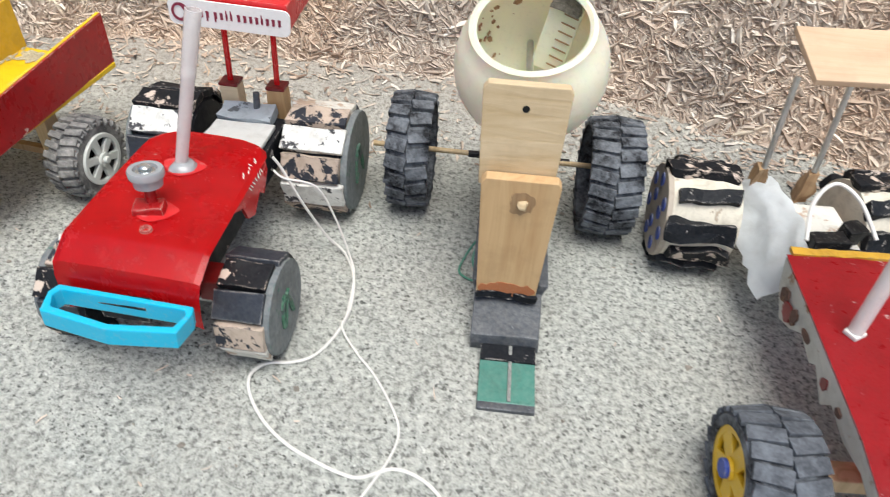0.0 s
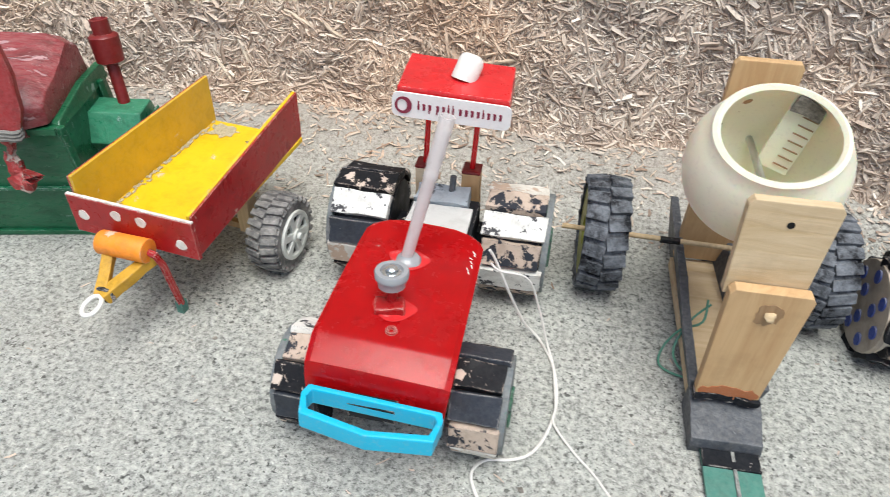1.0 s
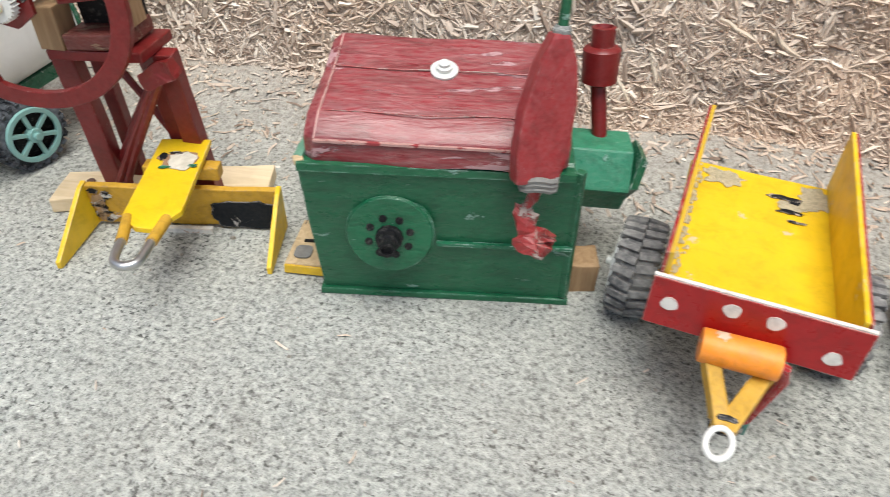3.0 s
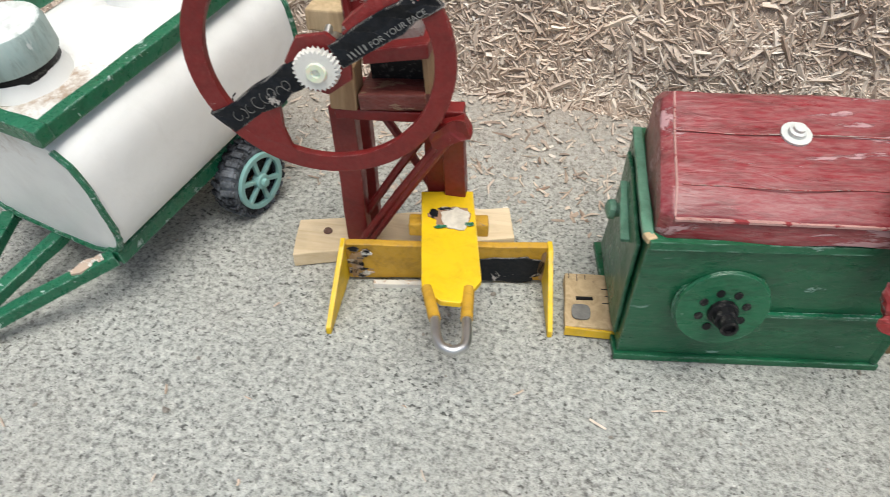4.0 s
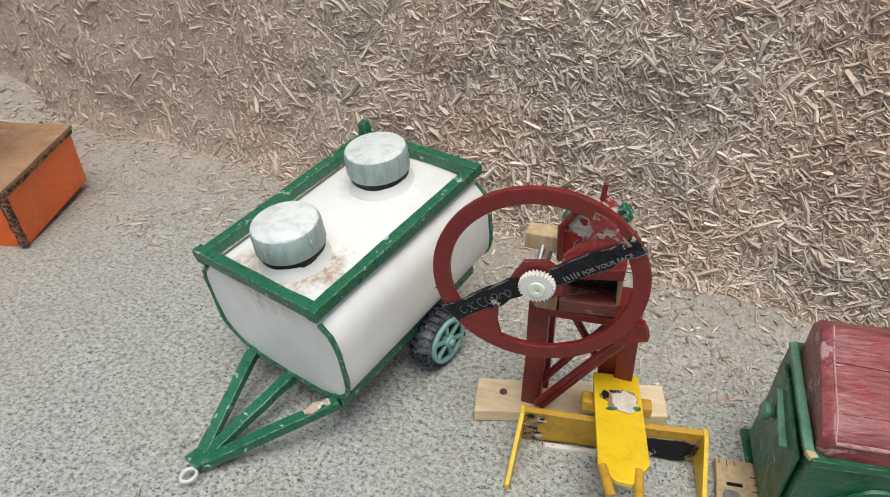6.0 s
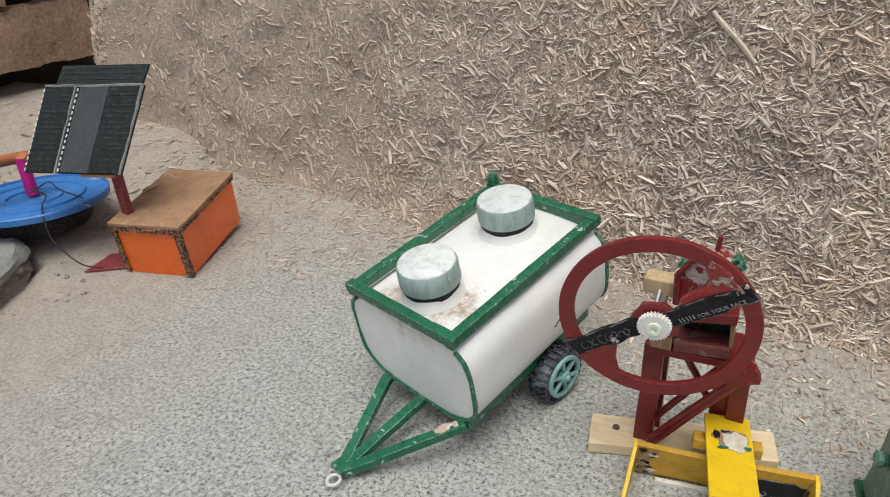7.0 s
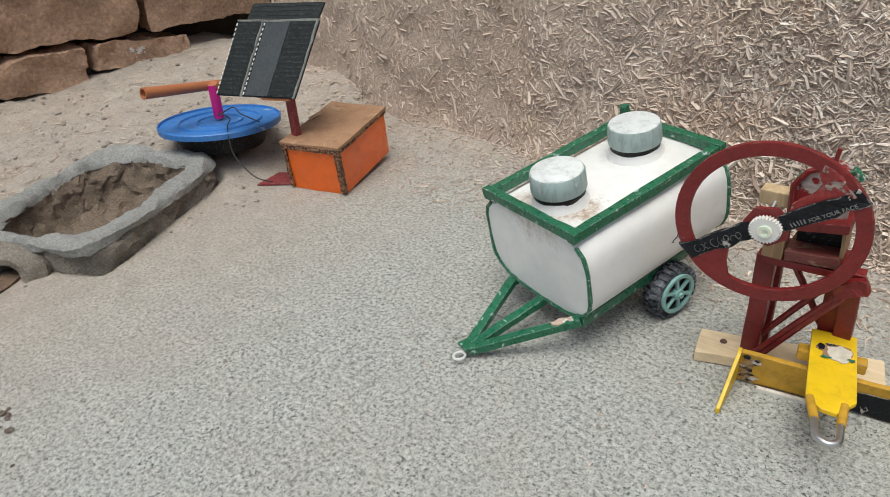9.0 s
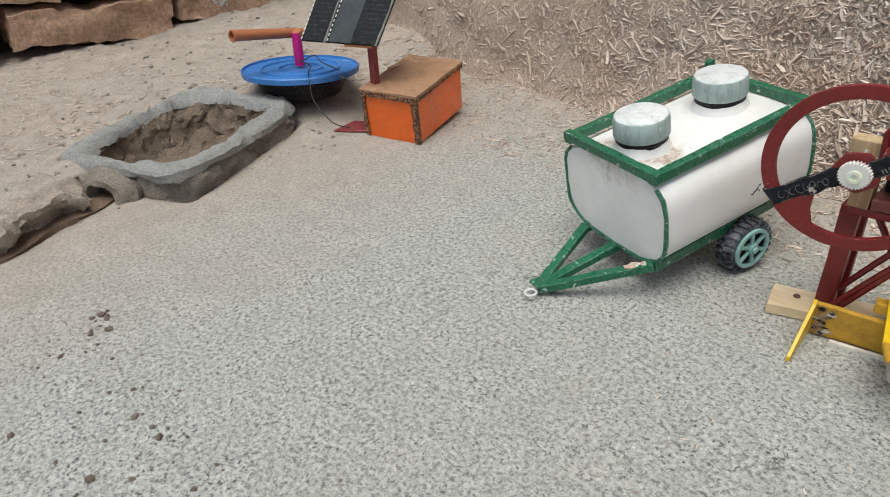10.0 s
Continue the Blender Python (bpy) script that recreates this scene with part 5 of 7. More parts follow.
    lathe(bm, (-0.20, -0.56, 0.71), (0.06, 0.09, 1), [(0, 0.04), (0.75, 0.042), (0.75, 0.034), (0.02, 0.03)], 18, close=True)
    part("exhaust_pipe", bm, M_STRAWTUBE, t, "clear plastic straw exhaust", smooth=True)
    bm = B()
    box(bm, (-0.2, -0.56, 0.735), (0.09, 0.08, 0.03), rot(0, 0, 30))
    part("exhaust_foot", bm, M_WHITE, t, bevel=0.01)
    bm = B()
    tube(bm, smooth_path([(-0.18, 0.2, 0.72), (-0.12, 0.4, 0.86), (0.02, 0.5, 0.94), (0.16, 0.42, 0.88), (0.26, 0.25, 0.72)], 6), 0.013, 7)
    part("wire", bm, M_STRING, t, "white cable loop", smooth=True)


second_tractor()


# ---- cement mixer trailer ----
def mixer():
    t = thing("toy_mixer", "homemade toy cement mixer with cream drum between wooden boards", "toy mixer", place(0.265, 3.684, 0, 0, 0, 1.15, 0.941))
    for x in (-0.2, 0.22):
        bm = B()
        o = math.copysign(1, x)
        prism(bm, [(x + o * 0.03, -0.55, 0.30), (x + o * 0.0, 1.25, 0.43), (x - o * 0.06, 1.25, 0.02), (x - o * 0.05, -0.55, 0.02)], (-o * 0.06, 0, 0))
        cut_up(bm, 0.25)
        rough_up(bm, 0.012, 4, x)
        part("side_rail", bm, M_GREY, t, "grey painted rail", bevel=0.01)
    bm = B()
    box(bm, (0.0, 0.15, 0.13), (0.38, 1.3, 0.08))
    part("floor_board", bm, M_WOODW, t, bevel=0.008)
    bm = B()
    prism(bm, [(-0.20, -0.50, 0.02), (-0.20, -0.50, 0.235), (-0.20, -0.84, 0.13), (-0.20, -0.85, 0.07), (-0.20, -0.84, 0.0)], (0.42, 0, 0))
    cut_up(bm, 0.12)
    rough_up(bm, 0.010, 6)
    part("nose_block", bm, M_GREY, t, "scuffed slate-grey sloping nose block", bevel=0.010)
    bm = B()
    box(bm, (0.01, -0.51, 0.225), (0.4, 0.05, 0.07))
    part("nose_strip", bm, M_BLACKQ, t)
    bm = B()
    box(bm, (0.035, -1.05, 0.03), (0.33, 0.42, 0.03), rot(2))
    plate = part("drawbar_plate", bm, M_LADDER, t, "teal painted drawbar plate", bevel=0.006)
    bm = B()
    box(bm, (0.05, -1.05, 0.05), (0.02, 0.4, 0.015), rot(2))
    part("seam", bm, M_CEMENT, plate)
    bm = B()
    box(bm, (0.035, -1.28, 0.02), (0.33, 0.05, 0.03))
    part("drawbar_lip", bm, M_GREY, plate, bevel=0.006)
    bm = B()
    box(bm, (0.035, -0.905, 0.052), (0.33, 0.13, 0.02))
    part("drawbar_band", bm, M_BLACKQ, plate)

    def board(name, x, y, z0, z1, w, th, m, label, tilt=0, wt=None):
        bm = B()
        k = wt or w
        h = (z1 - z0) / 2
        pts = [(-w / 2, 0, -h), (w / 2, 0, -h), (k / 2, 0, h - 0.03), (k / 2 - 0.02, 0, h), (-k / 2 + 0.025, 0, h), (-k / 2, 0, h - 0.035)]
        prism(bm, pts, (0, th, 0))
        return part(name, bm, m, t, label, bevel=0.006, at=place(x, y, (z0 + z1) / 2, tilt))
    b1 = board("board", -0.035, -0.57, 1.05, 1.64, 0.41, 0.06, M_WOODW, "pale wooden upright board", -2, 0.45)
    b2 = board("board", -0.01, -0.64, 0.24, 1.14, 0.36, 0.07, M_WOODO, "orange-stained wooden lower board", 2, 0.43)
    board("board", 0.03, 0.74, 0.2, 1.81, 0.41, 0.06, M_WOODO, "orange-brown wooden rear board", 2)
    # flush black disc in place of the bolt hole's shade
    bm = B()
    cyl(bm, (0.0, -0.003, 0.17), (0.0, 0.02, 0.17), 0.019, n=14)
    part("bolt_hole", bm, M_DARK, b1)
    # wood-coloured lump added for the small bolt in its hole
    bm = B()
    bmesh.ops.create_uvsphere(bm, u_segments=10, v_segments=8, radius=0.034)
    rough_up(bm, 0.022, 16)
    part("bolt_stub", bm, M_WOODW, b2, smooth=True, at=place(0.02, -0.01, 0.30))
    bm = B()
    box(bm, (0, 0.03, -0.43), (0.375, 0.085, 0.055))
    cut_up(bm, 0.05)
    rough_up(bm, 0.025, 12)
    part("black_foot", bm, M_BLACKQ, b2, "ragged black foot edge")
    # flat brown patch drawn in place of the bolt's hole
    bm = B()
    prism(bm, [(0.02 + 0.07 * math.cos(k) * (1 + 0.5 * noise.noise(V((2 * math.cos(k), 2 * math.sin(k), 5)))), -0.003, 0.30 + 0.08 * math.sin(k) * (1 + 0.5 * noise.noise(V((2 * math.cos(k), 2 * math.sin(k), 9))))) for k in (2 * math.pi * i / 26 for i in range(26))], (0, 0.006, 0))
    part("stain", bm, M_WOODB, b2)
    bm = B()
    prism(bm, [(0.175 * math.cos(k), -0.003, -0.375 + (0.055 + 0.05 * noise.noise(V((5 * math.cos(k), 0, 2)))) * math.sin(k)) for k in (2 * math.pi * i / 40 for i in range(40))], (0, 0.006, 0))
    part("stain", bm, M_PIPE, b2, "orange-brown stain above the foot")
    bm = B()
    cyl(bm, (0, -0.5, 1.33), (0, 0.75, 1.38), 0.022, n=10)
    part("pivot_rod", bm, M_METAL, t)
    # the drum: a rolled-lip globe tipped a little towards its front
    bm = B()
    d = V((-0.08, -0.40, 0.92)).normalized()
    c = V((0.0, 0.13, 1.42))
    R = 0.455
    prof = [(R * math.sin(math.radians(a)), R * math.cos(math.radians(a))) for a in range(-90, 46, 8)]
    hr = prof[-1]
    prof += [(hr[0] + 0.035, hr[1] - 0.005), (hr[0] + 0.05, hr[1] - 0.03), (hr[0] + 0.03, hr[1] - 0.05)]
    prof += [(0.95 * R * math.sin(math.radians(a)), 0.93 * R * math.cos(math.radians(a))) for a in range(36, -84, -8)]
    lathe(bm, c, d, prof, 48)
    drum = part("drum", bm, M_CREAM, t, "cream plastic globe drum with a dirty inside", smooth=True)
    x = V((1, 0, 0))
    y = d.cross(x)
    bm = B()
    rr = Matrix((x, y, d)).transposed()
    box(bm, c + rr @ V((0.15, 0.22, 0.05)), (0.19, 0.03, 0.5), rr @ rot(-24, 8, -20))
    strip = part("scale_strip", bm, M_CREAM, drum, "ribbed cream strip inside the drum", bevel=0.006)
    bm = B()
    for i in range(8):
        box(bm, c + rr @ (V((0.15, 0.22, 0.05)) + rot(-24, 8, -20) @ V((0.04, -0.02, -0.2 + i * 0.055))), (0.09, 0.006, 0.008), rr @ rot(-24, 8, -20))
    part("notches", bm, M_WOODB, strip)
    bm = B()
    box(bm, c + rr @ V((0.19, 0.26, 0.25)), (0.17, 0.05, 0.10), rr @ rot(-24, 8, -20))
    cut_up(bm, 0.05)
    rough_up(bm, 0.02, 12)
    part("dirt_lump", bm, M_MUDWET, drum)
    bm = B()
    g = random.Random(3)
    for _ in range(34):
        a = g.gauss(2.45, 0.3)
        h = g.uniform(-0.25, 0.15)
        k = 0.925 * math.sqrt(max(R * R - (h / 0.95) ** 2, 0.01))
        p = c + d * h + (x * math.cos(a) + y * math.sin(a)) * k
        v = bmesh.ops.create_icosphere(bm, subdivisions=1, radius=0.006 + 0.022 * g.random() ** 2)["verts"]
        out = (p - c).normalized()
        k1, k2 = g.uniform(0.5, 1.3), g.uniform(-0.7, 0.7)
        for q in v:
            e = q.co - out * q.co.dot(out) * 0.75
            q.co = p + e * k1 + d * e.dot(x) * k2
    part("dirt_specks", bm, M_CARD, drum, "flat brown specks of dried mud")
    # axle and hollow tyres
    bm = B()
    cyl(bm, (-1.05, 0.66, 0.45), (0.85, 0.60, 0.45), 0.02, n=10)
    part("axle", bm, M_WOOD, t, "thin wooden axle", smooth=True)
    for x0, x1 in ((-0.34, -0.2), (0.25, 0.4)):
        bm = B()
        cyl(bm, (x0, 0.63, 0.45), (x1, 0.63, 0.45), 0.026, n=10)
        part("axle_sleeve", bm, M_DARK, t)
    tyre_wheel(t, (-0.76, 0.67, 0.42), 0.41, 0.30, -1, 20, M_TYRE, M_RIMO, 0, fat=0.1, lug_h=0.05, m_tread=M_TYRE, span=0.72)
    tyre_wheel(t, (0.68, 0.55, 0.42), 0.41, 0.36, 1, 25, M_TYRE, M_DARK, 0, fat=0.08, lug_h=0.045, m_tread=M_TYRE, span=0.74)


mixer()

bm = B()
tube(bm, smooth_path([(0.24, 3.85, 0.30), (0.19, 3.66, 0.28), (0.08, 3.66, 0.19), (0.0, 3.63, 0.05), (-0.03, 3.5, 0.02), (0.06, 3.43, 0.02), (0.14, 3.37, 0.08), (0.08, 3.48, 0.05), (0.05, 3.58, 0.10), (0.13, 3.7, 0.24), (0.25, 3.80, 0.31)], 6), 0.008, 6)
solid("green_wire", bm, M_WIREG, "thin green wire looping from the mixer's chassis to the sand", "wire", smooth=True)
bm = B()
tube(bm, smooth_path([(-1.16, 3.47, 0.78), (-1.12, 3.48, 0.70), (-1.02, 3.49, 0.45), (-0.91, 3.56, 0.15), (-0.80, 3.56, 0.02), (-0.69, 3.35, 0.012), (-0.65, 3.07, 0.012), (-0.69, 2.84, 0.012), (-0.77, 2.68, 0.012), (-0.88, 2.615, 0.012), (-1.01, 2.587, 0.012), (-1.075, 2.495, 0.012), (-1.03, 2.365, 0.012), (-0.905, 2.215, 0.012), (-0.755, 2.105, 0.012), (-0.60, 2.035, 0.012), (-0.45, 1.985, 0.012), (-0.352, 1.976, 0.014), (-0.212, 2.043, 0.012), (-0.082, 2.02, 0.012), (0.04, 1.93, 0.012), (0.15, 1.75, 0.012)], 6), 0.0095, 6)
solid("string", bm, M_STRING, "white string trailing from the red tractor across the sand", "string", smooth=True)
bm = B()
tube(bm, smooth_path([(-1.14, 3.40, 0.74), (-1.08, 3.40, 0.69), (-0.92, 3.47, 0.60), (-0.83, 3.51, 0.35), (-0.74, 3.48, 0.06), (-0.69, 3.36, 0.012), (-0.655, 3.02, 0.026), (-0.66, 2.905, 0.022), (-0.54, 2.74, 0.012), (-0.41, 2.60, 0.012), (-0.268, 2.392, 0.012), (-0.213, 2.255, 0.012), (-0.23, 2.10, 0.024), (-0.318, 1.90, 0.012), (-0.40, 1.75, 0.012)], 6), 0.0072, 6)
solid("string", bm, M_STRING, "thinner white string lying beside the thicker one", "string", smooth=True)


# ---- red and yellow cart ----
def cart():
    t = thing("toy_cart", "homemade red and yellow toy cart trailer with wire hitch ring", "toy trailer", place(-3.241, 4.038, 0, 0, 0, -7.47, 0.979))
    L0, L1 = -0.72, 0.72
    bm = B()
    box(bm, (0, 0, 0.62), (0.82, 1.42, 0.04), rot(1.5))
    floor = part("floor", bm, M_YELLOW, t, "yellow floor with a black smudge", bevel=0.008)
    def blotch(name, m, spots, lift):
        for sd, (x, y, rx, ry) in enumerate(spots):
            bm = B()
            v = []
            for i in range(26):
                k = 2 * math.pi * i / 26
                f = 1 + 0.75 * noise.noise(V((2.2 * math.cos(k), 2.2 * math.sin(k), sd * 3.3 + lift * 900)))
                v.append((x + rx * f * math.cos(k), y + ry * f * math.sin(k), 0.64 + lift + 0.0262 * y))
            prism(bm, v, (0, 0, 0.003))
            part(name, bm, m, floor)
    blotch("bare_patch", M_DUSTSEAM, ((-0.2, 0.58, 0.12, 0.09), (0.31, 0.56, 0.09, 0.13), (0.19, 0.44, 0.10, 0.05)), 0.002)
    blotch("smudge", M_BLACKP, ((0.13, 0.50, 0.10, 0.025), (0.21, 0.47, 0.05, 0.02), (0.17, 0.37, 0.07, 0.022), (0.2, 0.28, 0.05, 0.012)), 0.0042)

    bm = B()
    g = random.Random(8)
    for i in range(150):
        y = g.uniform(-0.66, 0.68)
        x = -0.375 + abs(g.gauss(0, 0.02)) + 0.012 * y
        v = bmesh.ops.create_icosphere(bm, subdivisions=1, radius=g.uniform(0.004, 0.013))["verts"]
        for q in v:
            q.co = V((q.co.x * g.uniform(0.7, 1.4), q.co.y * g.uniform(1, 2.4), q.co.z * 0.5)) + V((x, y, 0.645 + 0.0262 * y))
    part("dust_seam", bm, M_DUSTSEAM, floor, "pale dust along the seam")

    def side(s):
        zf, zb = (0.885, 1.03) if s > 0 else (0.985, 1.03)
        x0, x1 = s * 0.435, s * 0.40
        outl = [(x0, L0, 0.585), (x0, L0, zf), (x1, L1, zb), (x1, L1, 0.66)]
        bm = B()
        prism(bm, outl, (-s * 0.014, 0, 0))
        p = part("side_board", bm, M_REDCART, t, "red outside, yellow inside", bevel=0.004)
        bm = B()
        prism(bm, [(x - s * 0.015, y, z + (0.004 if z > 0.8 else 0)) for x, y, z in outl], (-s * 0.022, 0, 0))
        part("inner_face", bm, M_GOLD if s < 0 else M_YELLOW, p, bevel=0.003)
    side(1)
    side(-1)
    bm = B()
    prism(bm, [(-0.455, L0 - 0.01, 0.59), (0.455, L0 - 0.01, 0.585), (0.455, L0 - 0.01, 0.865), (-0.455, L0 - 0.01, 0.87)], (0, -0.03, 0))
    fr = part("front_board", bm, M_REDCART, t, "dark red front board with white dots", bevel=0.005)
    bm = B()
    bar(bm, (-0.455, L0 - 0.025, 0.872), (0.455, L0 - 0.025, 0.867), 0.022, 0.01)
    part("edge", bm, M_DOT, fr)
    for x, z in ((-0.36, 0.735), (-0.1, 0.79), (0.08, 0.785), (0.345, 0.68)):
        bm = B()
        prism(bm, [(x + 0.038 * math.cos(k) * (1 + 0.12 * math.sin(3 * k + x * 9)), L0 - 0.039, z + 0.038 * math.sin(k)) for k in (2 * math.pi * i / 22 for i in range(22))], (0, -0.005, 0))
        part("dot", bm, M_DOT, fr, "white painted dot")
    # running gear
    bm = B()
    bar(bm, (-0.5, 0.004, 0.27), (0.5, 0.004, 0.27), 0.05, 0.05)
    part("axle", bm, M_WOODB, t)
    for x in (-0.3, 0.3):
        bm = B()
        box(bm, (x, 0.004, 0.43), (0.1, 0.12, 0.36))
        part("axle_block", bm, M_WOOD, t, "raw wooden block", bevel=0.008)
    for s in (-1, 1):
        tyre_wheel(t, (s * 0.55, 0.004, 0.285), 0.278, 0.23, s, 24, M_TYREG, M_RIM, 6, fat=0.33, lug_h=0.04, inset=0.01, spoke=0.25)
    # hitch
    bm = B()
    cyl(bm, (-0.19, -0.85, 0.63), (0.15, -0.836, 0.635), 0.08, n=20)
    part("roller", bm, M_ORANGE, t, "orange painted roller", bevel=0.012, smooth=True)
    bm = B()
    bar(bm, (-0.13, -0.86, 0.58), (-0.03, -1.12, 0.45), 0.075, 0.07)
    bar(bm, (0.13, -0.80, 0.56), (-0.01, -1.13, 0.45), 0.085, 0.075)
    cut_up(bm, 0.1)
    rough_up(bm, 0.012, 7)
    part("drawbar", bm, M_OCHRE, t, "ochre forked drawbar", bevel=0.01)
    bm = B()
    tube(bm, [(-0.012 + 0.06 * math.cos(k), -1.11, 0.455 + 0.05 * math.sin(k)) for k in (2 * math.pi * i / 12 for i in range(12))], 0.014, 6, True)
    part("wire_binding", bm, M_BLACKQ, t)
    bm = B()
    cr = V((-0.027, -1.21, 0.45))
    rr = rot(20, 0, -10)
    tube(bm, [cr + rr @ V((0.052 * math.cos(k), 0.07 * math.sin(k), 0)) for k in (2 * math.pi * i / 24 for i in range(24))], 0.015, 8, True)
    part("hitch_ring", bm, M_WHITE, t, "white painted wire ring", smooth=True)
    bm = B()
    tube(bm, [(0.10, -0.84, 0.64), (0.18, -0.83, 0.61), (0.20, -0.81, 0.52), (0.155, -0.71, 0.08)], 0.025, 8)
    part("stand", bm, M_REDCART, t, "thin red prop leg", smooth=True)
    bm = B()
    box(bm, (0.15, -0.705, 0.05), (0.05, 0.06, 0.1))
    part("stand_foot", bm, M_LADDER, t, "grey-green foot")


cart()


# ---- green engine with a maroon cover ----
def engine():
    t = thing("toy_engine", "homemade green wooden toy engine with maroon cover", "toy engine", place(-4.931, 4.293, 0, 0, 0, 12.25, 1.000))
    bm = B()
    lo = [(-0.715, -0.455, 0.04), (0.70, -0.455, 0.04), (0.70, 0.45, 0.04), (-0.68, 0.45, 0.04)]
    hi = [(-0.757, -0.605, 0.985), (0.64, -0.52, 0.94), (0.64, 0.38, 0.97), (-0.665, 0.36, 1.0)]
    skin(bm, [lo, hi])
    cut_up(bm, 0.25)
    rough_up(bm, 0.012, 2.5, 1)
    body = part("body", bm, M_GREEN, t, "green painted plank body", bevel=0.012)
    bm = B()
    box(bm, (0, 0.0, 0.022), (1.46, 0.96, 0.045))
    part("base_board", bm, M_GREEN, t, bevel=0.008)
    bm = B()
    bar(bm, (-0.05, -0.525, 0.46), (0.69, -0.505, 0.45), 0.025, 0.02)
    part("seam", bm, M_TRIM, body)
    bm = B()
    bar(bm, (-0.75, -0.605, 0.97), (0.64, -0.525, 0.925), 0.03, 0.045)
    part("top_edge", bm, M_GREEN, body)
    for y in (-0.42, 0.3):
        bm = B()
        bar(bm, (0.70, y - 0.03, 0.05), (0.665, y - 0.08, 0.95), 0.05, 0.05)
        part("corner_post", bm, M_GREEN, body, bevel=0.012)
    # cover: a bent barrel of boards
    prof = [(-0.575, 0.97), (-0.57, 1.105), (-0.46, 1.19), (-0.14, 1.285), (0.07, 1.375), (0.25, 1.28), (0.34, 0.96)]
    bm = B()
    xs = [-0.72, -0.67, -0.2, 0.2, 0.48, 0.60]
    sh = [0.92, 1.0, 1.0, 1.0, 1.0, 0.84]
    skin(bm, [[(x + (0.10 * (y + 0.58) if x < -0.6 else 0.0), -0.1 + (y + 0.1) * k, 0.96 + (z - 0.96) * k) for y, z in prof] for x, k in zip(xs, sh)])
    cut_up(bm, 0.2)
    rough_up(bm, 0.014, 3.5, 4)
    part("cover", bm, M_MAROON, t, "worn maroon curved cover", bevel=0.012, smooth=True)
    bm = B()
    bar(bm, (-0.66, -0.577, 1.10), (0.48, -0.573, 1.09), 0.02, 0.012)
    part("cover_lip", bm, M_PINKLINE, t)
    # rubbed joint round the end board of the cover, and the joints between its planks
    bm = B()
    tube(bm, [(-0.66 + 0.10 * (y + 0.58), y, z + 0.002) for y, z in prof[1:5]], 0.006, 6)
    part("end_joint", bm, M_PINKLINE, t)
    for k, (y, z) in enumerate(((-0.455, 1.195), (-0.15, 1.288))):
        bm = B()
        tube(bm, smooth_path([(x, y + 0.012 * math.sin(x * 9 + k), z + 0.004) for x in (-0.62, -0.35, -0.1, 0.2, 0.45)], 3), 0.0035, 5)
        part("plank_joint", bm, M_REDWORN, t)
    bm = B()
    lathe(bm, (-0.05, -0.14, 1.287), (0, -0.3, 1), [(0, 0.072), (0.012, 0.072), (0.014, 0.042), (0.035, 0.042), (0.04, 0.028), (0.055, 0.028), (0.057, 0)], 20)
    part("filler_cap", bm, M_RIM, t, "dull silver washer and filler cap", smooth=True)
    # gable between cover and outlet
    bm = B()
    prism(bm, [(0.60, -0.51, 0.90), (0.61, 0.39, 0.90), (0.60, 0.37, 1.03), (0.585, 0.0, 1.03), (0.585, -0.44, 0.96)], (0.055, 0, 0))
    part("gable", bm, M_GREEN, t, bevel=0.01)
    bm = B()
    prism(bm, [(-0.722, -0.40, 0.13), (-0.752, -0.51, 0.88), (-0.676, 0.27, 0.90), (-0.69, 0.36, 0.13)], (-0.022, 0, 0))
    cut_up(bm, 0.15)
    rough_up(bm, 0.008, 5, 7)
    part("end_panel", bm, M_GREEN, t, bevel=0.012)
    bm = B()
    bar(bm, (-0.752, -0.57, 0.985), (-0.662, 0.33, 1.005), 0.05, 0.03)
    cut_up(bm, 0.1)
    rough_up(bm, 0.006, 8)
    part("end_edge", bm, M_PALEGREEN, t, "rubbed pale green top edge", bevel=0.006)
    bm = B()
    box(bm, (-0.745, -0.575, 0.985), (0.05, 0.05, 0.03), rot(0, 0, 20))
    part("bare_corner", bm, M_WOOD, t, "bare wood corner", bevel=0.006)
    bm = B()
    lathe(bm, (-0.70, 0.10, 0.61), (-1, 0, 0.1), [(0, 0.04), (0.04, 0.04), (0.05, 0.058), (0.085, 0.055), (0.095, 0.03), (0.096, 0)], 12)
    rough_up(bm, 0.012, 12)
    part("end_knob", bm, M_PALEGREEN, t, "rubbed green knob", smooth=True)
    bm = B()
    bar(bm, (-0.772, -0.32, 0.74), (-0.722, 0.10, 0.80), 0.05, 0.025)
    cut_up(bm, 0.1)
    rough_up(bm, 0.008, 9)
    part("end_strap", bm, M_PALEGREEN, t, bevel=0.006)
    # flywheel
    fx, fy, fz = -0.30, -0.53, 0.545
    bm = B()
    lathe(bm, (fx, fy, fz), (0, -1, 0.1), [(0, 0.235), (0.03, 0.24), (0.035, 0.23), (0.05, 0.235), (0.065, 0.225), (0.067, 0.0)], 40)
    fw = part("flywheel", bm, M_GREEN, t, "green disc flywheel with drilled holes", smooth=True)
    for i in range(8):
        a = 2 * math.pi * i / 8 + 0.3
        # no real hole: a black disc paints the shade inside it
        bm = B()
        p = V((fx + 0.115 * math.cos(a), fy - 0.055 + 0.0115 * math.sin(a), fz + 0.115 * math.sin(a)))
        cyl(bm, p, p + V((0, -0.016, 0.0016)), 0.022, n=12)
        part("drilled_hole", bm, M_DARK, fw)
    bm = B()
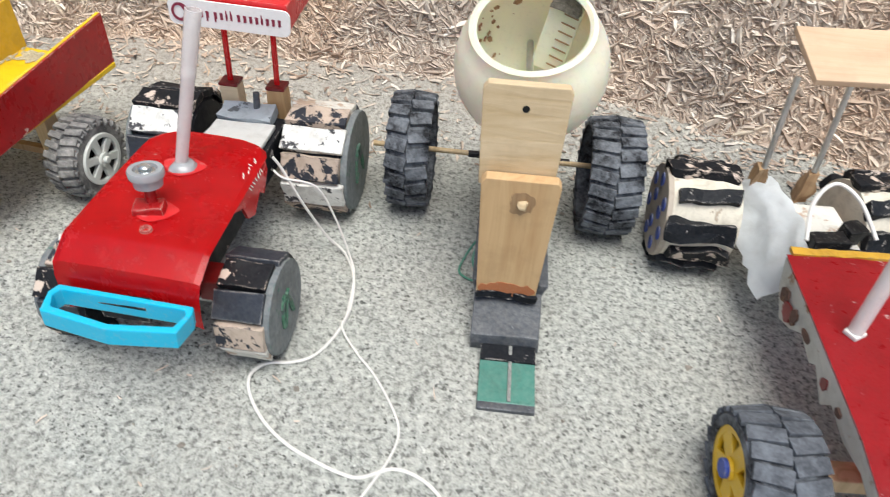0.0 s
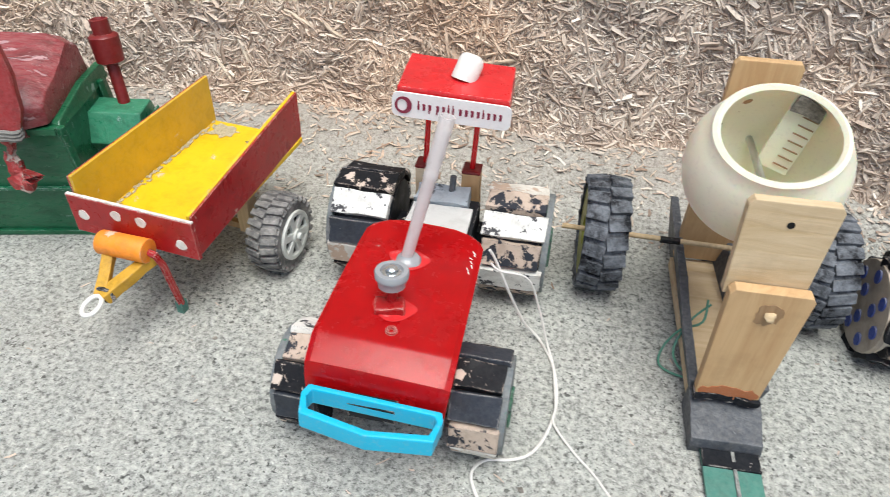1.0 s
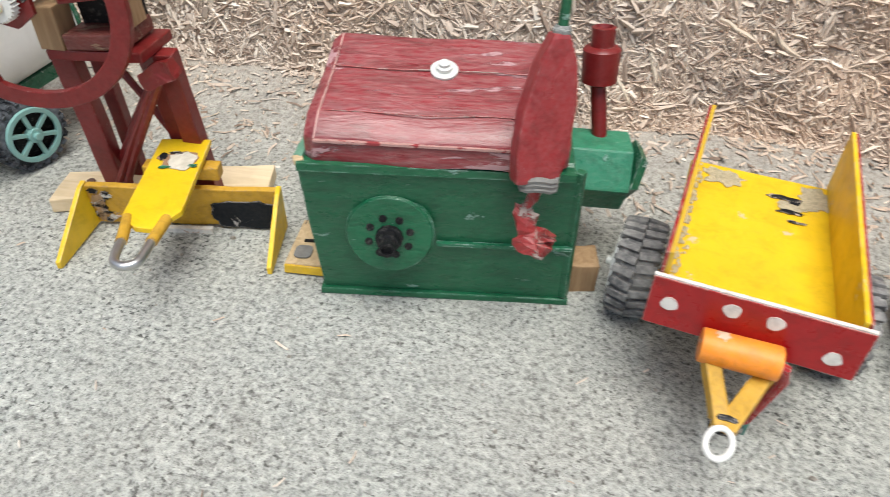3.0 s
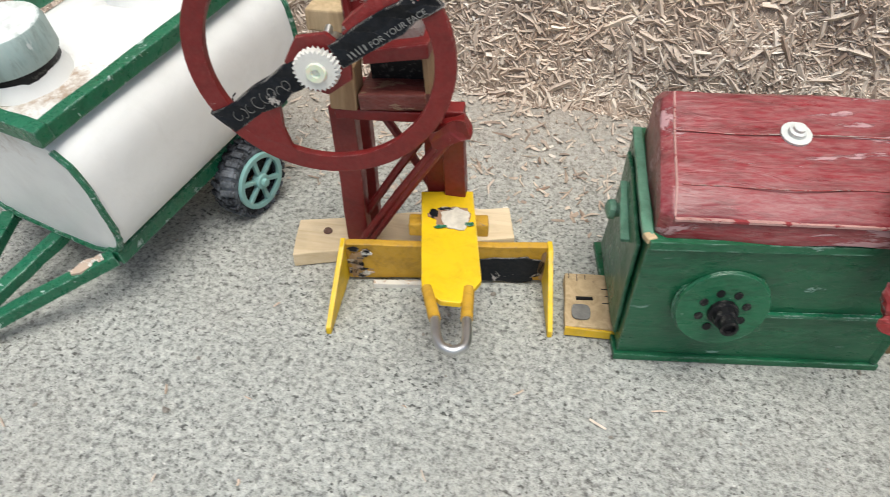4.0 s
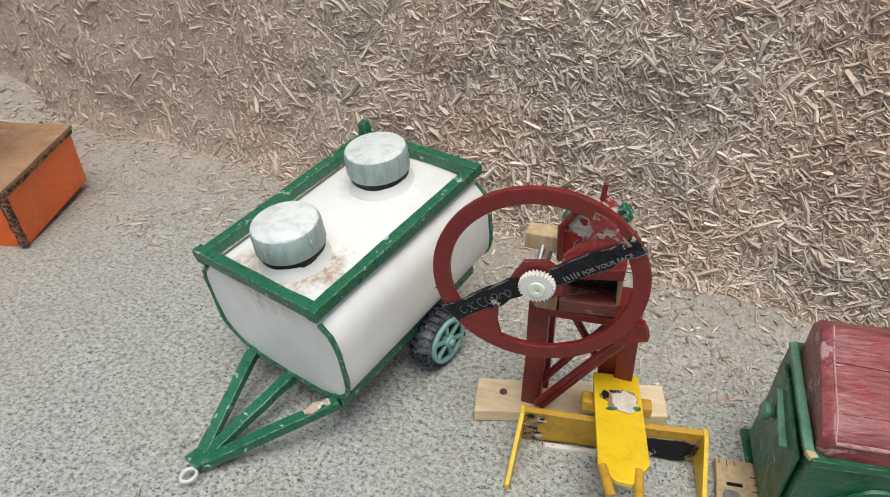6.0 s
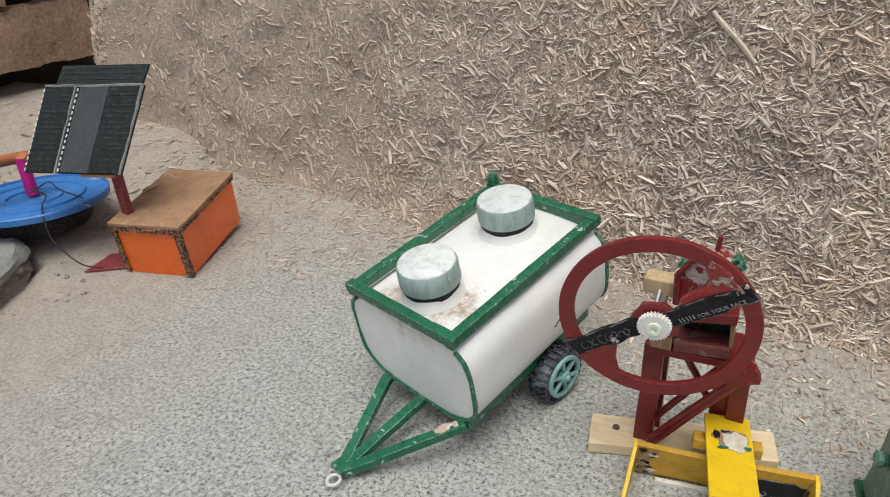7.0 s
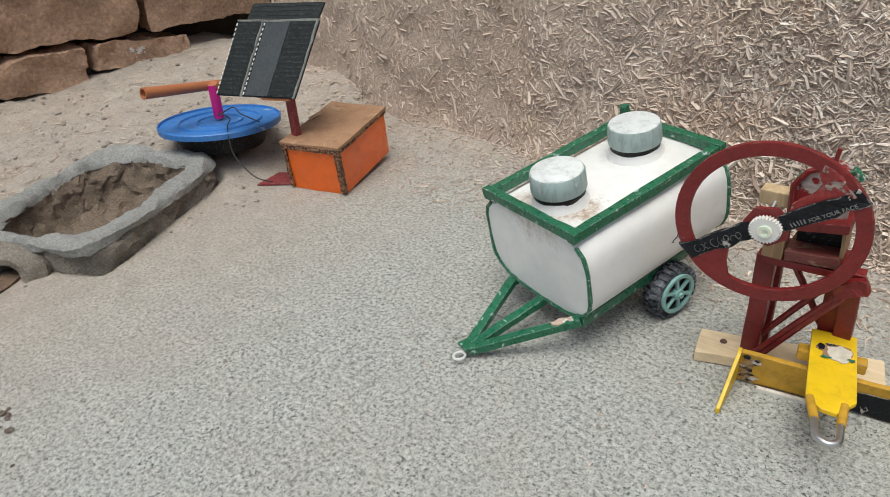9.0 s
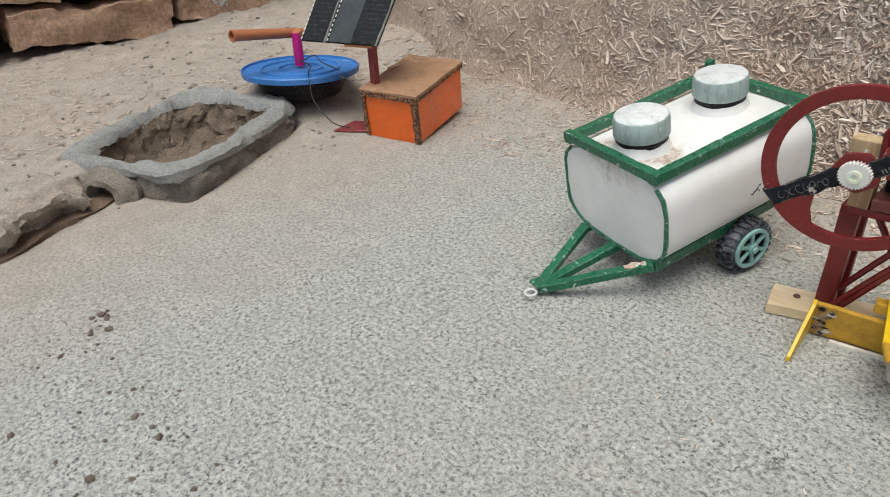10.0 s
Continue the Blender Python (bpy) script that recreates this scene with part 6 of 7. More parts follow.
    lathe(bm, (fx, fy - 0.065, fz), (0, -1, 0.06), [(0, 0.075), (0.025, 0.075), (0.03, 0.058), (0.07, 0.058), (0.075, 0.045), (0.13, 0.045), (0.13, 0.03), (0.11, 0.028), (0.11, 0.0)], 12)
    part("hub", bm, M_DARK, fw, "black nut and shaft hub")
    # maroon paddle on a rod, and a hooked lever
    bm = B()
    q = rot(0, 0, 18)
    outl = [(-0.115, 0), (-0.135, 0.14), (-0.13, 0.34), (-0.085, 0.56), (-0.035, 0.68), (0.035, 0.68), (0.085, 0.56), (0.13, 0.36), (0.13, 0.14), (0.10, 0.0)]
    prism(bm, [V((0.43 + z * 0.05, -0.74 + z * 0.17, 1.02 + z)) + q @ V((x, 0, 0)) for x, z in outl], q @ V((0, 0.10, -0.02)))
    cut_up(bm, 0.12)
    rough_up(bm, 0.008, 6, 2)
    part("paddle", bm, M_PADDLE, t, "maroon leaf-shaped panel", bevel=0.02)
    bm = B()
    cyl(bm, (0.46, -0.58, 1.66), (0.47, -0.55, 2.2), 0.024, n=12)
    part("rod", bm, M_GREEN, t, "dark green rod", smooth=True)
    bm = B()
    lathe(bm, (0.46, -0.58, 1.67), (0, 0.1, 1), [(0, 0.04), (0.03, 0.042), (0.05, 0.03)], 14)
    part("rod_collar", bm, M_CEMENT, t)
    bm = B()
    for h in (0.985, 1.01, 1.035):
        tube(bm, [(0.43 + 0.085 * math.cos(k), -0.69 + 0.06 * math.sin(k), h + 0.012 * math.sin(3 * k)) for k in (2 * math.pi * i / 14 for i in range(14))], 0.016, 6, True)
    part("wire_binding", bm, M_GREYPATCH, t, "grey wire binding")
    bm = B()
    tube(bm, smooth_path([(0.43, -0.68, 1.0), (0.40, -0.68, 0.87), (0.40, -0.71, 0.74), (0.41, -0.74, 0.67), (0.45, -0.76, 0.655), (0.485, -0.76, 0.70), (0.48, -0.75, 0.75)], 4), [0.042] * 8 + [0.052] * 8 + [0.055, 0.056, 0.06, 0.062, 0.062, 0.06, 0.054, 0.046, 0.034], 10)
    rough_up(bm, 0.05, 14)
    part("lever", bm, M_REDWORN, t, "ragged red hooked lever")
    bm = B()
    bar(bm, (0.43, -0.68, 0.98), (0.43, -0.5, 0.90), 0.06, 0.06)
    part("lever_bracket", bm, M_MAROON, t, bevel=0.01)
    # outlet box and stack
    bm = B()
    cyl(bm, (0.64, 0.06, 0.63), (1.03, 0.05, 0.62), 0.232, n=6)
    part("outlet_box", bm, M_OUTLET, t, "green six-sided outlet", bevel=0.012)
    bm = B()
    cyl(bm, (1.03, 0.05, 0.62), (1.09, 0.05, 0.60), 0.20, 0.16, n=6)
    part("outlet_end", bm, M_TRIM, t)
    bm = B()
    cyl(bm, (0.86, 0.11, 0.80), (0.81, 0.20, 1.12), 0.045, n=14)
    part("stack_pipe", bm, M_MILLRED, t, "thin dark red stack pipe", smooth=True)
    bm = B()
    lathe(bm, (0.815, 0.19, 1.10), (-0.06, 0.1, 1), [(0, 0.06), (0.02, 0.10), (0.2, 0.105), (0.215, 0.09), (0.22, 0.065), (0.32, 0.065), (0.325, 0.05), (0.30, 0.04), (0.3, 0)], 18)
    part("stack_can", bm, M_MILLRED, t, "dark red stack can", smooth=True)


engine()

bm = B()
box(bm, (0, 0, 0.1), (0.16, 0.2, 0.2))
cut_up(bm, 0.1)
rough_up(bm, 0.012, 6)
solid("wood_block", bm, M_WOODB, "rough brown wooden block beside the green engine", "wood block", place(-4.072, 4.221, 0, 0, 0, 13.71, 1.025), bevel=0.01)
wedge = thing("wood_offcut", "pale wooden offcut with tick marks beside the green engine", "wood offcut", place(-5.739, 4.025, 0, 0, 0, 8.5, 0.998))
bm = B()
box(bm, (0.02, 0, 0.035), (0.29, 0.44, 0.07))
cut_up(bm, 0.1)
rough_up(bm, 0.010, 5)
part("board", bm, M_WOOD, wedge, bevel=0.008)
bm = B()
prism(bm, [(-0.128, -0.222, 0.004), (0.168, -0.225, 0.004), (0.168, -0.218, 0.055), (-0.128, -0.215, 0.06)], (0, -0.016, 0))
part("painted_edge", bm, M_GOLD, wedge, "yellow painted front edge", bevel=0.004)
bm = B()
prism(bm, [(-0.085 + 0.055 * math.copysign(abs(math.cos(k)) ** 0.6, math.cos(k)) + 0.05, -0.11 + 0.06 * math.copysign(abs(math.sin(k)) ** 0.6, math.sin(k)), 0.074) for k in (2 * math.pi * i / 20 for i in range(20))], (0, 0, 0.008))
part("grey_patch", bm, M_GREYPATCH, wedge, "grey square patch")
# black bar on the wood, painting the slot's shade
bm = B()
bar(bm, (-0.06, 0.005, 0.073), (0.04, 0.012, 0.073), 0.022, 0.008)
part("dark_slot", bm, M_DARK, wedge)
for k in range(9):
    bm = B()
    if k < 5:
        bar(bm, (-0.10 + 0.05 * k, 0.212, 0.073), (-0.10 + 0.05 * k, 0.212 - (0.06 if k % 2 else 0.04), 0.072), 0.005, 0.004)
    else:
        bar(bm, (0.155, 0.10 - 0.06 * (k - 5), 0.073), (0.155 - (0.06 if k % 2 else 0.04), 0.10 - 0.06 * (k - 5), 0.072), 0.005, 0.004)
    part("tick_mark", bm, M_WIREK, wedge)


# ---- hand-cranked mill with the big wheel ----
def lettering(body, size, m):
    """Built-in font letters as a bmesh, laid by the matrix m."""
    cu = bpy.data.curves.new("letters", "FONT")
    cu.body, cu.size, cu.extrude = body, size, 0.001
    ob = bpy.data.objects.new("letters", cu)
    me = ob.to_mesh()
    bm = B()
    bm.from_mesh(me)
    ob.to_mesh_clear()
    bpy.data.objects.remove(ob)
    bmesh.ops.transform(bm, matrix=m, verts=bm.verts)
    return bm


def mill():
    t = thing("toy_mill", "homemade oxide-red toy chaff cutter with a large crank wheel", "toy machine", place(-6.928, 4.154, 0, 0, 0, 6.41, 1.022))
    bm = B()
    prism(bm, [(-0.65, -0.19, 0.0), (0.69, 0.20, 0.0), (0.63, 0.50, 0.0), (-0.715, 0.155, 0.0)], (0, 0, 0.1))
    cut_up(bm, 0.2)
    rough_up(bm, 0.012, 3)
    board = part("base_board", bm, M_WOODP, t, "pale wooden base board", bevel=0.01)
    bm = B()
    lathe(bm, (-0.50, 0.06, 0.104), (0, 0, 1), [(0, 0.03), (0.012, 0.026), (0.014, 0)], 10)
    part("screw_head", bm, M_RUSTY, board, "rusty screw head", smooth=True)
    for x, y, xt, yt, w, d in ((-0.285, 0.06, -0.28, -0.06, 0.135, 0.10), (0.21, 0.20, 0.19, 0.02, 0.12, 0.10), (0.335, 0.12, 0.295, 0.0, 0.125, 0.10), (-0.24, 0.24, -0.24, 0.16, 0.09, 0.08)):
        bm = B()
        bar(bm, (x, y, 0.095), (xt, yt, 1.12), w, d, (0, 1, 0))
        cut_up(bm, 0.3)
        rough_up(bm, 0.008, 4, x)
        part("leg", bm, M_MILLRED, t, bevel=0.01)
    for a, b in (((-0.24, -0.03, 0.16), (0.27, -0.12, 1.0)), ((-0.20, -0.02, 0.14), (0.31, -0.13, 1.02)), ((-0.23, 0.06, 0.30), (0.17, 0.06, 0.95)), ((-0.14, 0.11, 1.02), (0.16, 0.11, 0.52))):
        bm = B()
        tube(bm, [a, V(a).lerp(V(b), 0.5) + V((0, 0, 0.012)), b], 0.026, 8)
        part("brace", bm, M_MILLRED, t, smooth=True)
    bm = B()
    box(bm, (0.30, -0.11, 1.04), (0.20, 0.09, 0.10), rot(0, -24))
    cut_up(bm, 0.05)
    rough_up(bm, 0.03, 11)
    part("wrapped_joint", bm, M_MILLRED, t, "red painted wrapped joint")
    bm = B()
    box(bm, (-0.01, -0.01, 1.14), (0.56, 0.36, 0.06), rot(0, -3))
    part("top_plate", bm, M_MILLRED, t, bevel=0.01)
    bm = B()
    box(bm, (-0.235, -0.12, 1.28), (0.14, 0.16, 0.24))
    part("bearing_post", bm, M_WOODB, t, "brown wooden bearing post", bevel=0.01)
    bm = B()
    box(bm, (0.02, -0.035, 1.225), (0.35, 0.33, 0.09), rot(0, -5))
    cut_up(bm, 0.1)
    rough_up(bm, 0.006, 6)
    part("lower_jaw", bm, M_JAW, t, "worn brown-red wooden block", bevel=0.012)
    # black block in the opening paints the shade between the jaws
    bm = B()
    box(bm, (0.02, 0.05, 1.36), (0.30, 0.16, 0.20), rot(0, -5))
    part("throat", bm, M_DARK, t, "open throat, its shade put in as a black block")
    bm = B()
    prism(bm, [(-0.12, -0.2, 1.415), (0.205, -0.2, 1.475), (0.20, -0.2, 1.55), (-0.12, -0.2, 1.49)], (0, 0.33, 0))
    cut_up(bm, 0.1)
    rough_up(bm, 0.006, 6, 2)
    part("upper_jaw", bm, M_MILLRED, t, "red painted block", bevel=0.012)
    bm = B()
    box(bm, (0.185, -0.06, 1.38), (0.022, 0.24, 0.20), rot(0, -5))
    part("throat_cheek", bm, M_WOODB, t)
    bm = B()
    box(bm, (-0.305, -0.035, 1.575), (0.21, 0.13, 0.11))
    cut_up(bm, 0.07)
    rough_up(bm, 0.008, 7)
    part("axle_block", bm, M_WOOD, t, "raw wooden axle block", bevel=0.01)
    bm = B()
    cyl(bm, (-0.30, -0.02, 1.575), (-0.30, -0.20, 1.50), 0.022, n=12)
    cyl(bm, (-0.27, -0.04, 1.50), (-0.27, -0.40, 1.505), 0.03, n=12)
    part("axle", bm, M_METAL, t, smooth=True)
    # battered case behind the wheel's upper strip
    bm = B()
    prism(bm, [(-0.185, -0.12, 1.50), (0.165, -0.12, 1.52), (0.15, -0.12, 1.66), (0.10, -0.12, 1.86), (-0.02, -0.12, 1.90), (-0.13, -0.12, 1.83), (-0.20, -0.12, 1.72)], (0, 0.16, 0))
    cut_up(bm, 0.08)
    rough_up(bm, 0.02, 7, 3)
    case = part("gear_case", bm, M_CASE, t, "battered case, bare grey with red paint left", bevel=0.01)
    bm = B()
    tube(bm, [(-0.185, -0.13, 1.50), (-0.20, -0.13, 1.72), (-0.13, -0.13, 1.84), (0.0, -0.13, 1.905)], 0.022, 6)
    part("case_edge", bm, M_MILLRED, case)
    for c, r, k in (((-0.17, -0.02, 1.74), 0.05, 1), ((0.135, -0.03, 1.83), 0.055, 2)):
        bm = B()
        box(bm, c, (r * 1.6, r * 1.6, r * 1.5), rot(10, 25 * k, 20))
        cut_up(bm, 0.05)
        rough_up(bm, 0.03, 11, k)
        part("green_cap", bm, M_TRIM, t, "chipped green block", bevel=0.008)
    bm = B()
    tube(bm, [(0.0, -0.04, 1.86), (0.01, -0.04, 2.0)], 0.016, 6)
    part("pin", bm, M_MILLRED, t)
    # crank wheel, upright
    wc, R = V((-0.268, -0.375, 1.505)), 0.622
    q = rot(4, 0, 5)

    def at(r, a, y=0.0):
        return wc + q @ V((r * math.cos(a), y, r * math.sin(a)))
    bm = B()
    n = 64
    frame_plate(bm, [at(R, 2 * math.pi * i / n, -0.02) for i in range(n)], [at(R - 0.10, 2 * math.pi * i / n, -0.02) for i in range(n)], (0, 0.045, 0))
    wheel = part("crank_wheel", bm, M_MILLRED, t, "flat red ring wheel", bevel=0.008)
    for s in (0, 1):
        a = radians(34.5) + s * math.pi
        bm = B()
        u, v = V((math.cos(a), 0, math.sin(a))), V((-math.sin(a), 0, math.cos(a)))
        prism(bm, [wc + q @ (u * 0.09 - v * 0.075 + V((0, -0.03, 0))), wc + q @ (u * 0.63 - v * 0.075 + V((0, -0.03, 0))), wc + q @ (u * 0.61 + v * 0.06 + V((0, -0.03, 0))), wc + q @ (u * 0.09 + v * 0.05 + V((0, -0.03, 0)))], (0, 0.03, 0))
        cut_up(bm, 0.08)
        rough_up(bm, 0.02, 13, s + 2.0)
        spoke = part("spoke", bm, M_BLACKQ, wheel, "flat black strip spoke with pale worn lettering", bevel=0.004)
        g = random.Random(3 + s)
        bm = B()
        if s:
            # a large outlined script, worn past reading
            r = 0.20
            while r < 0.52:
                w, h = g.uniform(0.016, 0.026), g.uniform(0.024, 0.036)
                c = wc + q @ (u * r + v * g.uniform(-0.012, 0.008) + V((0, -0.0335, 0)))
                k = a + g.uniform(-0.3, 0.3)
                e1, e2 = q @ V((math.cos(k), 0, math.sin(k))), q @ V((-math.sin(k), 0, math.cos(k)))
                arc = g.choice((2 * math.pi, 4.4, 3.6))
                o = g.uniform(0, 6)
                tube(bm, [c + e1 * w * math.cos(o + arc * i / 12) + e2 * h * math.sin(o + arc * i / 12) for i in range(13)], 0.0026, 4)
                r += w * 2 + 0.004
        else:
            r = 0.15
            while r < 0.245:
                w, h = g.uniform(0.008, 0.014), g.uniform(0.02, 0.04)
                box(bm, wc + q @ (u * r - v * 0.04 + V((0, -0.033, 0))), (w * 0.7, 0.003, h), q @ rot(0, -math.degrees(a) + g.uniform(-14, 14)))
                r += w + 0.012
        part("lettering", bm, M_INKD if s else M_INKW, spoke)
        if not s:
            m = Matrix.Translation(wc + q @ (u * 0.26 - v * 0.058 + V((0, -0.034, 0)))) @ q.to_4x4() @ rot(0, -math.degrees(a)).to_4x4() @ rot(90).to_4x4()
            part("printed_words", lettering("FOR YOUR FACE", 0.040, m), M_INKW, spoke)
        # ragged web between the strip and the ring
        bm = B()
        if s:
            fan = [(0.57, 0.0), (0.57, 0.40), (0.575, 0.80), (0.51, 0.58), (0.43, 0.42), (0.33, 0.24), (0.26, 0.0)]
        else:
            fan = [(0.57, 0.0), (0.575, 0.25), (0.575, 0.50), (0.50, 0.48), (0.45, 0.34), (0.36, 0.33), (0.24, 0.46), (0.20, 0.36), (0.22, 0.1)]
        prism(bm, [at(r, a + k, -0.021) for r, k in fan], (0, 0.03, 0))
        cut_up(bm, 0.07)
        rough_up(bm, 0.012 if s else 0.03, 8, s * 3.0)
        part("web", bm, M_MILLRED if s else M_REDWORN, wheel, "battered red web")
    bm = B()
    prism(bm, [at(0.16, 2 * math.pi * i / 7 + 0.4, -0.022) for i in range(7)], (0, 0.03, 0))
    part("hub_plate", bm, M_MILLRED, wheel, bevel=0.006)
    bm = B()
    pts = []
    for i in range(56):
        a = 2 * math.pi * i / 56
        pts.append(at(0.105 if i % 2 else 0.088, a, -0.04))
    prism(bm, pts, (0, -0.05, 0))
    gear = part("gear", bm, M_WHITE, wheel, "small white plastic gear", bevel=0.0)
    bm = B()
    c = at(0, 0, -0.09)
    lathe(bm, c, (0, -1, 0), [(0, 0.05), (0.014, 0.045), (0.014, 0.022), (-0.004, 0.018), (-0.004, 0)], 16)
    part("gear_hub", bm, M_CREAM, gear)


mill()


# ---- yellow grader blade ----
def blade():
    t = thing("toy_grader", "homemade yellow toy grader attachment with steel hook", "toy grader", place(-6.586, 3.989, 0, 0, 0, 14.37, 1.021))
    hw = 0.60
    bm = B()
    box(bm, (0.0, 0.03, 0.18), (2 * hw, 0.045, 0.30), rot(8))
    cut_up(bm, 0.25)
    rough_up(bm, 0.008, 4)
    back = part("mouldboard", bm, M_OCHRE, t, "yellow board with a black patch", bevel=0.006)
    def flat_patch(name, m, cx, cz, rx, rz, power, sd, amp=0.3):
        bm = B()
        pts = []
        for i in range(30):
            k = 2 * math.pi * i / 30
            f = 1 + amp * noise.noise(V((2.1 * math.cos(k), 2.1 * math.sin(k), sd * 2.7))) + 0.5 * amp * noise.noise(V((6 * math.cos(k), 6 * math.sin(k), sd * 1.3)))
            c, s = math.cos(k), math.sin(k)
            x = cx + rx * f * math.copysign(abs(c) ** power, c)
            z = cz + rz * f * math.copysign(abs(s) ** power, s)
            pts.append((x, 0.004 - (z - 0.18) * 0.14, z))
        prism(bm, pts, (0, -0.006, 0))
        part(name, bm, m, back)
    flat_patch("black_patch", M_BLACKQ, 0.36, 0.135, 0.20, 0.115, 0.6, 1, 0.22)
    flat_patch("scuffed_patch", M_WOODB, 0.572, 0.16, 0.03, 0.12, 0.8, 8)
    flat_patch("rust_fleck", M_WOODB, -0.545, 0.17, 0.035, 0.125, 0.8, 2, 0.5)
    g = random.Random(5)
    for i in range(13):
        flat_patch("paint_fleck", (M_BLACKQ, M_WHITEQ, M_BLACKP)[i % 3], g.uniform(-0.575, -0.48), 0.06 + 0.02 * i, g.uniform(0.016, 0.036), g.uniform(0.009, 0.022), 1.0, 3 + i, 0.8)
    bm = B()
    bar(bm, (-0.45, -0.02, 0.02), (0.14, -0.02, 0.02), 0.04, 0.04)
    part("skirt", bm, M_WHITEQ, back, bevel=0.004)
    for s, y1, hw, ex in ((-1, -0.41, 0.60, 0.655), (1, -0.41, 0.575, 0.565)):
        bm = B()
        prism(bm, [(s * hw, 0.05, 0.02), (s * hw, 0.03, 0.345), (s * hw, -0.04, 0.335), (s * ex, y1, 0.05), (s * ex, y1, 0.0)], (s * 0.03, 0, 0))
        part("wing", bm, M_YELLOW, t, "yellow end wing", bevel=0.006)
    bm = B()
    box(bm, (-0.0, 0.08, 0.41), (0.46, 0.10, 0.09))
    part("cross_block", bm, M_OCHRE, t, bevel=0.012)
    r = rot(2.5, 0, 2)
    bm = B()
    pts = [(-0.155, 0.26, 0), (0.15, 0.26, 0), (0.155, -0.46, 0), (0.04, -0.615, 0), (-0.06, -0.60, 0), (-0.155, -0.50, 0)]
    prism(bm, [V((0.0, 0, 0.475)) + r @ V(p) for p in pts], (0, 0, 0.035))
    cut_up(bm, 0.2)
    plate = part("drawbar_plate", bm, M_YELLOW, t, "bright yellow drawbar plate with peeled patch", bevel=0.006)
    for name, m, cx, cy, rx, ry, lift, sd in (("bare_wood", M_CARD, 0.015, 0.125, 0.125, 0.075, 0.0375, 2), ("peeled_patch", M_CREAMP, 0.035, 0.105, 0.085, 0.085, 0.0395, 1), ("black_fleck", M_BLACKP, -0.085, 0.145, 0.022, 0.04, 0.0415, 3), ("black_fleck", M_BLACKP, -0.02, 0.185, 0.045, 0.012, 0.0415, 6), ("green_fleck", M_TRIM, 0.115, 0.05, 0.026, 0.016, 0.0425, 4), ("green_fleck", M_TRIM, -0.05, 0.035, 0.035, 0.014, 0.0425, 5)):
        bm = B()
        pts = []
        for i in range(22):
            k = 2 * math.pi * i / 22
            f = 1 + 0.45 * noise.noise(V((1.7 * math.cos(k), 1.7 * math.sin(k), sd * 3.1)))
            pts.append(V((0, 0, 0.475)) + r @ V((cx + rx * f * math.cos(k), cy - 0.09 + ry * f * math.sin(k), lift)))
        prism(bm, pts, (0, 0, 0.004))
        part(name, bm, m, plate)
    hk = [(-0.095, -0.50, 0.47), (-0.075, -0.72, 0.475), (-0.05, -0.94, 0.48), (0.0, -1.0, 0.48), (0.05, -1.0, 0.48), (0.095, -0.94, 0.48), (0.10, -0.72, 0.475), (0.09, -0.50, 0.47)]
    bm = B()
    hk = [(px * (1.15 if py > -0.6 else 0.92), -0.5 + (py + 0.5) * 0.82, pz) for px, py, pz in hk]
    tube(bm, smooth_path(hk, 4), 0.025, 10)
    hook = part("hook", bm, M_METAL, t, "bare steel wire hook", smooth=True)
    for s in (0, 1):
        a, b = (hk[0], V(hk[1]).lerp(V(hk[2]), 0.2)) if not s else (hk[-1], V(hk[-2]).lerp(V(hk[-3]), 0.2))
        bm = B()
        tube(bm, [a, V(a).lerp(V(b), 0.5), b], 0.031, 10)
        part("hook_sleeve", bm, M_OCHRE, hook, "yellow painted shank", smooth=True)


blade()


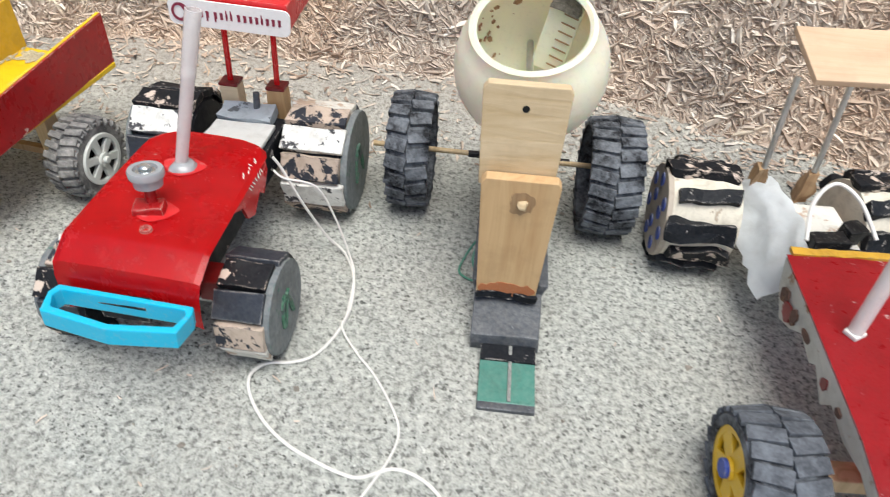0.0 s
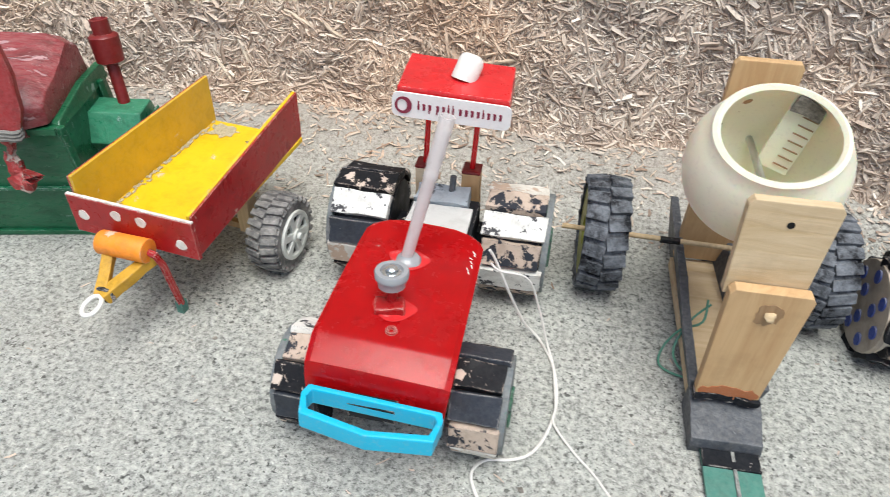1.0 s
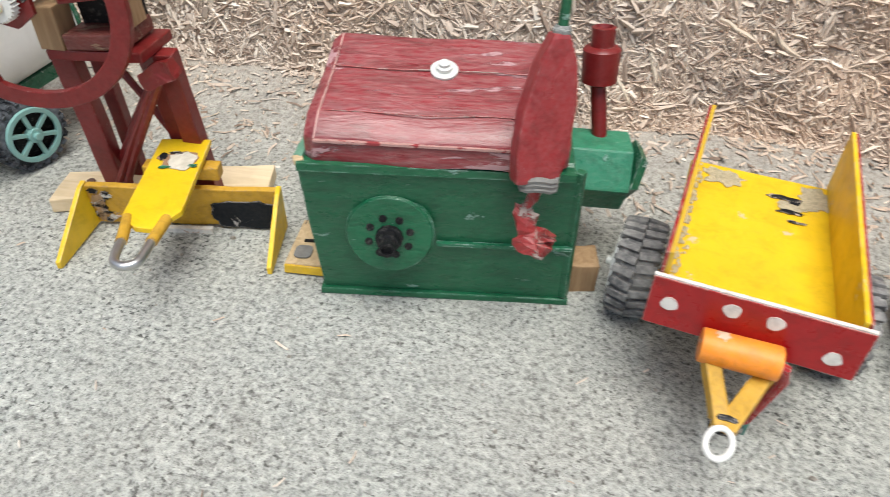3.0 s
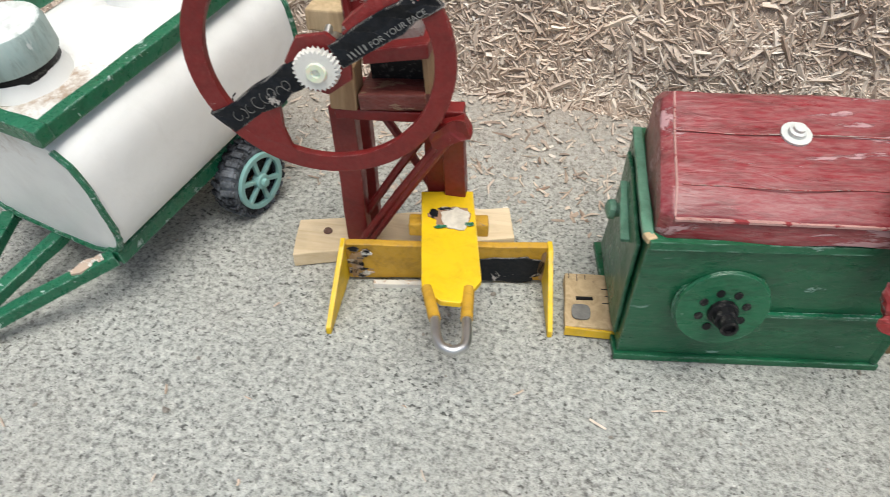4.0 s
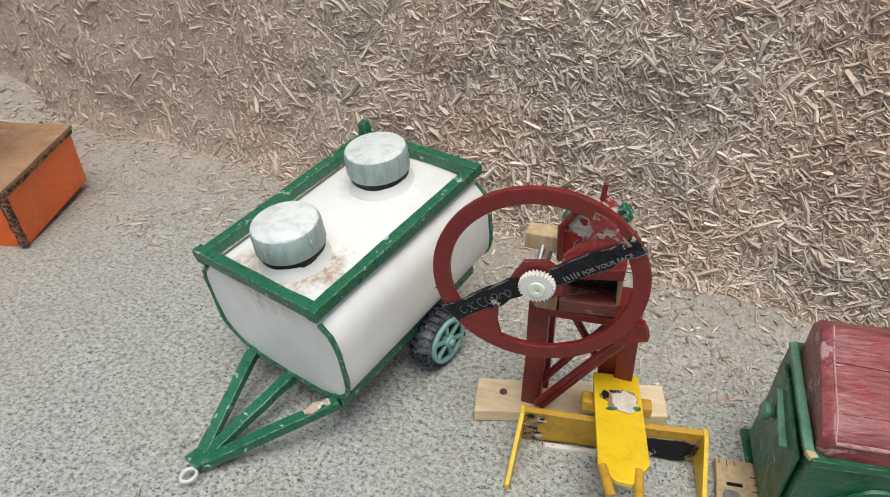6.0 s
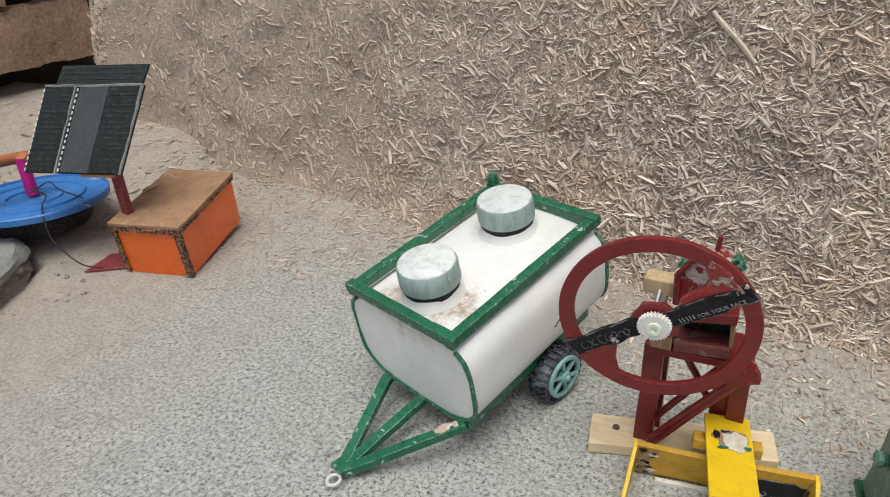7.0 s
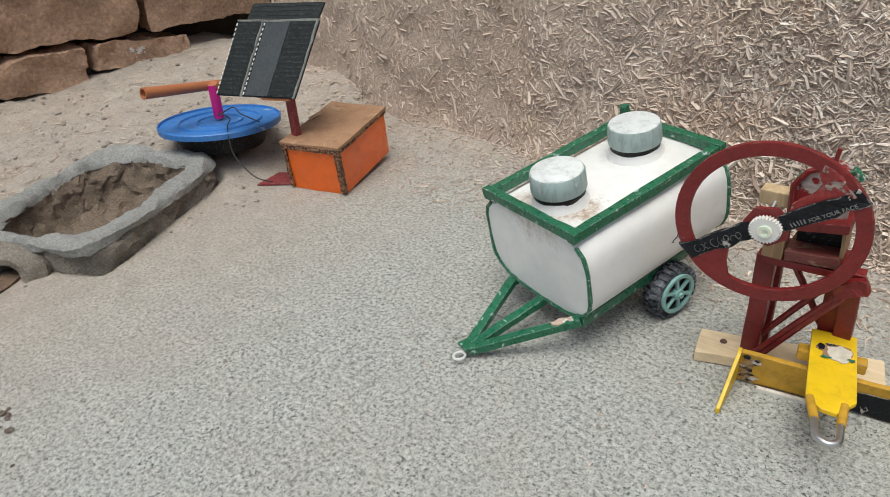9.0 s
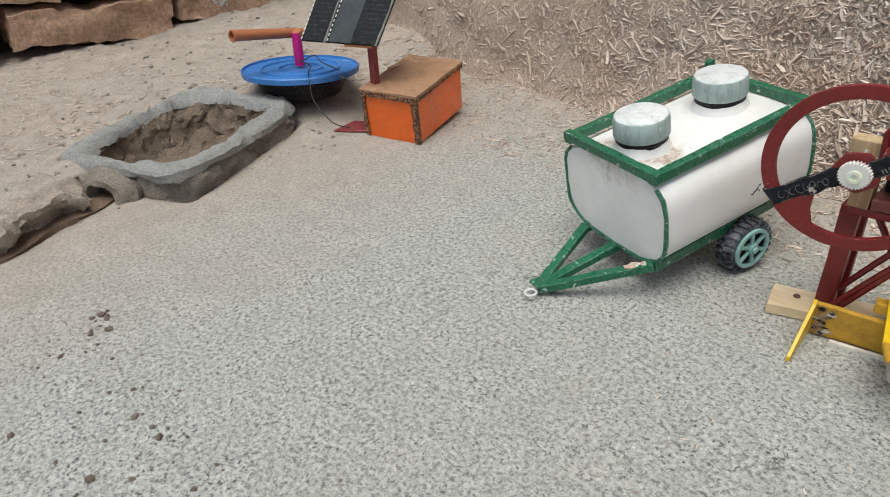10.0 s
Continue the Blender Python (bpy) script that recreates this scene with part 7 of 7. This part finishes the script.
# ---- white water tanker ----
def tanker():
    t = thing("toy_tanker", "homemade white toy water tanker with green trim and two caps", "toy tanker", place(-9.189, 2.774, 0.04, 0, 0, -0.03, 1.004))
    # the tank slopes up towards the rear: its frame starts at the middle of the front's top edge
    bx = place(0.238, 0.587, 1.136, 9.25, -1.2, -12.5)
    L = 1.735

    def outline(k=1.0, grow=0.0):
        pts = []
        hw, h = 0.665 + grow, 0.89
        for i in range(40):
            a = 2 * math.pi * i / 40
            c, s = math.cos(a), math.sin(a)
            e = 4.2 if s > 0 else (3.4 if c > 0 else 3.0)
            q = (abs(c) ** e + abs(s) ** e) ** (-1 / e)
            pts.append((hw * c * q, -h / 2 + (h / 2 + grow) * s * q))
        return pts
    bm = B()
    skin(bm, [[(x * k, y, -0.45 + (z + 0.45) * k) for x, z in outline()] for y, k in ((0.0, 0.975), (0.02, 1.0), (L - 0.02, 1.0), (L, 0.975))])
    tank = part("tank", bm, M_TANKS, t, "white painted rounded tank", smooth=True, at=bx)
    for y in (0.0, L):
        bm = B()
        tube(bm, [(x, y, z) for x, z in outline(grow=-0.002)][15:] + [(x, y, z) for x, z in outline(grow=-0.002)][:6], 0.02, 6)
        rough_up(bm, 0.01, 6, y)
        part("end_bead", bm, M_TRIM, tank, "green painted bead")
    for s in (-1, 1):
        bm = B()
        box(bm, (s * 0.545, L / 2, 0.035), (0.085, L + 0.08, 0.09))
        cut_up(bm, 0.2)
        rough_up(bm, 0.008, 5, s)
        part("top_rail", bm, M_TRIM, tank, "green painted stick rail", bevel=0.01)
    for y in (0.0, L):
        bm = B()
        box(bm, (0.0, y, 0.05), (1.20, 0.085, 0.09))
        cut_up(bm, 0.2)
        rough_up(bm, 0.008, 5, y + 3)
        part("cross_rail", bm, M_TRIM, tank, "green painted stick rail", bevel=0.01)
    for k, (dy, dz, ll, tilt) in enumerate(((0.0, 0.0, 0.05, 20), (0.03, 0.02, 0.035, 70), (-0.03, -0.02, 0.03, -30), (0.055, 0.045, 0.03, 10), (0.05, -0.01, 0.025, -60))):
        bm = B()
        box(bm, (0.666, 1.025 + dy, -0.50 + dz), (0.006, ll, 0.009), rot(tilt))
        part("dark_mark", bm, M_WIREK, tank)
    bm = B()
    box(bm, (-0.545, L, 0.10), (0.075, 0.075, 0.16), rot(4, -5))
    cut_up(bm, 0.06)
    rough_up(bm, 0.012, 9)
    part("corner_stub", bm, M_TRIM, tank, bevel=0.008)
    for k, y in enumerate((0.396, 1.372)):
        bm = B()
        cap = V((0.008 - 0.05 * k, y - 0.048 + 0.005 * k, 0.015))
        lathe(bm, cap, (0, 0, 1), [(-0.02, 0.262), (0.012, 0.245), (0.04, 0.236), (0.062, 0.228), (0.066, 0.0)], 28)
        rough_up(bm, 0.014, 6, k)
        part("glue_ring", bm, M_TANK, tank, "smeared white glue ring", smooth=True)
        # neck coloured black: the shade under the cap's edge is painted in
        bm = B()
        lathe(bm, cap, (0, 0, 1), [(0.03, 0.226), (0.14, 0.226)], 28)
        part("neck", bm, M_DARK, tank, "neck, blackened for the shade in the gap", smooth=True)
        bm = B()
        ridges = 72
        rings = []
        for h, rr, tooth in ((0.108, 0.236, 0), (0.118, 0.241, 1), (0.265, 0.238, 1), (0.29, 0.229, 0)):
            rings.append([cap + V((math.cos(a) * (rr + (0.003 if tooth and i % 2 else 0)), math.sin(a) * (rr + (0.003 if tooth and i % 2 else 0)), h)) for i, a in enumerate(2 * math.pi * j / ridges for j in range(ridges))])
        skin(bm, rings)
        c = part("cap", bm, M_CAP, tank, "grey-green screw cap", smooth=True)
        bm = B()
        lathe(bm, cap + V((0, 0, 0.291)), (0, 0, 1), [(0, 0.227), (0.008, 0.213), (0.009, 0)], 40)
        part("cap_top", bm, M_CAPTOP, c, "cap top, paler than its sides", smooth=True)
    # chassis, drawbar and ring
    def w(x, y, z):
        v = bx @ (V((x, y, z)) * U)
        return V(v) / U
    rail_r0, rail_r1 = w(0.52, -0.02, -0.855), w(0.50, L * 0.93, -0.88)
    rail_l0, rail_l1 = w(-0.40, -0.02, -0.88), w(-0.42, L * 0.93, -0.88)
    apex = V((0.065, -0.11, 0.03))
    for a, b in ((rail_r0, rail_r1), (rail_l0, rail_l1)):
        bm = B()
        bar(bm, a, b, 0.09, 0.10)
        part("chassis_rail", bm, M_TRIM, t, bevel=0.01)
    for b in (rail_r0, rail_l0, w(0.0, 0.05, -0.92)):
        bm = B()
        bar(bm, apex + (b - apex).normalized() * 0.03, b, 0.085, 0.075)
        cut_up(bm, 0.2)
        rough_up(bm, 0.006, 6)
        part("drawbar", bm, M_TRIM, t, "green painted stick", bevel=0.008)
    bm = B()
    box(bm, apex + V((0.0, 0.03, 0.05)), (0.14, 0.12, 0.03), rot(0, 0, -14))
    part("tie_plate", bm, M_TRIM, t, bevel=0.008)
    bm = B()
    tube(bm, [apex + V((0.005 + 0.047 * math.cos(k), -0.08 + 0.056 * math.sin(k), 0.0)) for k in (2 * math.pi * i / 20 for i in range(20))], 0.013, 8, True)
    part("hitch_ring", bm, M_RIM, t, "pale grey wire ring", smooth=True)
    # peeled patch of the drawbar's paint, added as a thin whitish lump
    bm = B()
    dq = (rail_r0 - apex).normalized()
    bar(bm, rail_r0 - dq * 0.26 + V((0, 0, 0.045)), rail_r0 - dq * 0.06 + V((0, 0, 0.036)), 0.055, 0.012)
    cut_up(bm, 0.03)
    rough_up(bm, 0.022, 15)
    part("peeled_spot", bm, M_WHITEQ, t, "whitish peeled patch on the drawbar", smooth=True)
    # axle and wheels
    for s, c in ((1, V((1.10, 1.59, 0.235))), (-1, V((0.22, 1.78, 0.235)))):
        wheel = tyre_wheel(t, c, 0.262, 0.17, s, 24, M_TYRE, M_RIMT, 6, fat=0.24, lug_h=0.03, inset=0.0)
        wheel.matrix_basis = place(*c, 0, 0, -14.5)
    bm = B()
    bar(bm, (1.16, 1.56, 0.23), (0.26, 1.77, 0.23), 0.05, 0.05)
    part("axle", bm, M_WOODB, t)
    for x, y in ((1.02, 1.63), (0.38, 1.78)):
        bm = B()
        box(bm, (x, y, 0.30), (0.1, 0.14, 0.24), rot(0, 0, -12.5))
        part("axle_block", bm, M_TRIM, t, bevel=0.01)


tanker()


# ---- orange cardboard box, solar panel, lid and pump ----
def carton():
    t = thing("cardboard_box", "small corrugated cardboard box wrapped in orange tape", "box", place(-13.015, 3.994, 0, 5, 0, 20.20, 0.993))
    w, d, h = 0.85, 1.30, 0.67
    bm = B()
    box(bm, (0, d / 2, h / 2), (w, d, h))
    cut_up(bm, 0.3)
    rough_up(bm, 0.015, 2.5)
    part("body", bm, M_BOXORANGE, t, "orange tape over cardboard", bevel=0.012)
    bm = B()
    box(bm, (0, d / 2, h + 0.02), (w + 0.06, d + 0.05, 0.045))
    cut_up(bm, 0.3)
    rough_up(bm, 0.012, 2.0, 5)
    part("lid", bm, M_CARD, t, "bare brown cardboard top", bevel=0.006)
    bm = B()
    prism(bm, [(-w / 2 + 0.02 + 0.05 * math.cos(k) + 0.02 * math.sin(3 * k), d * 0.62 + 0.15 * math.sin(k), h + 0.05) for k in (2 * math.pi * i / 16 for i in range(16))], (0, 0, 0.004))
    part("brown_stain", bm, M_WOODB, t, "dark brown stain on the cardboard")
    bm = B()
    bar(bm, (w / 2 - 0.01, -0.012, 0.03), (w / 2 - 0.01, -0.012, h), 0.085, 0.05, (0, 1, 0))
    bar(bm, (-w / 2 + 0.0, -0.01, h - 0.02), (w / 2 + 0.02, -0.012, h - 0.02), 0.045, 0.07)
    bar(bm, (w / 2 + 0.008, 0, h - 0.02), (w / 2 + 0.008, d, h - 0.02), 0.045, 0.06)
    bar(bm, (-w / 2 + 0.012, -0.01, 0.03), (-w / 2 + 0.012, -0.01, h), 0.05, 0.04, (0, 1, 0))
    cut_up(bm, 0.035)
    rough_up(bm, 0.012, 24)
    part("corrugated_edge", bm, M_CARDEDGE, t, "torn corrugated cardboard edge")


carton()
bm = B()
prism(bm, [(-0.3, -0.2, 0), (0.3, 0.05, 0), (0.3, 0.35, 0), (-0.25, 0.25, 0)], (0, 0, 0.03))
solid("red_board", bm, M_RUSTBASE, "dusty dark red board under the cardboard box", "board", place(-13.62, 3.82, 0.015, 0, 0, 20), bevel=0.006)


def solar():
    t = thing("toy_solar_panel", "homemade toy solar panel of dark card on a red post", "solar panel", place(-13.408, 4.052, 0, 0, 0, -0.84, 1.002))
    bm = B()
    bar(bm, (-0.02, 0.0, 0.0), (0.05, -0.05, 1.3), 0.11, 0.09, (0, 1, 0))
    part("post", bm, M_RUSTBASE, t, "dark red post", bevel=0.008)
    c = V((-0.29, -0.08, 1.70))
    ex, ey = V((0.945, 0.32, 0.05)).normalized(), V((0.06, 0.5, 0.86)).normalized()
    r = Matrix((ex, ey, ex.cross(ey).normalized())).transposed()
    w, h = 1.30, 1.02
    bm = B()
    box(bm, c, (w, h, 0.035), r)
    panel = part("panel", bm, M_PANEL, t, "black ribbed card panel", bevel=0.006)
    # the middle cell is painted lighter for the glare on it
    for x0, x1, m in ((-0.64, -0.25, M_PANEL), (-0.165, 0.215, M_PANELL), (0.225, 0.64, M_PANEL)):
        bm = B()
        box(bm, c + r @ V(((x0 + x1) / 2, 0, 0.024)), (x1 - x0, h * 0.97, 0.012), r)
        part("cell", bm, m, panel)
        if m is M_PANEL:
            for k in range(16):
                bm = B()
                box(bm, c + r @ V(((x0 + x1) / 2, -h * 0.46 + k * h * 0.061, 0.031)), (x1 - x0 - 0.03, 0.022, 0.005), r)
                part("rib", bm, M_PANEL, panel)
    for x in (-0.645, -0.185):
        for k in range(15):
            bm = B()
            box(bm, c + r @ V((x, -h * 0.46 + k * h * 0.065, 0.034)), (0.016, 0.036, 0.006), r)
            part("stitch", bm, M_WHITE, panel)
    for a, b in (((-w / 2, h / 2), (w / 2, h / 2)), ((w / 2 - 0.012, h / 2), (w / 2 - 0.012, -h / 2)), ((-0.228, -h / 2), (-0.228, h / 2))):
        bm = B()
        bar(bm, c + r @ V((*a, 0.026)), c + r @ V((*b, 0.026)), 0.034 if a[0] > 0 else 0.024, 0.02)
        cut_up(bm, 0.05)
        rough_up(bm, 0.012, 14, a[0])
        part("worn_edge", bm, M_CEMENT, panel)
    ey2 = V((-0.03, 0.36, 0.44)).normalized()
    q = Matrix((ex, ey2, ex.cross(ey2).normalized())).transposed()
    c2 = c + r @ V((0.03, h / 2, 0.0)) + q @ V((0.02, 0.115, 0.0))
    bm = B()
    box(bm, c2, (1.14, 0.26, 0.03), q)
    upper = part("upper_panel", bm, M_PANEL, t, "second black ribbed card panel", bevel=0.005)
    for k in range(4):
        bm = B()
        box(bm, c2 + q @ V((0, -0.1 + k * 0.065, 0.017)), (1.08, 0.024, 0.005), q)
        part("rib", bm, M_PANEL, upper)
    bm = B()
    bar(bm, c + r @ V((0.1, -h / 2 - 0.01, -0.02)), c + r @ V((0.55, -h / 2 - 0.01, -0.02)), 0.03, 0.03)
    part("ledge", bm, M_PIPE, t)


solar()


def pump():
    t = thing("toy_well", "toy well pump of a blue lid on a dark pot", "toy well", place(-15.070, 3.803, 0.27, -4, -3, -0.45, 0.994))
    bm = B()
    lathe(bm, (0, 0, 0.0), (0, 0, 1), [(0, 0.6), (0.18, 0.68), (0.33, 0.7), (0.34, 0.0)], 40)
    part("pot", bm, M_DARK, t, "black pot under the lid", smooth=True)
    bm = B()
    lathe(bm, (0, 0, 0.30), (0, 0, 1), [(0, 0.84), (0.0, 0.895), (0.075, 0.90), (0.09, 0.888), (0.09, 0.875), (0.055, 0.87), (0.055, 0.62), (0.085, 0.612), (0.085, 0.585), (0.055, 0.577), (0.055, 0.35), (0.08, 0.342), (0.08, 0.318), (0.055, 0.31), (0.055, 0.0)], 64)
    part("lid", bm, M_LID, t, "scuffed blue plastic lid", smooth=True)
    bm = B()
    cyl(bm, (-0.04, 0.02, 0.40), (0.0, -0.01, 0.90), 0.075, n=18)
    part("riser", bm, M_PINK, t, "magenta plastic riser pipe", smooth=True)
    bm = B()
    a, b = V((-0.12, 0.16, 0.86)), V((0.06, -1.06, 0.98))
    d = (b - a).normalized()
    ln = (b - a).length
    lathe(bm, a, d, [(0, 0.07), (ln, 0.082), (ln, 0.06), (0.05, 0.05)], 20, close=True)
    part("spout", bm, M_PIPE, t, "brown plastic spout pipe", smooth=True)
    bm = B()
    cyl(bm, (-0.02, 0.03, 0.82), (0.0, -0.01, 0.92), 0.082, n=14)
    part("elbow", bm, M_PIPE, t, bevel=0.02, smooth=True)
    bm = B()
    tube(bm, smooth_path([(0.08, -0.05, 0.47), (0.22, -0.1, 0.5), (0.28, 0.1, 0.58), (0.45, 0.12, 0.5), (0.8, 0.2, 0.42)], 5), 0.009, 6)
    tube(bm, smooth_path([(0.1, -0.05, 0.5), (0.32, 0.0, 0.44), (0.6, -0.2, 0.43), (0.85, -0.34, 0.34), (1.0, -0.38, 0.1), (1.3, -0.3, -0.16), (1.6, -0.2, -0.2)], 6), 0.009, 6)
    part("wire", bm, M_WIREK, t, "thin black wires", smooth=True)


pump()
